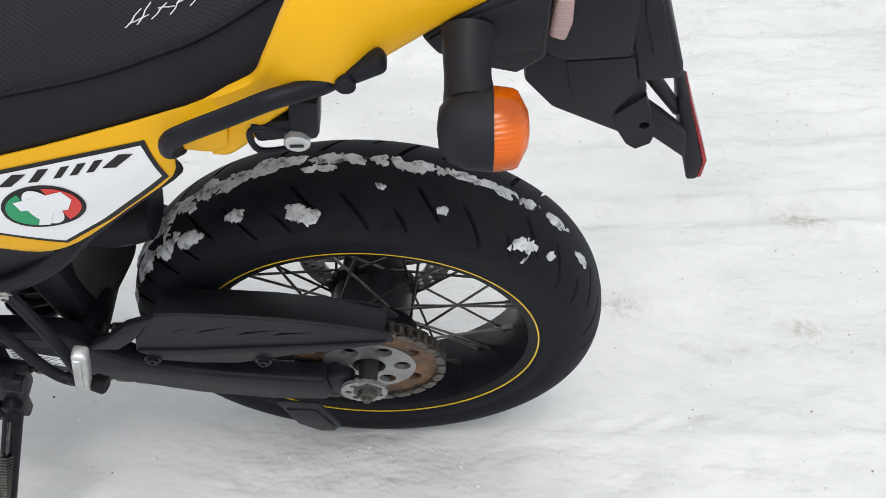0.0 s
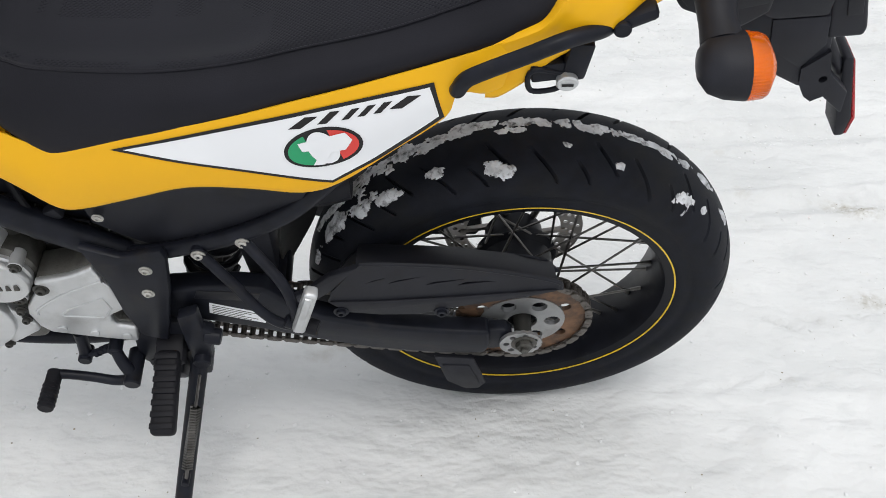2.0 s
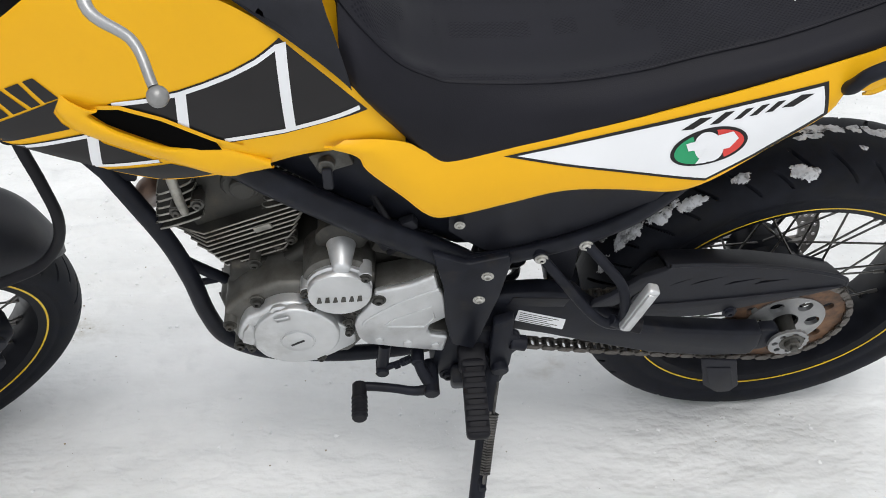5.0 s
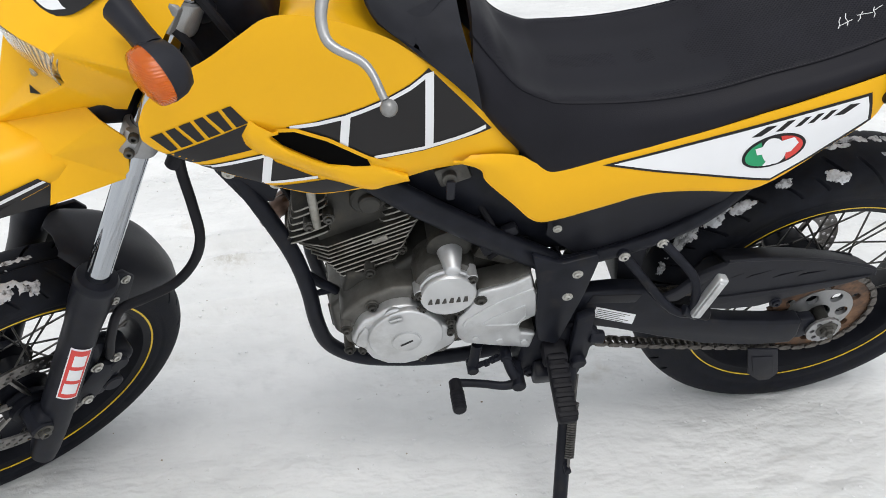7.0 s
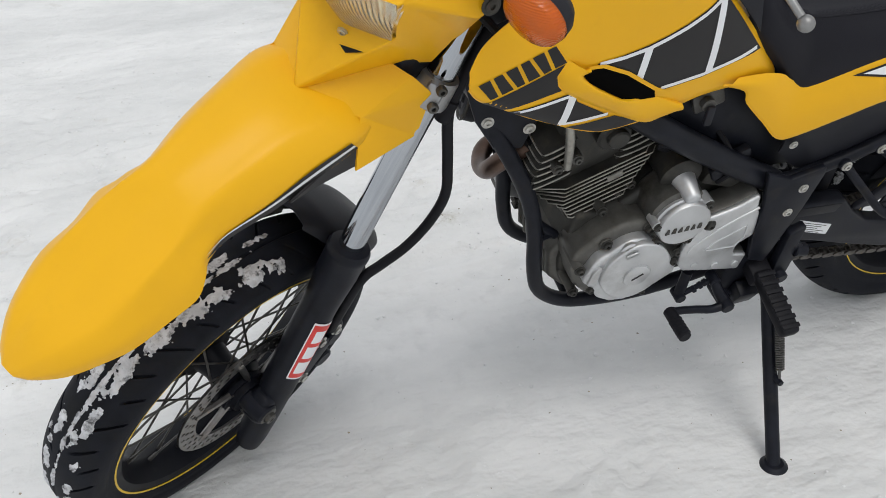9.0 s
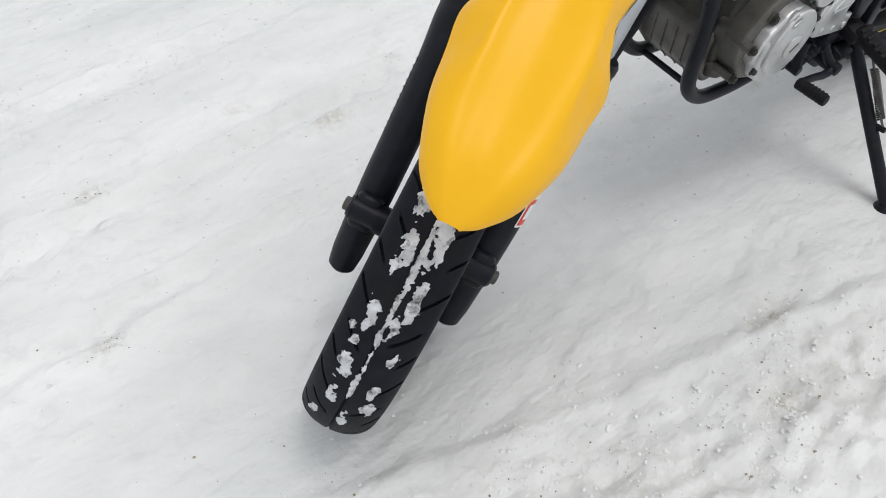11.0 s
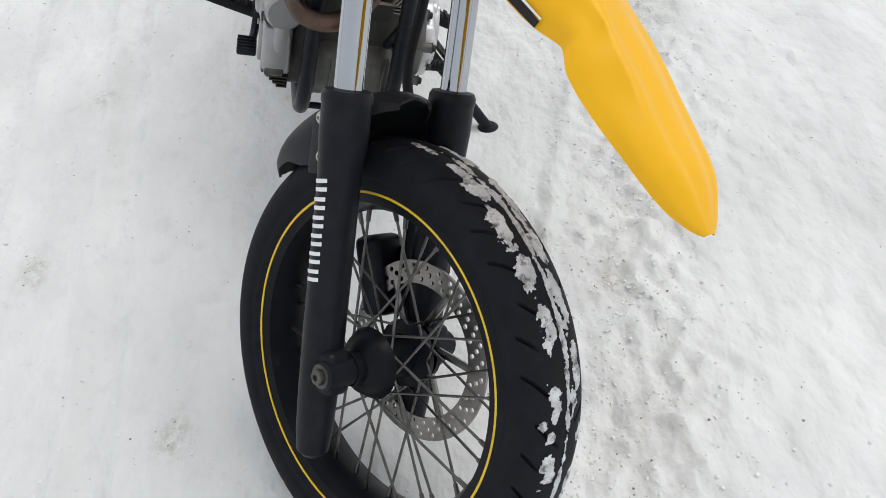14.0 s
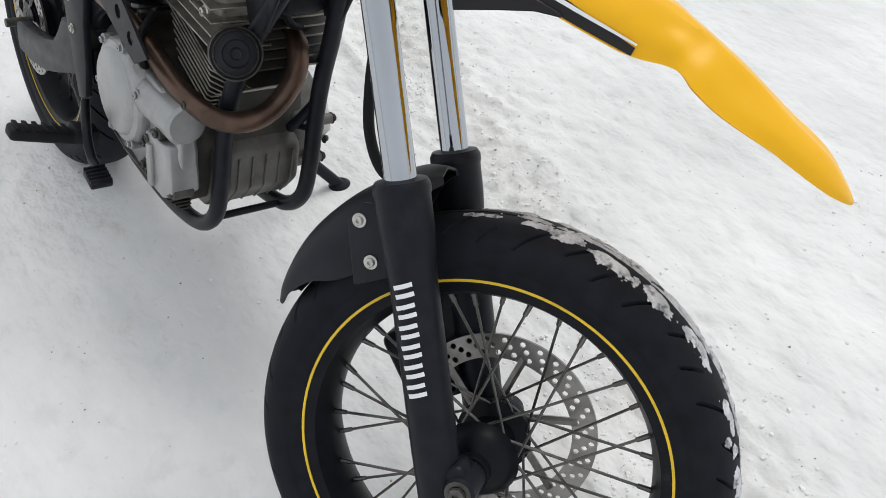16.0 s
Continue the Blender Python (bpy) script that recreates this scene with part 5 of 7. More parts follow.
def oval(cx, cz, a, b, tilt, n=40, lo=0.0, hi=360.0):
    t = radians(tilt)
    out = []
    for k in range(n):
        w = radians(lo + (hi - lo) * k / (n if hi - lo > 359 else n - 1))
        x, z = a * math.cos(w), b * math.sin(w)
        out.append((cx + x * math.cos(t) - z * math.sin(t), cz + x * math.sin(t) + z * math.cos(t)))
    return out


bm = bmesh.new()
LC = (0.2550, 0.7585)
decal(bm, oval(*LC, 0.0405, 0.0235, -22), SC, 0.0021, 0.02, index=0)
decal(bm, oval(*LC, 0.0365, 0.0200, -22, 24, 110, 250), SC, 0.0026, 0.02, index=1)
decal(bm, oval(*LC, 0.0365, 0.0200, -22, 24, -70, 70), SC, 0.0026, 0.02, index=2)
decal(bm, oval(*LC, 0.0150, 0.0200, -22), SC, 0.0029, 0.02, index=3)
decal(bm, [(x + 0.0075, z + 0.005) for x, z in ((0.272, 0.757), (0.226, 0.775), (0.219, 0.767), (0.226, 0.754), (0.240, 0.750), (0.246, 0.733), (0.257, 0.731), (0.250, 0.752), (0.268, 0.748))], SC, 0.0033, 0.02, index=3)
bpart("round_badge", bm, [BLKVINYL, RED, GREEN, WHITE], panel, "oval sticker in green, white and red")

# black lower side cover
bm = bmesh.new()
lo = [(0.525, 0.138, 0.600), (0.495, 0.134, 0.570), (0.463, 0.132, 0.552), (0.407, 0.132, 0.562), (0.345, 0.134, 0.583), (0.300, 0.138, 0.615), (0.270, 0.145, 0.668)]
hi = [(0.530, 0.144, 0.650), (0.500, 0.146, 0.655), (0.463, 0.148, 0.665), (0.407, 0.150, 0.685), (0.345, 0.153, 0.692), (0.300, 0.155, 0.694), (0.260, 0.157, 0.694)]
skin(bm, [lo, [(p[0], p[1] + 0.004, (p[2] + q[2]) / 2) for p, q in zip(lo, hi)], hi], 12, 30, 0.004, (0.4, 0, 0.65))
under = bpart("lower_side_cover", bm, BLACKPL, bike, "matt black lower side cover")
bm = bmesh.new()
bolt(bm, (0.512, 0.147, 0.618), (0, 1, 0), 0.0045, 0.004)
bpart("cover_bolt", bm, BOLT, under)

# seat
bm = bmesh.new()
SEAT = [(0.640, 0.836, 0.905, 0.925, 0.120), (0.618, 0.818, 0.880, 0.905, 0.135), (0.582, 0.778, 0.838, 0.868, 0.140), (0.545, 0.732, 0.817, 0.842, 0.142), (0.520, 0.724, 0.811, 0.834, 0.144), (0.455, 0.744, 0.810, 0.832, 0.146), (0.395, 0.762, 0.815, 0.838, 0.148), (0.331, 0.784, 0.828, 0.850, 0.148),
        (0.274, 0.806, 0.846, 0.868, 0.147), (0.20, 0.834, 0.868, 0.890, 0.146), (0.138, 0.857, 0.892, 0.912, 0.143), (0.085, 0.872, 0.914, 0.933, 0.141), (0.050, 0.884, 0.930, 0.950, 0.135), (0.015, 0.900, 0.948, 0.966, 0.129), (-0.015, 0.930, 0.968, 0.984, 0.120)]
rows = []
for x, lo, st, top, w in SEAT:
    top = st + (0.003 if 0.28 < x < 0.6 else 0.010) if x < 0.6 else top
    rows.append(mirrored([(x, w - 0.012, lo - 0.02), (x, w, lo), (x, w - 0.006, lo + (st - lo) * 0.55), (x, w - 0.030, st - 0.004), (x, w - 0.042, st + 0.003), (x, w * 0.45, top - 0.004), (x, 0, top)]))
skin(bm, rows, 66, 48, 0.006, (0.35, 0, 0.75))
SEATTREE = surface_of(bm)
for fc in bm.faces:
    c = fc.calc_center_median()
    st = next((a[2] + (b[2] - a[2]) * (a[0] - c.x) / (a[0] - b[0]) for a, b in zip(SEAT, SEAT[1:]) if b[0] <= c.x <= a[0]), 9.0)
    fc.material_index = 1 if c.z > st + 0.002 and c.x < 0.625 else 0
seat = bpart("seat", bm, [VINYL, DIMPLED], bike, "long black vinyl seat with a dimpled top and seamed sides")
for s in (1, -1):
    bm = bmesh.new()
    tube(bm, [(x, s * (w - 0.034), st + 0.0005) for x, lo, st, top, w in SEAT], 0.0016, 6, 70)
    bpart("seam", bm, VINYL, seat, "stitched seam")

# yellow tail
bm = bmesh.new()
TAIL = [(0.100, 0.149, 0.815, 0.878), (0.085, 0.150, 0.817, 0.884), (0.060, 0.151, 0.836, 0.894), (0.045, 0.151, 0.850, 0.903), (0.030, 0.150, 0.864, 0.928), (0.000, 0.147, 0.880, 0.972), (-0.030, 0.138, 0.888, 0.976), (-0.070, 0.110, 0.896, 0.980), (-0.120, 0.088, 0.914, 0.990), (-0.180, 0.078, 0.940, 1.0), (-0.230, 0.072, 0.960, 1.006)]
rows = []
for x, w, lo, hi in TAIL:
    rows.append(mirrored([(x, w - 0.006, lo - 0.004), (x, w, lo + 0.006), (x, w - 0.004, lo * 0.5 + hi * 0.5), (x, w - (0.012 if x > 0.02 else 0.030), hi - 0.002), (x, w * 0.45, hi + (0.010 if x < -0.02 else -0.03)), (x, 0, hi + (0.014 if x < -0.02 else -0.03))]))
skin(bm, rows, 40, 40, 0.003, (-0.05, 0, 0.9))
tail = bpart("tail_cowl", bm, YELLOW, bike, "yellow tail cowl behind the seat")
# chalky strokes on the seat
for k, (x, y, a, n) in enumerate(((0.152, 0.052, 70, 0.011), (0.146, 0.056, 15, 0.008), (0.143, 0.050, 80, 0.013), (0.128, 0.054, 60, 0.009), (0.122, 0.052, -20, 0.008), (0.112, 0.055, 75, 0.010), (0.106, 0.050, 20, 0.006), (0.094, 0.054, 70, 0.009), (0.088, 0.052, -35, 0.006), (0.076, 0.053, 70, 0.009))):
    bm = bmesh.new()
    pts = []
    for i in range(4):
        u = (i / 3 - 0.5) * n * 2
        q = SEATTREE.ray_cast(Vector((x + 0.018 + u * math.cos(radians(a)) + 0.0015 * (i % 2), y + u * math.sin(radians(a)), 1.5)), Vector((0, 0, -1)))[0]
        if q:
            pts.append(q + Vector((0, 0, 0.0003)))
    if len(pts) == 4:
        tube(bm, pts, 0.0006, 6, 8)
        bpart("chalk_mark", bm, LOOSE, seat, "short white chalk stroke")
# dark steering gear and cables between tank and cowl
bm = bmesh.new()
block(bm, (0.930, 0.0, 0.940), (0.13, 0.15, 0.12), Euler((0, radians(18), 0)).to_matrix(), 0.02, 3)
part("dash_mount", bm, PAINT, bike, "black steering head cover and instrument mount")
for k, pts in enumerate(([(1.04, 0.03, 1.02), (0.99, 0.10, 1.00), (0.95, 0.115, 0.95), (0.94, 0.09, 0.88)], [(1.05, 0.05, 0.98), (1.01, 0.11, 0.95), (0.97, 0.115, 0.90), (0.93, 0.08, 0.84)],
                         [(0.99, 0.06, 1.05), (0.945, 0.10, 1.02), (0.915, 0.105, 0.97), (0.90, 0.08, 0.92)])):
    bm = bmesh.new()
    tube(bm, pts, 0.0055, 8, 20)
    part("control_cable", bm, SOFTRUB, bike, "black control cable")


# ---- frame, engine, stand ----
# frame tubes
for s in (1, -1):
    bm = bmesh.new()
    tube(bm, [(x, s * y, z) for x, y, z in ((0.952, 0.040, 0.72), (0.908, 0.060, 0.63), (0.880, 0.068, 0.555), (0.866, 0.071, 0.48), (0.860, 0.072, 0.405), (0.845, 0.072, 0.345), (0.800, 0.072, 0.303), (0.735, 0.072, 0.284), (0.66, 0.073, 0.278), (0.58, 0.080, 0.295), (0.50, 0.09, 0.33))], 0.0125, 16, 60)
    part("cradle_tube", bm, PAINT, bike, "black frame cradle tube under the engine")
for s in (1, -1):
    bm = bmesh.new()
    tube(bm, [(0.880, s * 0.070, 0.530), (0.850, s * 0.060, 0.485), (0.825, s * 0.055, 0.455)], 0.008, 10, 10)
    tube(bm, [(0.870, s * 0.072, 0.470), (0.835, s * 0.060, 0.462)], 0.005, 8)
    part("engine_stay", bm, PAINT, bike, "black engine stay")
    bm = bmesh.new()
    tube(bm, [(0.90, s * 0.07, 0.78), (0.80, s * 0.115, 0.735), (0.735, s * 0.128, 0.688), (0.68, s * 0.130, 0.648), (0.59, s * 0.130, 0.586), (0.51, s * 0.130, 0.534), (0.48, s * 0.13, 0.50)], 0.0195, 16, 30)
    bpart("main_tube", bm, PAINT, bike, "thick black main frame tube")
    bm = bmesh.new()
    prism(bm, [(0.735, 0.700), (0.705, 0.745), (0.640, 0.752), (0.605, 0.712), (0.560, 0.662), (0.520, 0.660), (0.455, 0.640), (0.450, 0.545), (0.515, 0.545), (0.600, 0.600), (0.680, 0.655)], s * 0.100, s * 0.106, 0.003)
    bpart("frame_plate", bm, PAINT, bike, "black pressed plate above the main frame tube")
    bm = bmesh.new()
    tube(bm, [(0.50, s * 0.136, 0.538), (0.444, s * 0.140, 0.552), (0.377, s * 0.142, 0.577), (0.323, s * 0.142, 0.606), (0.28, s * 0.138, 0.638), (0.22, s * 0.124, 0.70), (0.16, s * 0.110, 0.76)], 0.0112, 12, 40)
    bpart("subframe_tube", bm, PAINT, bike, "black rear subframe tube")
    bm = bmesh.new()
    prism(bm, [(0.545, 0.580), (0.500, 0.560), (0.449, 0.575), (0.446, 0.560), (0.457, 0.493), (0.478, 0.405), (0.487, 0.372), (0.518, 0.385), (0.528, 0.440), (0.530, 0.508)], s * 0.150, s * 0.165, 0.004)
    pl = bpart("pivot_plate", bm, PAINT, bike, "black frame plate at the swing arm pivot")
    for x, z in ((0.475, 0.537), (0.484, 0.488)):
        bm = bmesh.new()
        bolt(bm, (x, s * 0.165, z), (0, s, 0), 0.0054, 0.005)
        bpart("plate_bolt", bm, BOLT, pl)
# head gusset and its bolts
bm = bmesh.new()
prism(bm, [(1.00, 0.80), (0.975, 0.71), (0.945, 0.655), (0.905, 0.650), (0.885, 0.70), (0.90, 0.74), (0.94, 0.80)], 0.066, 0.074, 0.003)
prism(bm, [(1.00, 0.80), (0.975, 0.71), (0.945, 0.655), (0.905, 0.650), (0.885, 0.70), (0.90, 0.74), (0.94, 0.80)], -0.074, -0.066, 0.003)
rod(bm, (1.015, 0, 0.78), (0.985, 0, 0.90), 0.032)
gus = bpart("head_gusset", bm, PAINT, bike, "black frame gusset below the steering head")
for x, z in ((0.958, 0.707), (0.898, 0.684)):
    bm = bmesh.new()
    bolt(bm, (x, 0.074, z), (0, 1, 0), 0.006, 0.006)
    bpart("gusset_bolt", bm, BOLT, gus)

# crankcase
bm = bmesh.new()
case = [(0.808, 0.520), (0.824, 0.41), (0.812, 0.356), (0.78, 0.336), (0.69, 0.322), (0.59, 0.324), (0.525, 0.345), (0.512, 0.42), (0.525, 0.51), (0.59, 0.556), (0.640, 0.566), (0.70, 0.548), (0.745, 0.512)]
prism(bm, case, -0.110, 0.082, 0.010, 3)
engine = part("engine", bm, CYL, bike, "oil-stained grey air-cooled single-cylinder engine")
bm = bmesh.new()
prism(bm, [(0.838, 0.43), (0.834, 0.37), (0.80, 0.330), (0.73, 0.324), (0.73, 0.40), (0.79, 0.47)], -0.070, 0.070, 0.010, 3)
part("crankcase_front", bm, GREYCAST, engine, "dirty grey front of the crankcase")
pieces("case_rib", [made(prism, [(0.8405, 0.425), (0.8365, 0.372), (0.805, 0.3325), (0.80, 0.340), (0.825, 0.376), (0.830, 0.425)], -0.0565 + 0.022 * k, -0.0535 + 0.022 * k, 0.001, 1) for k in range(6)], GREYCAST, engine)
bm = bmesh.new()
prism(bm, [(0.820, 0.470), (0.822, 0.442), (0.815, 0.404), (0.79, 0.372), (0.74, 0.350), (0.66, 0.352), (0.628, 0.40), (0.640, 0.47), (0.69, 0.515), (0.745, 0.520), (0.785, 0.503)], 0.060, 0.120, 0.008, 3)
left_case = part("left_crankcase", bm, GREYCAST, engine, "weathered grey left crankcase half")
for x, y, z, r in ((0.773, 0.124, 0.490, 0.010), (0.814, 0.132, 0.452, 0.0085), (0.706, 0.124, 0.506, 0.009), (0.772, 0.090, 0.528, 0.008), (0.812, 0.120, 0.386, 0.008)):
    bm = bmesh.new()
    rod(bm, (x, y - 0.05, z), (x, y, z), r)
    part("bolt_boss", bm, GREYCAST, left_case)
    part("case_bolt", made(bolt, (x, y, z), (0, 1, 0), 0.0062, 0.007), CYL, left_case, "dark hexagon bolt")
# left magneto cover
bm = bmesh.new()
prism(bm, [(0.808, 0.426), (0.803, 0.444), (0.796, 0.461), (0.788, 0.474), (0.772, 0.480), (0.760, 0.492), (0.746, 0.499), (0.730, 0.501), (0.714, 0.498), (0.702, 0.489), (0.690, 0.472), (0.675, 0.459), (0.660, 0.437), (0.648, 0.414), (0.650, 0.398), (0.680, 0.377), (0.702, 0.362), (0.728, 0.357), (0.755, 0.362), (0.778, 0.379), (0.790, 0.404)], 0.112, 0.138, 0.005, 3)
mag = part("magneto_cover", bm, ALU, engine, "satin silver magneto cover")
bm = bmesh.new()
dome = [(0.726 + (0.0535 + 0.004 * math.cos(2 * a)) * math.cos(a), 0.436 + 0.0625 * math.sin(a)) for a in (2 * math.pi * k / 44 for k in range(44))]
prism(bm, dome, 0.130, 0.1475, 0.007, 4)
lathe(bm, [(0.046, 0.1474), (0.034, 0.1488), (0.024, 0.1495), (0.0, 0.1495)], 48, (0.7255, 0, 0.4325))
part("cover_dome", bm, ALU, mag, "domed face of the magneto cover")
bm = bmesh.new()
prism(bm, [(0.803, 0.422), (0.797, 0.446), (0.786, 0.463), (0.778, 0.452), (0.783, 0.430), (0.787, 0.412)], 0.130, 0.1425, 0.004, 2)
part("cover_step", bm, ALU, mag)
bm = bmesh.new()
lathe(bm, [(0.0, 0.1535), (0.0195, 0.1535), (0.0213, 0.1522), (0.0213, 0.147)], 40, (0.7253, 0, 0.4318))
cap = part("inspection_cap", bm, ALU, mag, "round silver cap with a slot")
bm = bmesh.new()
block(bm, (0.7253, 0.1535, 0.4318), (0.021, 0.0012, 0.0034), Euler((0, radians(30), 0)).to_matrix(), 0.0)
part("cap_slot", bm, BLKVINYL, cap, "dark slot")
bm = bmesh.new()
lathe(bm, [(0.0205, 0.1478), (0.0235, 0.1496), (0.0255, 0.1478)], 40, (0.7253, 0, 0.4318))
part("cap_ring", bm, DULL_SHADED, mag)
bm = bmesh.new()
rod(bm, (0.7405, 0.115, 0.4825), (0.7405, 0.143, 0.4825), 0.0165)
lathe(bm, [(0.0, 0.1475), (0.0115, 0.1475), (0.0132, 0.146), (0.0132, 0.142)], 28, (0.7405, 0, 0.4825))
block(bm, (0.7405, 0.148, 0.4825), (0.019, 0.0025, 0.0035), Euler((0, radians(12), 0)).to_matrix(), 0.0005)
part("timing_plug", bm, ALU, mag, "small slotted timing plug")
for x, y, z in ((0.659, 0.130, 0.470), (0.656, 0.136, 0.450), (0.657, 0.136, 0.428), (0.700, 0.138, 0.492), (0.792, 0.136, 0.404), (0.700, 0.137, 0.371)):
    bm = bmesh.new()
    bolt(bm, (x, y, z), (0, 1, 0), 0.0052, 0.007)
    part("cover_bolt", bm, CYL, mag, "dark cover bolt")
# round cover with raised marks
bm = bmesh.new()
rod(bm, (0.662, 0.060, 0.524), (0.662, 0.128, 0.523), 0.0485, 0.0465, 40)
part("gear_case", bm, ALUD, engine, "rounded grey casting behind the round cover")
bm = bmesh.new()
rod(bm, (0.662, 0.110, 0.521), (0.662, 0.138, 0.521), 0.0425, seg=48)
lathe(bm, [(0.0415, 0.136), (0.0418, 0.142), (0.040, 0.1450), (0.0, 0.1462)], 56, (0.662, 0, 0.521))
rc = part("round_cover", bm, ALU, engine, "round silver cover with raised marks")
for k in range(6):
    wide = 0.0036 if k in (1, 3, 5) else 0.0022
    bm = bmesh.new()
    prism(bm, [(0.6888 - 0.0104 * k + 0.0038, 0.5085), (0.6888 - 0.0104 * k - 0.0032, 0.5088), (0.6880 - 0.0104 * k - wide * 0.6, 0.5192), (0.6880 - 0.0104 * k + wide * 0.6, 0.5190)], 0.1448, 0.1470, 0.0003, 1)
    part("cover_mark", bm, ALUD, rc, "raised letter-like mark")
for x, z in ((0.7035, 0.524), (0.6270, 0.5485), (0.6455, 0.479)):
    bm = bmesh.new()
    rod(bm, (x, 0.115, z), (x, 0.1400, z), 0.0085)
    part("bolt_boss", bm, ALU, rc)
    bm = bmesh.new()
    bolt(bm, (x, 0.1400, z), (0, 1, 0), 0.0055, 0.005)
    part("cover_bolt", bm, CYL, rc)
# starter: a bright cone that points out from the dark motor
bm = bmesh.new()
lathe(bm, [(0.0, 0.0415), (0.0085, 0.041), (0.0108, 0.039), (0.0120, 0.035), (0.0180, 0.006), (0.0195, 0.0), (0.0, -0.004)], 40, (0.6558, 0.0995, 0.5710), (0.0, 1, -0.12))
part("starter_housing", bm, ALU, engine, "bright silver cone-shaped starter end housing")
bm = bmesh.new()
rod(bm, (0.6555, -0.03, 0.582), (0.6555, 0.092, 0.573), 0.030, seg=32)
lathe(bm, [(0.029, 0.0), (0.033, 0.001), (0.033, 0.009), (0.026, 0.015), (0.021, 0.0165), (0.0, 0.0165)], 36, (0.6555, 0.086, 0.5735), (0.0, 1, -0.08))
part("starter_motor", bm, CYL, engine, "dark starter motor")
# sprocket cover
face = [(0.649, 0.443), (0.6447, 0.4595), (0.634, 0.475), (0.6205, 0.498), (0.6175, 0.515), (0.590, 0.5205), (0.571, 0.5255), (0.539, 0.5425), (0.534, 0.5125), (0.528, 0.502), (0.5215, 0.4515), (0.5345, 0.443), (0.546, 0.4355), (0.5492, 0.4215), (0.5445, 0.4095), (0.521, 0.404), (0.528, 0.3685), (0.588, 0.384), (0.634, 0.398), (0.6447, 0.414)]
# darker grey than the face: shade from the bodywork above, put into the colour
bm = bmesh.new()
prism(bm, [(x - 0.001, z + 0.0005) for x, z in face], 0.090, 0.131, 0.003, 2)
part("cover_wall", bm, GREYCAST, engine, "wall of the sprocket cover, its shade put into the grey")
bm = bmesh.new()
prism(bm, face, 0.1285, 0.1400, 0.004, 3)
spc = part("sprocket_cover", bm, ALU, engine, "angular silver cover over the front sprocket")
# strip of duller alloy, standing for the shade along the pressed channel
bm = bmesh.new()
prism(bm, [(0.640, 0.436), (0.634, 0.452), (0.606, 0.4745), (0.5785, 0.4915), (0.5335, 0.5125), (0.5315, 0.503), (0.575, 0.483), (0.601, 0.466), (0.622, 0.449), (0.627, 0.436), (0.618, 0.424), (0.548, 0.408), (0.549, 0.401), (0.628, 0.417)], 0.1365, 0.1385, 0.0)
part("cover_groove", bm, DULL_SHADED, spc, "duller strip with the shade of the channel put into its colour")
bm = bmesh.new()
edge = [(0.6365, 0.4435), (0.6315, 0.4555), (0.604, 0.4785), (0.577, 0.4955), (0.534, 0.5165)]
tube(bm, [(x, 0.1402, z) for x, z in edge], 0.0022, 8, 24)
tri = [(0.6056, 0.4433), (0.594, 0.4544), (0.544, 0.4783), (0.540, 0.4534), (0.554, 0.4335), (0.604, 0.4386)]
tube(bm, [(x, 0.1400, z) for x, z in tri + tri[:1]], 0.0017, 6)
part("cover_rib", bm, ALU, spc)
for x, z in ((0.617, 0.4075), (0.578, 0.396), (0.5385, 0.3865)):
    bm = bmesh.new()
    rod(bm, (x, 0.136, z), (x, 0.1425, z), 0.0062)
    part("cover_bolt", bm, ALU, spc)
bm = bmesh.new()
bolt(bm, (0.6130, 0.1395, 0.5000), (0, 1, 0), 0.0068, 0.006)
part("cover_bolt", bm, CYL, spc, "dark hexagon bolt")
bm = bmesh.new()
block(bm, (0.572, 0.055, 0.552), (0.09, 0.09, 0.045), Euler((0, radians(-24), 0)).to_matrix(), 0.008)
part("gear_housing", bm, ALUD, engine, "grey upper gear housing")

# cylinder with its fins, head
bm = bmesh.new()
prism(bm, [(0.812, 0.485), (0.735, 0.505), (0.708, 0.61), (0.725, 0.70), (0.835, 0.695), (0.853, 0.60)], -0.060, 0.058, 0.006)
cylinder = part("cylinder", bm, CYL, engine, "dark cylinder barrel and head")
for k in range(9):
    bx, bz = 0.8114 + 0.0045 * min(k, 4), 0.5095 + 0.0082 * k
    rx = 0.7251 - 0.0046 * k if k < 8 else 0.704
    rz = bz + 0.37 * (bx - rx)
    reach = 0.004 + max(0.0, 0.0085 * (k - 2.5))
    fx, fz = bx + reach, bz - 0.37 * reach
    yi = 0.075 - min(0.9 * reach, 0.035)
    plan = [(rx, rz, 0.066), (rx + 0.008, rz - 0.003, 0.075), (bx, bz, 0.075), (fx, fz, yi), (fx, fz, -yi), (bx, bz, -0.075), (rx, rz, -0.075)]
    bm = bmesh.new()
    low = [bm.verts.new((x, y, z - 0.0012)) for x, z, y in plan]
    top = [bm.verts.new((x + 0.0004, y, z + 0.0012)) for x, z, y in plan]
    bm.faces.new(low), bm.faces.new(top)
    for i in range(7):
        j = (i + 1) % 7
        bm.faces.new((low[i], low[j], top[j], top[i]))
    f = part("cooling_fin", bm, CYL, cylinder)
    bm = bmesh.new()
    tube(bm, [(x, y, z) for x, z, y in plan], 0.0014, 6)
    part("fin_edge", bm, FIN, f, "bright worn fin edge")
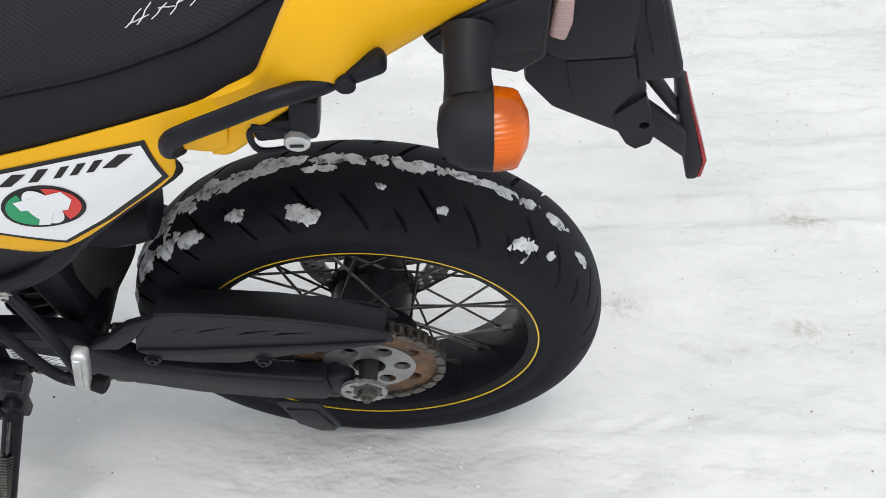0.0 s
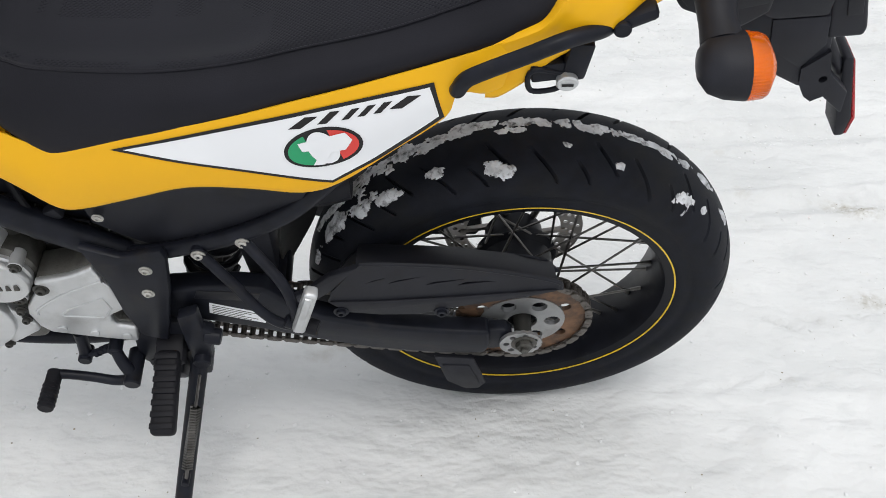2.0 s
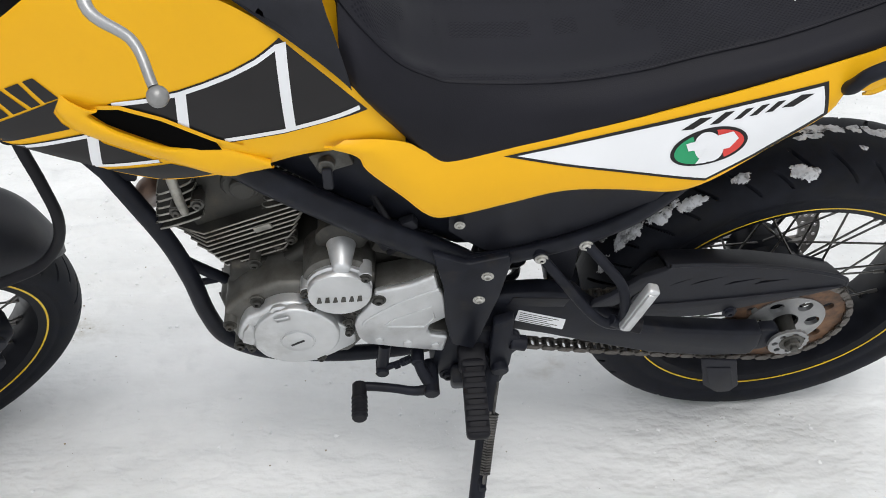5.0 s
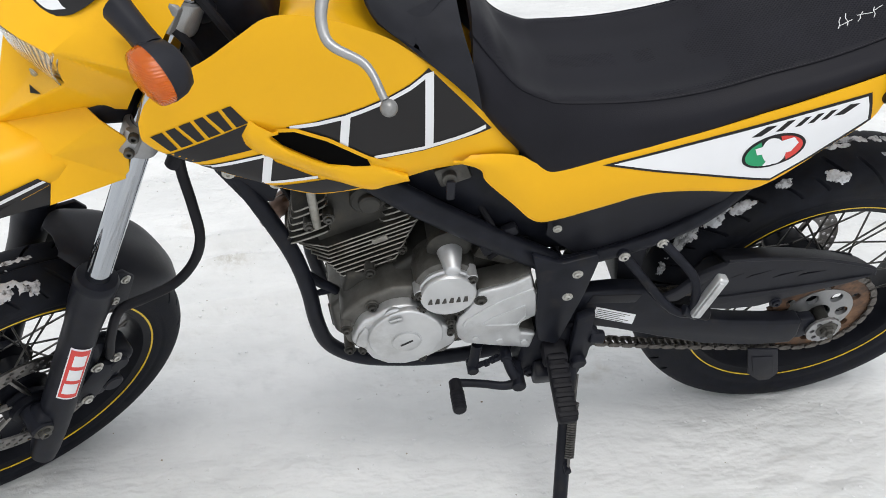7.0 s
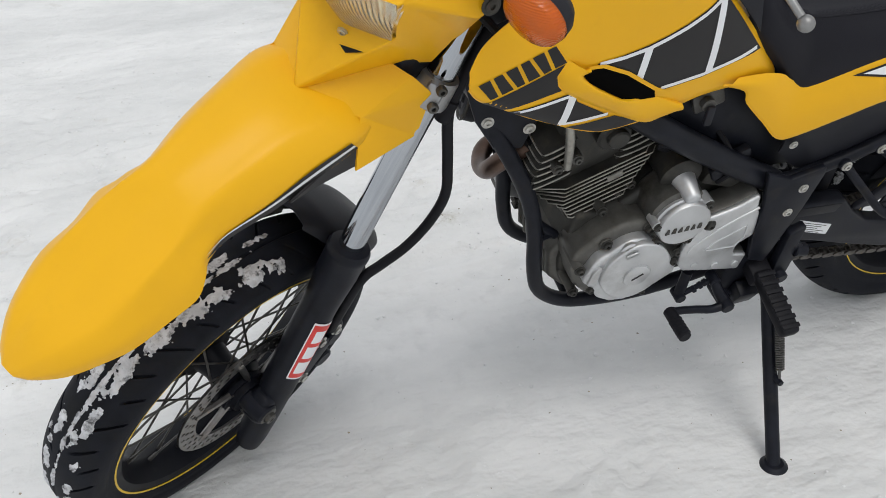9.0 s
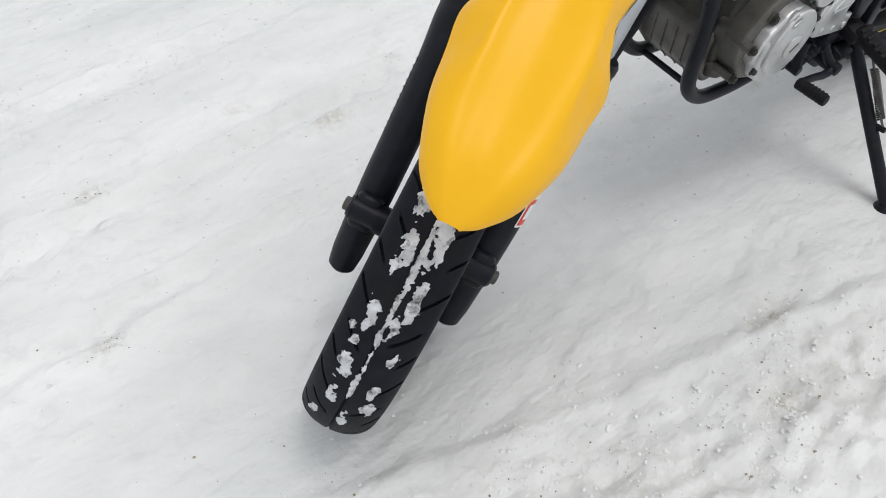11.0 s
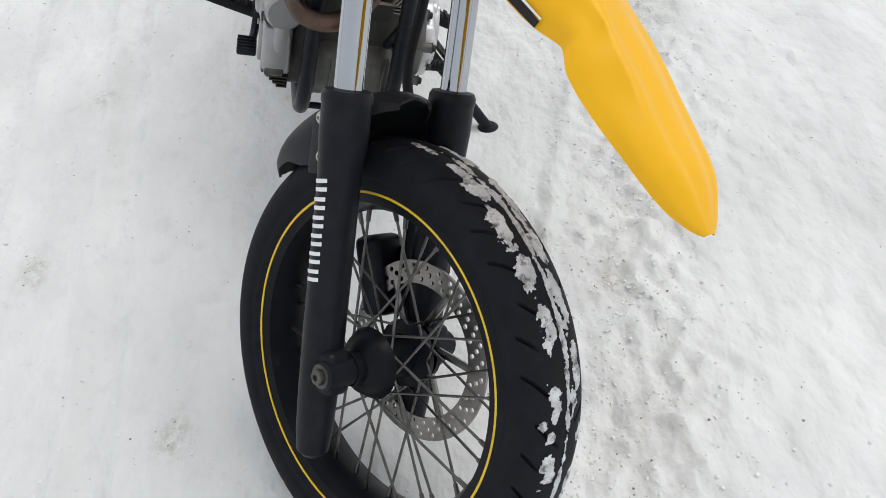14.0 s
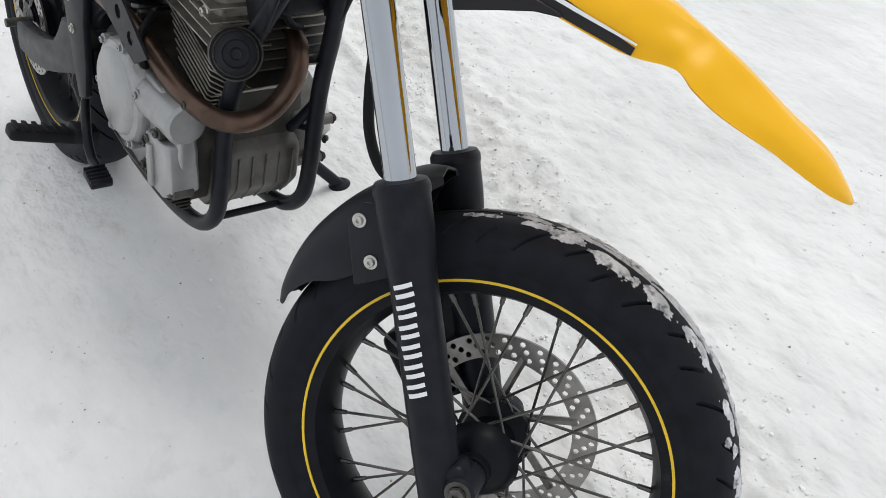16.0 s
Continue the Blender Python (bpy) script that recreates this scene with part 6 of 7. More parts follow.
for k in range(6):
    z = 0.600 + 0.0125 * k
    for a, b, w in (((0.752 - 0.004 * k, z + 0.005), (0.690 + 0.004 * k, z + 0.026), 0.066), ((0.888 - 0.003 * k, z - 0.016), (0.824, z + 0.006), 0.074)):
        bm = bmesh.new()
        prism(bm, [a, b, (b[0], b[1] + 0.0024), (a[0], a[1] + 0.0024)], -0.070, w, 0.0005, 1)
        f = part("head_fin", bm, CYL, cylinder)
        bm = bmesh.new()
        tube(bm, [(a[0], 0.010, a[1] + 0.0012), (a[0], w - 0.012, a[1] + 0.0012), (a[0] * 0.85 + b[0] * 0.15, w, a[1] * 0.85 + b[1] * 0.15 + 0.0012), (b[0] + 0.006, w, b[1] - 0.001), (b[0], w - 0.010, b[1] + 0.0012)], 0.0014, 6, 16)
        part("fin_edge", bm, FIN, f, "bright worn fin edge")
bm = bmesh.new()
tube(bm, [(0.8405, 0.088, 0.632), (0.842, 0.090, 0.66), (0.844, 0.086, 0.70), (0.842, 0.07, 0.72)], [0.0055, 0.0062, 0.0062, 0.005], 12, 14)
part("oil_pipe", bm, FIN, cylinder, "small bright oil pipe")
bm = bmesh.new()
rod(bm, (0.766, 0.04, 0.662), (0.768, 0.078, 0.660), 0.026, seg=28)
rod(bm, (0.766, 0.07, 0.663), (0.766, 0.088, 0.662), 0.016)
part("head_cap", bm, CYL, cylinder, "dark round cap on the head")
for x, y, z in ((0.824, 0.084, 0.640), (0.852, 0.084, 0.628), (0.722, 0.072, 0.552), (0.740, 0.070, 0.536)):
    bm = bmesh.new()
    rod(bm, (x, y - 0.02, z), (x, y, z), 0.0085)
    part("bolt_boss", bm, ALUD, cylinder)
    bm = bmesh.new()
    bolt(bm, (x, y, z), (0, 1, 0), 0.0055, 0.006)
    part("head_bolt", bm, ALUD, cylinder)
bm = bmesh.new()
block(bm, (0.754, 0.0755, 0.582), (0.024, 0.004, 0.010), Euler((0, radians(20), 0)).to_matrix(), 0.001)
part("fin_tab", bm, FIN, cylinder, "bright cast tab")
bm = bmesh.new()
block(bm, (0.748, 0.066, 0.522), (0.036, 0.003, 0.008), Euler((0, radians(14), 0)).to_matrix(), 0.0006)
part("cast_mark", bm, ALUD, cylinder, "small raised casting mark")

# inlet, carburettor, wiring behind the cylinder
bm = bmesh.new()
rod(bm, (0.705, 0.0, 0.66), (0.60, 0.0, 0.675), 0.026)
block(bm, (0.63, 0.0, 0.665), (0.07, 0.10, 0.09), None, 0.014, 3)
rod(bm, (0.63, 0.045, 0.68), (0.63, 0.075, 0.68), 0.024)
bpart("carburettor", bm, CYL, bike, "dark grey carburettor")
bm = bmesh.new()
block(bm, (0.45, 0.0, 0.66), (0.22, 0.20, 0.14), None, 0.02)
bpart("air_box", bm, BLACKPL, bike, "black air box")
# black block added to close a see-through gap near the fuel tap
bm = bmesh.new()
block(bm, (0.590, 0.0, 0.665), (0.11, 0.15, 0.11), None, 0.02, 3)
bpart("tap_gap_filler", bm, BLACKPL, bike, "black filler block added to close the gap near the fuel tap")
bm = bmesh.new()
block(bm, (0.66, 0.118, 0.712), (0.045, 0.012, 0.032), Euler((0, radians(20), 0)).to_matrix(), 0.004)
rod(bm, (0.665, 0.124, 0.712), (0.665, 0.138, 0.712), 0.010)
bpart("fuel_tap", bm, ALUD, bike, "small fuel tap")
bm = bmesh.new()
block(bm, (0.664, 0.142, 0.698), (0.012, 0.008, 0.032), None, 0.003)
bpart("tap_lever", bm, BLACKPL, bike, "black fuel tap lever")
for k, pts in enumerate(([(0.70, 0.09, 0.62), (0.66, 0.12, 0.625), (0.62, 0.11, 0.60), (0.58, 0.10, 0.565), (0.55, 0.09, 0.53)],
                         [(0.62, 0.10, 0.64), (0.60, 0.125, 0.61), (0.585, 0.13, 0.575), (0.60, 0.12, 0.545)],
                         [(0.69, 0.07, 0.60), (0.64, 0.10, 0.585), (0.60, 0.115, 0.59), (0.545, 0.11, 0.57)])):
    bm = bmesh.new()
    tube(bm, pts, (0.006, 0.005, 0.0045)[k], 8, 20)
    bpart("engine_hose", bm, SOFTRUB, bike, "black hose behind the cylinder")
bm = bmesh.new()
for x, y, z, s in ((0.60, 0.115, 0.565, 0.030), (0.625, 0.11, 0.61, 0.024), (0.575, 0.12, 0.60, 0.022)):
    block(bm, (x, y, z), (s, 0.018, s * 0.8), Euler((0, radians(25), 0)).to_matrix(), 0.004)
bpart("wiring_block", bm, BLACKPL, bike, "black wiring connectors")

# shock absorber and linkage
bm = bmesh.new()
foot, head = Vector((0.458, 0.0, 0.315)), Vector((0.372, 0.0, 0.665))
lean = (head - foot).normalized()
side_way = lean.cross(Vector((0, 1, 0)))
tube(bm, [foot + (head - foot) * (0.10 + 0.0062 * k) + side_way * 0.035 * math.cos(k * 0.4) + Vector((0, 0.035 * math.sin(k * 0.4), 0)) for k in range(125)], 0.0068, 8)
part("shock_spring", bm, PAINT, bike, "black coil spring of the rear shock")
bm = bmesh.new()
rod(bm, foot, head, 0.015)
rod(bm, foot + lean * 0.18, head, 0.024)
rod(bm, foot + lean * 0.02, foot + lean * 0.034, 0.037)
part("shock_damper", bm, STEEL, bike, "rear shock damper")
# black inner guard panel, added to fill the light gap behind the shock
bm = bmesh.new()
prism(bm, [(0.392, 0.60), (0.334, 0.60), (0.336, 0.43), (0.352, 0.405), (0.376, 0.41)], 0.015, 0.072, 0.008, 2)
part("shock_gap_panel", bm, BLACKPL, bike, "black inner guard panel added to fill the gap behind the shock")

# rider pegs, shifter, brake pedal
for s, tilt in ((1, -16), (-1, -15)):
    bm = bmesh.new()
    m = Euler((radians(tilt), 0, 0)).to_matrix()
    at = Vector((0.4875, s * 0.205, 0.3445 if s > 0 else 0.322))
    block(bm, at, (0.033, 0.114, 0.022), m, 0.007, 3)
    block(bm, (0.487, s * 0.142, 0.353 if s > 0 else 0.312), (0.040, 0.044, 0.028), m, 0.007, 2)
    peg = part("foot_peg", bm, SOFTRUB, bike, "black rubber-topped foot peg")
    for k in range(7):
        part("peg_rib", made(block, at + m @ Vector((0, s * (0.0155 * k - 0.047), 0.0125)), (0.031, 0.008, 0.004), m, 0.0012), SOFTRUB, peg)
bm = bmesh.new()
tube(bm, [(0.5466, 0.166, 0.3120), (0.572, 0.165, 0.3080), (0.600, 0.163, 0.3150), (0.630, 0.162, 0.3220), (0.650, 0.162, 0.3245)], [0.0085, 0.0072, 0.0068, 0.0068, 0.0075], 12, 20)
rod(bm, (0.5466, 0.120, 0.313), (0.5466, 0.176, 0.3125), 0.0115)
tube(bm, [(0.5466, 0.160, 0.3125), (0.558, 0.150, 0.332), (0.5647, 0.140, 0.3507)], [0.0095, 0.0085, 0.0078], 12, 10)
rod(bm, (0.5647, 0.122, 0.3515), (0.5647, 0.146, 0.3500), 0.0095)
tube(bm, [(0.5647, 0.136, 0.3507), (0.578, 0.135, 0.344), (0.600, 0.132, 0.329), (0.6165, 0.130, 0.3185)], [0.0065, 0.0048, 0.0048, 0.0065], 10, 12)
rod(bm, (0.6165, 0.115, 0.318), (0.6165, 0.140, 0.3175), 0.0095)
tube(bm, [(0.6165, 0.128, 0.3180), (0.613, 0.126, 0.345), (0.610, 0.124, 0.372)], [0.009, 0.0085, 0.009], 12, 8)
for x, z in ((0.585, 0.3395), (0.595, 0.3325), (0.578, 0.344)):
    rod(bm, (x + 0.003, 0.134, z - 0.002), (x - 0.003, 0.1345, z + 0.002), 0.0068, seg=6)
shifter = part("gear_shifter", bm, PAINT, bike, "black gear shift lever and linkage")
bm = bmesh.new()
rod(bm, (0.650, 0.158, 0.325), (0.6505, 0.217, 0.328), 0.0105)
part("shift_rubber", bm, SOFTRUB, shifter, "black rubber toe piece")
for k in range(5):
    part("toe_rib", made(lathe, [(0.0098, 0.0), (0.0116, 0.001), (0.0116, 0.003), (0.0098, 0.004)], 16, (0.6502, 0.180 + 0.007 * k, 0.3265 + 0.0004 * k), (0, 1, 0.05)), SOFTRUB, shifter)
bm = bmesh.new()
tube(bm, [(0.47, -0.13, 0.36), (0.53, -0.15, 0.33), (0.565, -0.155, 0.305), (0.620, -0.160, 0.312)], 0.008, 10, 16)
pedal = part("brake_pedal", bm, PAINT, bike, "black rear brake pedal")
bm = bmesh.new()
block(bm, (0.628, -0.168, 0.308), (0.038, 0.036, 0.013), Euler((0, radians(15), 0)).to_matrix(), 0.004)
part("pedal_pad", bm, PAINT, pedal, "toothed pedal pad")
for k in range(5):
    part("pedal_tooth", made(block, (0.613 + 0.0075 * k, -0.168, 0.3185 - 0.002 * k), (0.003, 0.034, 0.006), None, 0.0005), PAINT, pedal)

# side stand
bm = bmesh.new()
prism(bm, [(0.535, 0.400), (0.447, 0.398), (0.440, 0.360), (0.456, 0.285), (0.472, 0.264), (0.524, 0.270), (0.547, 0.305)], 0.088, 0.130, 0.008, 2)
block(bm, (0.497, 0.140, 0.300), (0.040, 0.030, 0.045), Euler((radians(-20), 0, 0)).to_matrix(), 0.006)
mount = part("stand_mount", bm, PAINT, bike, "black stand and foot peg mount")
for x, z in ((0.520, 0.292), (0.468, 0.340)):
    part("mount_bolt", made(bolt, (x, 0.130, z), (0, 1, 0), 0.0085, 0.008), PAINT, mount)
bm = bmesh.new()
prism(bm, [(0.460, 0.440), (0.432, 0.452), (0.433, 0.410), (0.420, 0.402), (0.421, 0.378), (0.430, 0.366), (0.432, 0.338), (0.443, 0.292), (0.462, 0.292), (0.462, 0.384)], 0.132, 0.150, 0.004, 2)
rod(bm, (0.434, 0.145, 0.392), (0.412, 0.147, 0.388), 0.0115)
rod(bm, (0.447, 0.126, 0.340), (0.447, 0.160, 0.336), 0.0125)
tube(bm, [(0.4500, 0.116, 0.342), (0.4524, 0.1260, 0.333), (0.473, 0.2144, 0.250), (0.4936, 0.3051, 0.165), (0.5093, 0.3745, 0.100)], [0.0125, 0.0125, 0.0122, 0.012, 0.012], 16, 30)
stand = part("side_stand", bm, PAINT, bike, "black tubular side stand, folded out")
bm = bmesh.new()
lathe(bm, [(0.0, 0.0), (0.016, 0.0), (0.025, 0.008), (0.026, 0.016), (0.0, 0.019)], 24, Vector((0.508, 0.368, 0.112)), Vector((0.0, 0.262, -0.965)))
part("stand_foot", bm, PAINT, stand, "black round stand foot")
bm = bmesh.new()
o, e = Vector((0.4511, 0.170, 0.3264)), Vector((0.4800, 0.279, 0.2165))
d = (e - o).normalized()
u = d.orthogonal().normalized()
w = d.cross(u)
tube(bm, [o + (e - o) * (k / 200) + (u * math.cos(k * 1.25) + w * math.sin(k * 1.25)) * 0.0066 for k in range(58, 176)], 0.0019, 6)
tube(bm, [o, o + (e - o) * 0.30], 0.0022, 8)
tube(bm, [o + (e - o) * 0.87, e], 0.0024, 8)
part("stand_spring", bm, STEEL, stand, "dark steel stand return spring")
bm = bmesh.new()
rod(bm, (0.4800, 0.252, 0.212), (0.4805, 0.284, 0.2175), 0.0055)
part("spring_pin", bm, PAINT, stand)

# passenger peg bracket with the folded silver peg
bm = bmesh.new()
tube(bm, [(0.4054, 0.138, 0.5697), (0.372, 0.156, 0.530), (0.345, 0.172, 0.499), (0.326, 0.180, 0.482), (0.308, 0.183, 0.475), (0.299, 0.183, 0.482), (0.298, 0.182, 0.510), (0.305, 0.174, 0.545), (0.326, 0.156, 0.568), (0.3507, 0.136, 0.5891)], 0.0068, 12, 54)
rod(bm, (0.4054, 0.105, 0.5697), (0.4054, 0.142, 0.5697), 0.0098)
rod(bm, (0.3507, 0.105, 0.5891), (0.3507, 0.140, 0.5891), 0.0098)
rod(bm, (0.288, 0.184, 0.470), (0.312, 0.182, 0.484), 0.0085)
brk = part("passenger_peg_bracket", bm, PAINT, bike, "black bent-tube passenger peg bracket")
for x, y, z in ((0.4054, 0.142, 0.5697), (0.3507, 0.140, 0.5891)):
    bm = bmesh.new()
    bolt(bm, (x, y, z), (0, 1, 0), 0.0058, 0.005)
    part("bracket_bolt", bm, BOLT, brk)
bm = bmesh.new()
own = bmesh.new()
block(own, (0, 0, 0), (0.0165, 0.017, 0.088), None, 0.0045, 3)
block(own, (0.002, 0.006, 0.0), (0.010, 0.010, 0.078), None, 0.003, 2)
join(bm, own, axes((0.2835, 0.1905, 0.520), (-0.0243, 0.001, 0.081), (0, 1, 0)))
part("passenger_peg", bm, ALU, brk, "folded silver passenger peg")
bm = bmesh.new()
rod(bm, (0.286, 0.186, 0.478), (0.272, 0.190, 0.476), 0.0105)
part("peg_nut", bm, SOFTRUB, brk, "black ribbed peg pivot")

# sticker on the swing arm, right-hand swing arm details
bm = bmesh.new()
prism(bm, [(0.4223, 0.4345), (0.3536, 0.4048), (0.3560, 0.3815), (0.4263, 0.4108)], 0.1215, 0.1228)
lab = part("arm_label", bm, WHITE, swing_arm, "small white label with grey lines of print")
for k in range(5):
    w = 0.056 - 0.008 * (k % 3)
    a = (0.4195 + 0.0005 * k, 0.4290 - 0.0043 * k)
    part("print_line", made(prism, strip(a, (a[0] - w, a[1] - w * 0.43), 0.0012), 0.1228, 0.1231), ALUD, lab)

# exhaust down pipe, horn, clutch cover on the right
bm = bmesh.new()
tube(bm, [(0.850, 0.020, 0.628), (0.890, 0.020, 0.614), (0.912, 0.004, 0.580), (0.915, -0.022, 0.546), (0.912, -0.055, 0.528), (0.893, -0.090, 0.525), (0.845, -0.107, 0.530), (0.79, -0.112, 0.540), (0.735, -0.115, 0.556), (0.66, -0.125, 0.58), (0.55, -0.128, 0.585), (0.42, -0.13, 0.60)], 0.0145, 18, 60)
part("exhaust_pipe", bm, PIPE, bike, "brown heat-stained exhaust pipe")
bm = bmesh.new()
plate(bm, [(0.752, 0.552), (0.800, 0.578), (0.717, 0.628), (0.62, 0.690), (0.54, 0.70), (0.55, 0.650), (0.628, 0.598)],
      [ring(0.010, 14, 0.742, 0.584), ring(0.010, 14, 0.700, 0.606), ring(0.010, 14, 0.658, 0.630), ring(0.010, 14, 0.616, 0.655)], -0.150, -0.146)
part("heat_shield", bm, PAINT, bike, "black perforated heat shield")
bm = bmesh.new()
hc, ha = Vector((0.925, -0.088, 0.632)), Vector((0.9, -0.25, 0.30))
lathe(bm, [(0.0, 0.010), (0.006, 0.012), (0.008, 0.007), (0.016, 0.007), (0.018, 0.010), (0.026, 0.006), (0.032, 0.004)], 40, hc, ha)
lathe(bm, [(0.0, -0.03), (0.025, -0.03), (0.032, -0.012), (0.032, 0.004)], 40, hc, ha)
horn = part("horn", bm, BLACKPL, bike, "round black horn")
bm = bmesh.new()
for r in (0.0325, 0.0275):
    lathe(bm, [(r - 0.0012, 0.006), (r, 0.008), (r + 0.0012, 0.006), (r, 0.004)], 44, hc, ha, close=True)
part("horn_ring", bm, ALUD, horn, "bright horn rim")
# right-hand covers use the darker alloy copy: their shade is in its colour
bm = bmesh.new()
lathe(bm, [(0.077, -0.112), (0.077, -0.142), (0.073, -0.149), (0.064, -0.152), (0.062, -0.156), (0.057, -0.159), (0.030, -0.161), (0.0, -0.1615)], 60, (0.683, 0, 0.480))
clutch = part("clutch_cover", bm, DULL_SHADED, engine, "round satin silver clutch cover")
for a in (20, 75, 130, 190, 245, 300):
    x, z = 0.683 + 0.077 * math.cos(radians(a)), 0.480 + 0.077 * math.sin(radians(a))
    bm = bmesh.new()
    rod(bm, (x, -0.118, z), (x, -0.150, z), 0.0085)
    bolt(bm, (x, -0.150, z), (0, -1, 0), 0.005, 0.004, False)
    part("cover_bolt", bm, DULL_SHADED, clutch)
bm = bmesh.new()
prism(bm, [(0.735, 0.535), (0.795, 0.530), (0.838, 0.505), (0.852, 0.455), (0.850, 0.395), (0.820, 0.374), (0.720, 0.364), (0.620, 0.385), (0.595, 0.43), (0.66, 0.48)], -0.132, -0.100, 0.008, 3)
oil = part("right_engine_cover", bm, DULL_SHADED, engine, "cast silver right engine cover")
bm = bmesh.new()
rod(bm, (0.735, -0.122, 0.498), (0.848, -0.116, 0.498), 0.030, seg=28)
part("filter_barrel", bm, DULL_SHADED, oil, "rounded oil filter housing")
bm = bmesh.new()
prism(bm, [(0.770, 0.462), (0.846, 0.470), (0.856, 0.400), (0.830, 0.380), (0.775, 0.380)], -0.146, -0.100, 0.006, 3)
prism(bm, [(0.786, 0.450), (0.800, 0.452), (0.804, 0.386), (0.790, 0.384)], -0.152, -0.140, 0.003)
part("lower_housing", bm, DULL_SHADED, oil, "square ribbed casting under the filter")
for k in range(4):
    bm = bmesh.new()
    prism(bm, [(0.655 + 0.004 * k, 0.372 - 0.004 * k), (0.825, 0.372 - 0.006 * k), (0.825, 0.369 - 0.006 * k), (0.655 + 0.004 * k, 0.369 - 0.004 * k)], -0.136 + 0.006 * k, -0.100, 0.001, 1)
    part("sump_rib", bm, ALUD, oil)
for x, y, z in ((0.7814, -0.1440, 0.4532), (0.815, -0.146, 0.476), (0.745, -0.136, 0.425), (0.735, -0.134, 0.384), (0.848, -0.140, 0.398), (0.846, -0.118, 0.530), (0.772, -0.140, 0.392)):
    bm = bmesh.new()
    rod(bm, (x, -0.110, z), (x, y, z), 0.0095)
    bolt(bm, (x, y, z), (0, -1, 0), 0.006, 0.005, False)
    part("cover_bolt", bm, ALUD, oil)
# cables and wiring round the cylinder's right side
for k, pts in enumerate(([(0.93, -0.03, 0.74), (0.91, -0.02, 0.69), (0.885, 0.01, 0.645), (0.87, 0.04, 0.63)],
                         [(0.70, -0.10, 0.60), (0.725, -0.13, 0.575), (0.735, -0.13, 0.545), (0.725, -0.12, 0.52)])):
    bm = bmesh.new()
    tube(bm, pts, 0.0055, 8, 20)
    part("engine_cable", bm, SOFTRUB, bike, "black cable beside the cylinder")
bm = bmesh.new()
block(bm, (0.900, 0.010, 0.690), (0.04, 0.06, 0.05), Euler((0, radians(-20), 0)).to_matrix(), 0.012, 3)
part("coil_box", bm, BLACKPL, bike, "black coil box behind the fork")
bm = bmesh.new()
tube(bm, [(0.790, -0.072, 0.300), (0.790, 0.072, 0.300)], 0.006, 10)
part("cradle_cross_tube", bm, PAINT, bike, "black cross tube under the engine")

# cast head on the right of the cylinder
bm = bmesh.new()
prism(bm, [(0.735, 0.645), (0.868, 0.632), (0.862, 0.690), (0.835, 0.735), (0.765, 0.745), (0.738, 0.705)], -0.082, -0.020, 0.012, 3)
rod(bm, (0.815, -0.070, 0.690), (0.815, -0.096, 0.690), 0.030)
head = part("head_casting", bm, FIN, cylinder, "grey cast cylinder head")
for k in range(6):
    z = 0.622 + 0.017 * k
    bm = bmesh.new()
    prism(bm, [(0.884 - 0.003 * k, z - 0.006), (0.725 + 0.003 * k, z + 0.010), (0.725 + 0.003 * k, z + 0.0125), (0.884 - 0.003 * k, z - 0.0035)], -0.098, -0.015, 0.001, 1)
    part("head_fin", bm, FIN, cylinder)
for x, z in ((0.85, 0.715), (0.78, 0.735), (0.845, 0.655)):
    bm = bmesh.new()
    rod(bm, (x, -0.075, z), (x, -0.092, z), 0.009)
    bolt(bm, (x, -0.092, z), (0, -1, 0), 0.006, 0.005, False)
    part("head_bolt", bm, BOLT, head)


# ---- tail end ----
# rear mudguard and licence holder
bm = bmesh.new()
prism(bm, [(-0.094, 0.897), (-0.120, 0.916), (-0.158, 0.936), (-0.194, 0.950), (-0.194, 0.872), (-0.171, 0.854), (-0.146, 0.861), (-0.107, 0.877)], -0.091, 0.091, 0.005, 3)
prism(bm, [(-0.190, 0.945), (-0.190, 0.850), (-0.214, 0.838), (-0.270, 0.842), (-0.268, 0.940)], -0.062, 0.062, 0.005, 2)
tailbox = part("tail_box", bm, BLACKPL, bike, "black plastic tail under the cowl", 25)
bm = bmesh.new()
prism(bm, [(-0.100, 0.8955), (-0.122, 0.912), (-0.160, 0.930), (-0.189, 0.942), (-0.189, 0.886), (-0.150, 0.876), (-0.112, 0.882)], 0.090, 0.0935, 0.0015, 2)
part("tail_panel", bm, BLACKPL, tailbox, "raised face of the tail box")
bm = bmesh.new()
prism(bm, [(-0.180, 0.842), (-0.180, 0.812), (-0.206, 0.778), (-0.271, 0.741), (-0.284, 0.746), (-0.290, 0.795), (-0.275, 0.852)], -0.058, 0.058, 0.005, 2)
licence = part("licence_bracket", bm, BLACKPL, bike, "black plastic licence plate bracket", 25)
bm = bmesh.new()
prism(bm, [(-0.214, 0.838), (-0.272, 0.842), (-0.280, 0.806), (-0.262, 0.772), (-0.222, 0.800)], 0.057, 0.061, 0.0015, 2)
part("bracket_panel", bm, BLACKPL, licence)
bm = bmesh.new()
plate(bm, [(-0.264, 0.772), (-0.268, 0.752), (-0.279, 0.732), (-0.289, 0.724), (-0.302, 0.732), (-0.304, 0.748), (-0.296, 0.772), (-0.288, 0.796)], [ring(0.0048, 12, -0.2925, 0.757)], 0.044, 0.062)
part("bracket_lug", bm, BLACKPL, licence, "rounded lug with a hole")
bm = bmesh.new()
prism(bm, [(-0.258, 0.935), (-0.276, 0.940), (-0.288, 0.905), (-0.316, 0.826), (-0.316, 0.814), (-0.278, 0.811), (-0.262, 0.880)], -0.068, 0.060, 0.005, 3)
flap = part("tail_flap", bm, BLACKPL, bike, "black rear flap", 30)
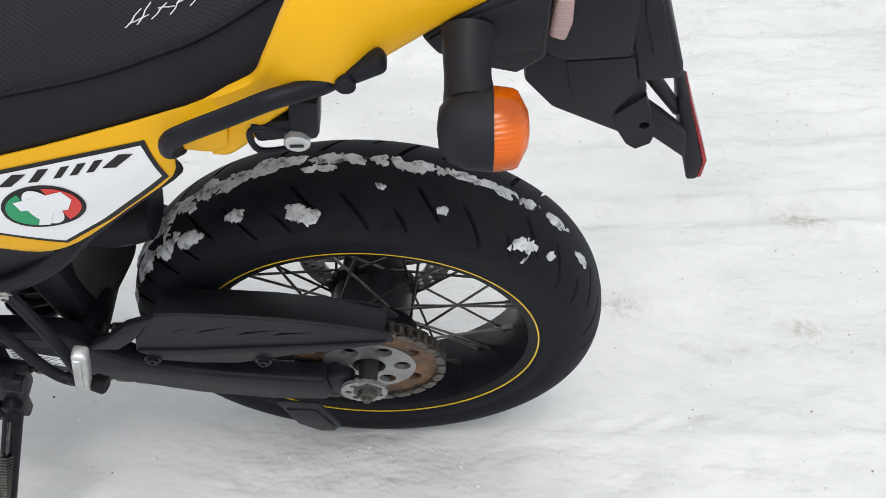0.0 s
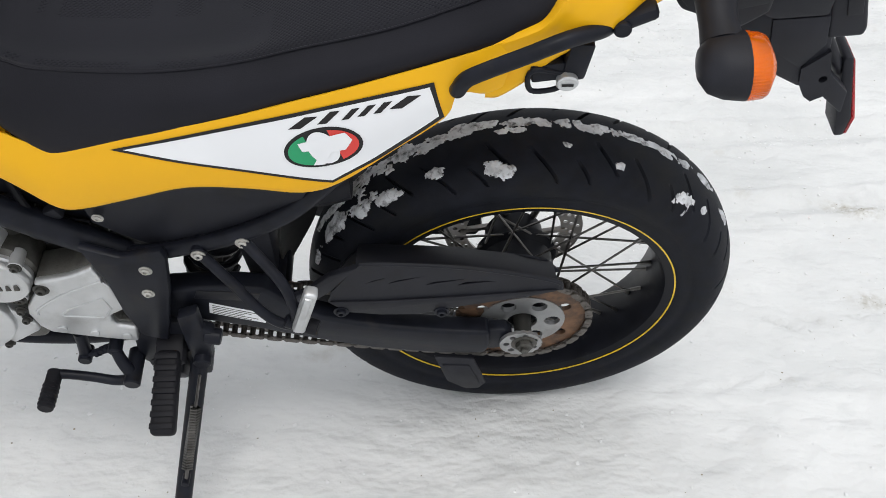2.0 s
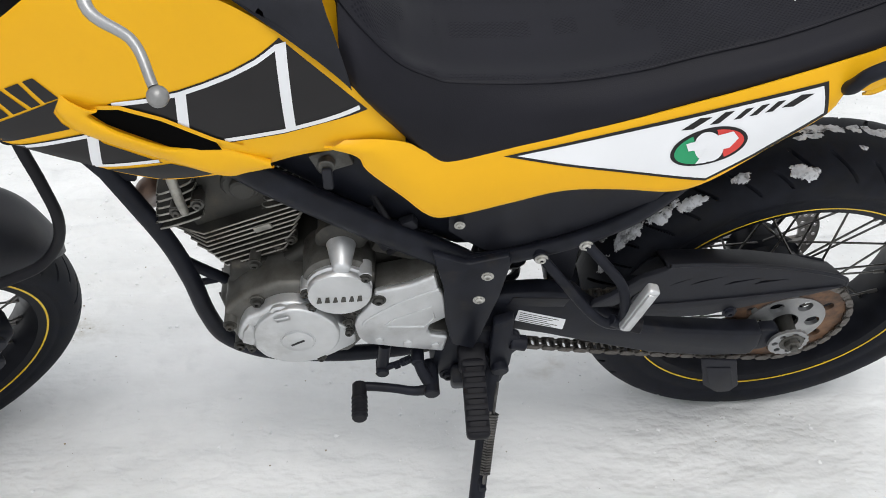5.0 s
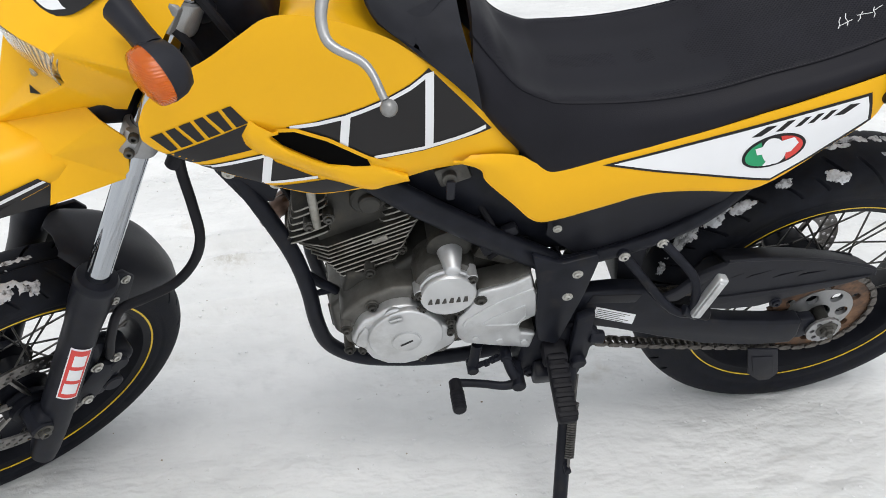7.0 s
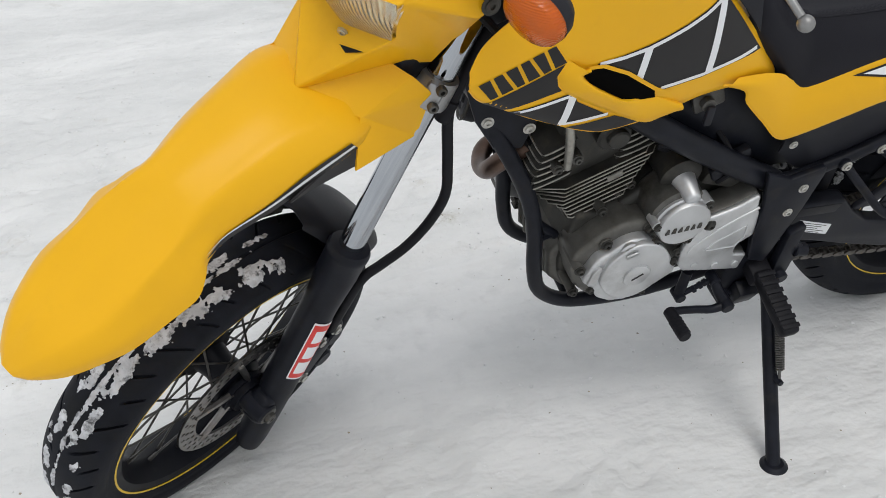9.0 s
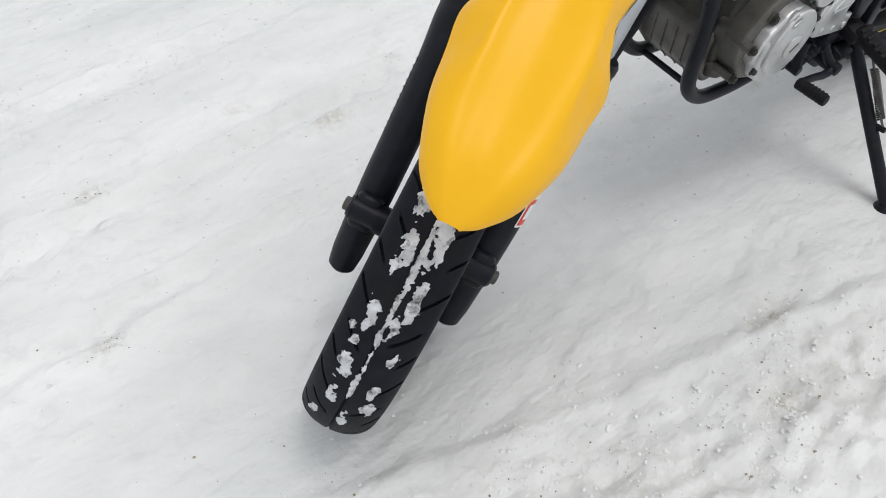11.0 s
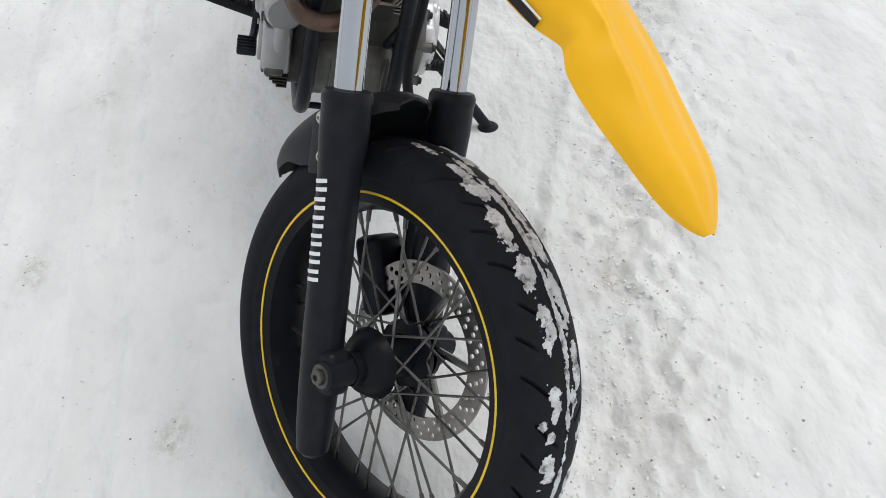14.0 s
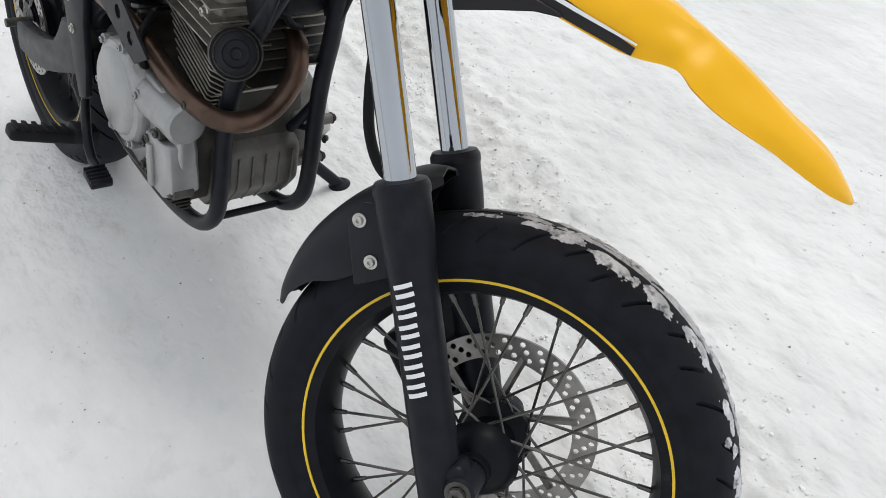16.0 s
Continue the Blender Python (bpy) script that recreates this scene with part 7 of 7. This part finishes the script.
bm = bmesh.new()
prism(bm, [(-0.268, 0.925), (-0.277, 0.926), (-0.303, 0.845), (-0.287, 0.843), (-0.272, 0.892)], 0.0595, 0.0625, 0.0015, 2)
part("flap_panel", bm, BLACKPL, flap)
bm = bmesh.new()
prism(bm, [(-0.198, 0.928), (-0.194, 0.889), (-0.208, 0.8836), (-0.2125, 0.903), (-0.2115, 0.928)], 0.060, 0.086, 0.004, 3)
part("tail_lens", bm, TAILLENS, tailbox, "pale pink tail lamp lens edge")
bm = bmesh.new()
tube(bm, [(-0.286, 0.022, 0.800), (-0.312, 0.020, 0.762), (-0.335, 0.014, 0.725)], [0.0075, 0.007, 0.006], 10, 14)
prism(bm, [(-0.288, 0.765), (-0.300, 0.720), (-0.320, 0.702), (-0.349, 0.676), (-0.344, 0.712), (-0.318, 0.738)], 0.022, 0.038, 0.004, 2)
refl = part("reflector_stay", bm, BLACKPL, bike, "black reflector stay")
bm = bmesh.new()
prism(bm, [(-0.330, 0.749), (-0.335, 0.753), (-0.341, 0.751), (-0.373, 0.656), (-0.3735, 0.626), (-0.362, 0.625), (-0.358, 0.640), (-0.345, 0.684)], -0.016, 0.024, 0.003)
part("reflector_body", bm, BLACKPL, refl, "black reflector housing")
bm = bmesh.new()
prism(bm, [(-0.3405, 0.749), (-0.3435, 0.748), (-0.3775, 0.656), (-0.3770, 0.629), (-0.3730, 0.628), (-0.3730, 0.656)], -0.015, 0.023, 0.001)
part("red_reflector", bm, REDLENS, refl, "red rear reflector")
# grab rail
for s in (1, -1):
    bm = bmesh.new()
    tube(bm, [(-0.034, s * 0.125, 0.893), (-0.021, s * 0.142, 0.899), (0.012, s * 0.158, 0.902), (0.045, s * 0.164, 0.891), (0.080, s * 0.163, 0.873), (0.099, s * 0.160, 0.859), (0.106, s * 0.153, 0.840), (0.105, s * 0.138, 0.826)], 0.0080, 14, 44)
    part("grab_rail", bm, PAINT, bike, "black tubular grab rail beside the seat")
# helmet lock
bm = bmesh.new()
block(bm, (-0.004, 0.134, 0.866), (0.024, 0.030, 0.044), Euler((0, radians(-8), 0)).to_matrix(), 0.005)
block(bm, (0.022, 0.136, 0.852), (0.034, 0.022, 0.022), Euler((0, radians(8), 0)).to_matrix(), 0.004)
tube(bm, [(0.006, 0.146, 0.852), (0.034, 0.148, 0.858), (0.041, 0.148, 0.848), (0.036, 0.148, 0.832), (0.014, 0.148, 0.834), (0.006, 0.146, 0.842)], 0.0028, 8, 24)
lock = part("helmet_lock", bm, PAINT, bike, "black helmet lock with a wire loop")
bm = bmesh.new()
rod(bm, (0.004, 0.140, 0.846), (0.004, 0.154, 0.844), 0.0105)
part("lock_cylinder", bm, ALU, lock, "round silver lock cylinder")
bm = bmesh.new()
block(bm, (0.004, 0.1545, 0.844), (0.011, 0.0012, 0.0024), None, 0)
part("key_slot", bm, BLKVINYL, lock, "dark key slot")
bm = bmesh.new()
block(bm, (-0.050, 0.132, 0.906), (0.045, 0.02, 0.014), Euler((0, radians(26), 0)).to_matrix(), 0.005)
rod(bm, (-0.040, 0.128, 0.900), (-0.040, 0.146, 0.900), 0.008)
part("tail_bracket", bm, PAINT, bike, "small black bracket under the tail")
# flap before the rear wheel
bm = bmesh.new()
skin(bm, [[(0.300, 0.066, 0.62), (0.275, 0.02, 0.60), (0.262, -0.03, 0.58)], [(0.310, 0.060, 0.575), (0.288, 0.02, 0.55), (0.274, -0.02, 0.525)], [(0.327, 0.060, 0.504), (0.314, 0.022, 0.475), (0.291, -0.018, 0.445)],
          [(0.334, 0.050, 0.440), (0.328, 0.026, 0.420), (0.314, 0.000, 0.405)], [(0.338, 0.036, 0.388), (0.337, 0.030, 0.383), (0.334, 0.024, 0.383)]], 20, 12, 0.003, (0, 0, 0.314))
part("rear_flap", bm, mat("scuffed_plastic", (0.030, 0.030, 0.030), 0.38, vary=0.4, scale=20, bump=0.1, grain=400, dirt=(0.09, 0.088, 0.082), dirt_scale=12, dirt_cut=(0.5, 0.7), spec=0.35), bike, "scuffed grey flap hanging before the rear wheel")
bm = bmesh.new()
tube(bm, [(0.310, 0.0, 0.56), (0.270, 0.0, 0.545), (0.232, 0.0, 0.545)], [0.034, 0.030, 0.024], 14, 16)
for v in bm.verts:
    v.co.y *= 1.6
part("inner_fender", bm, BLACKPL, bike, "black inner fender under the seat")


# ---- snow caught on the tyres ----
def tyre_snow(m, R, half, bead, patches, seed, label, spread=1.0):
    """Ragged crusts of snow lying on the tread: patches of (angle, sideways, length, width)."""
    prof = [(bead + (R - bead) * 0.68, 0.95), (bead + (R - bead) * 0.84, 0.76), (bead + (R - bead) * 0.94, 0.5), (R - 0.0012, 0.25), (R, 0.0)]

    def radius(y):
        s = min(abs(y) / half, 0.95)
        for (r0, s0), (r1, s1) in zip(prof, prof[1:]):
            if s1 <= s <= s0:
                return r1 + (r0 - r1) * ((s - s1) / (s0 - s1)) ** 1.6
        return R
    bm = bmesh.new()
    da, dy = 0.0015 / R, 0.0015
    done = {}
    for a, y0, la, wy in patches:
        la, wy = la * spread, wy * spread
        na, ny = int(la / R / da / 2) + 1, int(wy / dy / 2) + 1
        ca, cy = round(radians(a) / da), round(y0 / dy)
        for i in range(ca - na, ca + na + 1):
            for j in range(cy - ny, cy + ny + 1):
                y = j * dy
                if abs(y) > half * 0.93:
                    continue
                u, v = (i - ca) / na, (j - cy) / ny
                p = (i * da * R * 46 + seed, y * 70, a * 0.1)
                h = 1.05 - (u * u + v * v) + 0.95 * noise.noise(p) + 0.5 * noise.noise((p[0] * 2.7, p[1] * 2.7, 4.0)) + 0.28 * noise.noise((p[0] * 6, p[1] * 6, 1.0))
                if h > 0.45:
                    done[(i, j)] = max(done.get((i, j), 0), min((h - 0.45) * 0.0026, 0.0020) + 0.0005)
    vert = {}

    def at(i, j):
        if (i, j) not in vert:
            hs = [done.get((i + p, j + q), 0.0) for p in (-1, 0) for q in (-1, 0)]
            edge = min(hs) == 0.0
            r = radius(j * dy - dy / 2) + (-0.0004 if edge else sum(hs) / 4 + 0.0009 * noise.noise((i * 0.7, j * 0.7, 2.0)))
            w = (i - 0.5 + 1.1 * noise.noise((i * 0.31, j * 0.31, 5.0))) * da
            y = (j - 0.5 + 1.1 * noise.noise((i * 0.31, j * 0.31, 9.0))) * dy
            vert[(i, j)] = bm.verts.new((r * math.cos(w), y, r * math.sin(w)))
        return vert[(i, j)]
    for i, j in done:
        bm.faces.new((at(i, j), at(i + 1, j), at(i + 1, j + 1), at(i, j + 1)))
    ob = link("tyre_snow", bm, CRUST, None, sharp=80)
    ob.matrix_world = ROOT @ m
    return tagged(ob, label, "snow", kind="stuff")


CRUST = mat("snow_crust", (0.60, 0.61, 0.63), 0.7, vary=0.25, scale=60, bump=0.5, grain=300, depth=0.002, dirt=(0.10, 0.10, 0.102), dirt_scale=80, dirt_cut=(0.50, 0.66), spec=0.3)
tyre_snow(REAR, 0.3103, 0.065, 0.221,
          [(81, 0.048, 0.050, 0.020), (66, 0.040, 0.036, 0.016), (52, 0.044, 0.05, 0.018), (44, 0.036, 0.06, 0.024), (33, 0.030, 0.08, 0.026), (20, 0.034, 0.06, 0.018), (131, 0.050, 0.045, 0.022), (139, 0.044, 0.02, 0.012),
           (40, 0.004, 0.12, 0.030), (52, -0.002, 0.10, 0.034), (62, -0.006, 0.10, 0.030), (74, -0.012, 0.10, 0.024), (92, -0.012, 0.12, 0.020), (106, -0.010, 0.09, 0.022), (118, -0.006, 0.08, 0.018), (128, -0.004, 0.08, 0.020), (140, -0.002, 0.06, 0.016), (84, 0.000, 0.05, 0.010), (150, 0.020, 0.04, 0.012), (30, 0.004, 0.10, 0.020), (97, 0.022, 0.02, 0.008), (110, 0.040, 0.015, 0.006)],
          3.0, "crusts of snow stuck to the rear tyre")
tyre_snow(FRONT, 0.293, 0.053, 0.221,
          [(-9, -0.022, 0.040, 0.022), (8, -0.020, 0.050, 0.018), (24, -0.019, 0.055, 0.022), (36, -0.022, 0.050, 0.024), (47, -0.022, 0.060, 0.024), (58, -0.018, 0.050, 0.022), (66, -0.014, 0.05, 0.018), (78, -0.012, 0.04, 0.012), (-20, -0.018, 0.03, 0.018), (-35, -0.032, 0.028, 0.014), (-1, -0.026, 0.014, 0.008), (2, -0.034, 0.012, 0.008),
           (20, 0.0, 0.22, 0.008), (55, 0.0, 0.20, 0.008), (-12, 0.0, 0.10, 0.007), (-30, 0.008, 0.05, 0.012), (-14, 0.026, 0.030, 0.012), (-2, 0.026, 0.030, 0.012), (-22, 0.030, 0.032, 0.016), (14, 0.018, 0.05, 0.014), (30, 0.012, 0.09, 0.020), (44, 0.016, 0.08, 0.022), (58, 0.022, 0.07, 0.024), (70, 0.026, 0.05, 0.026), (78, 0.034, 0.03, 0.018), (6, 0.010, 0.05, 0.012)],
          11.0, "crusts of snow stuck to the front tyre", 1.22)
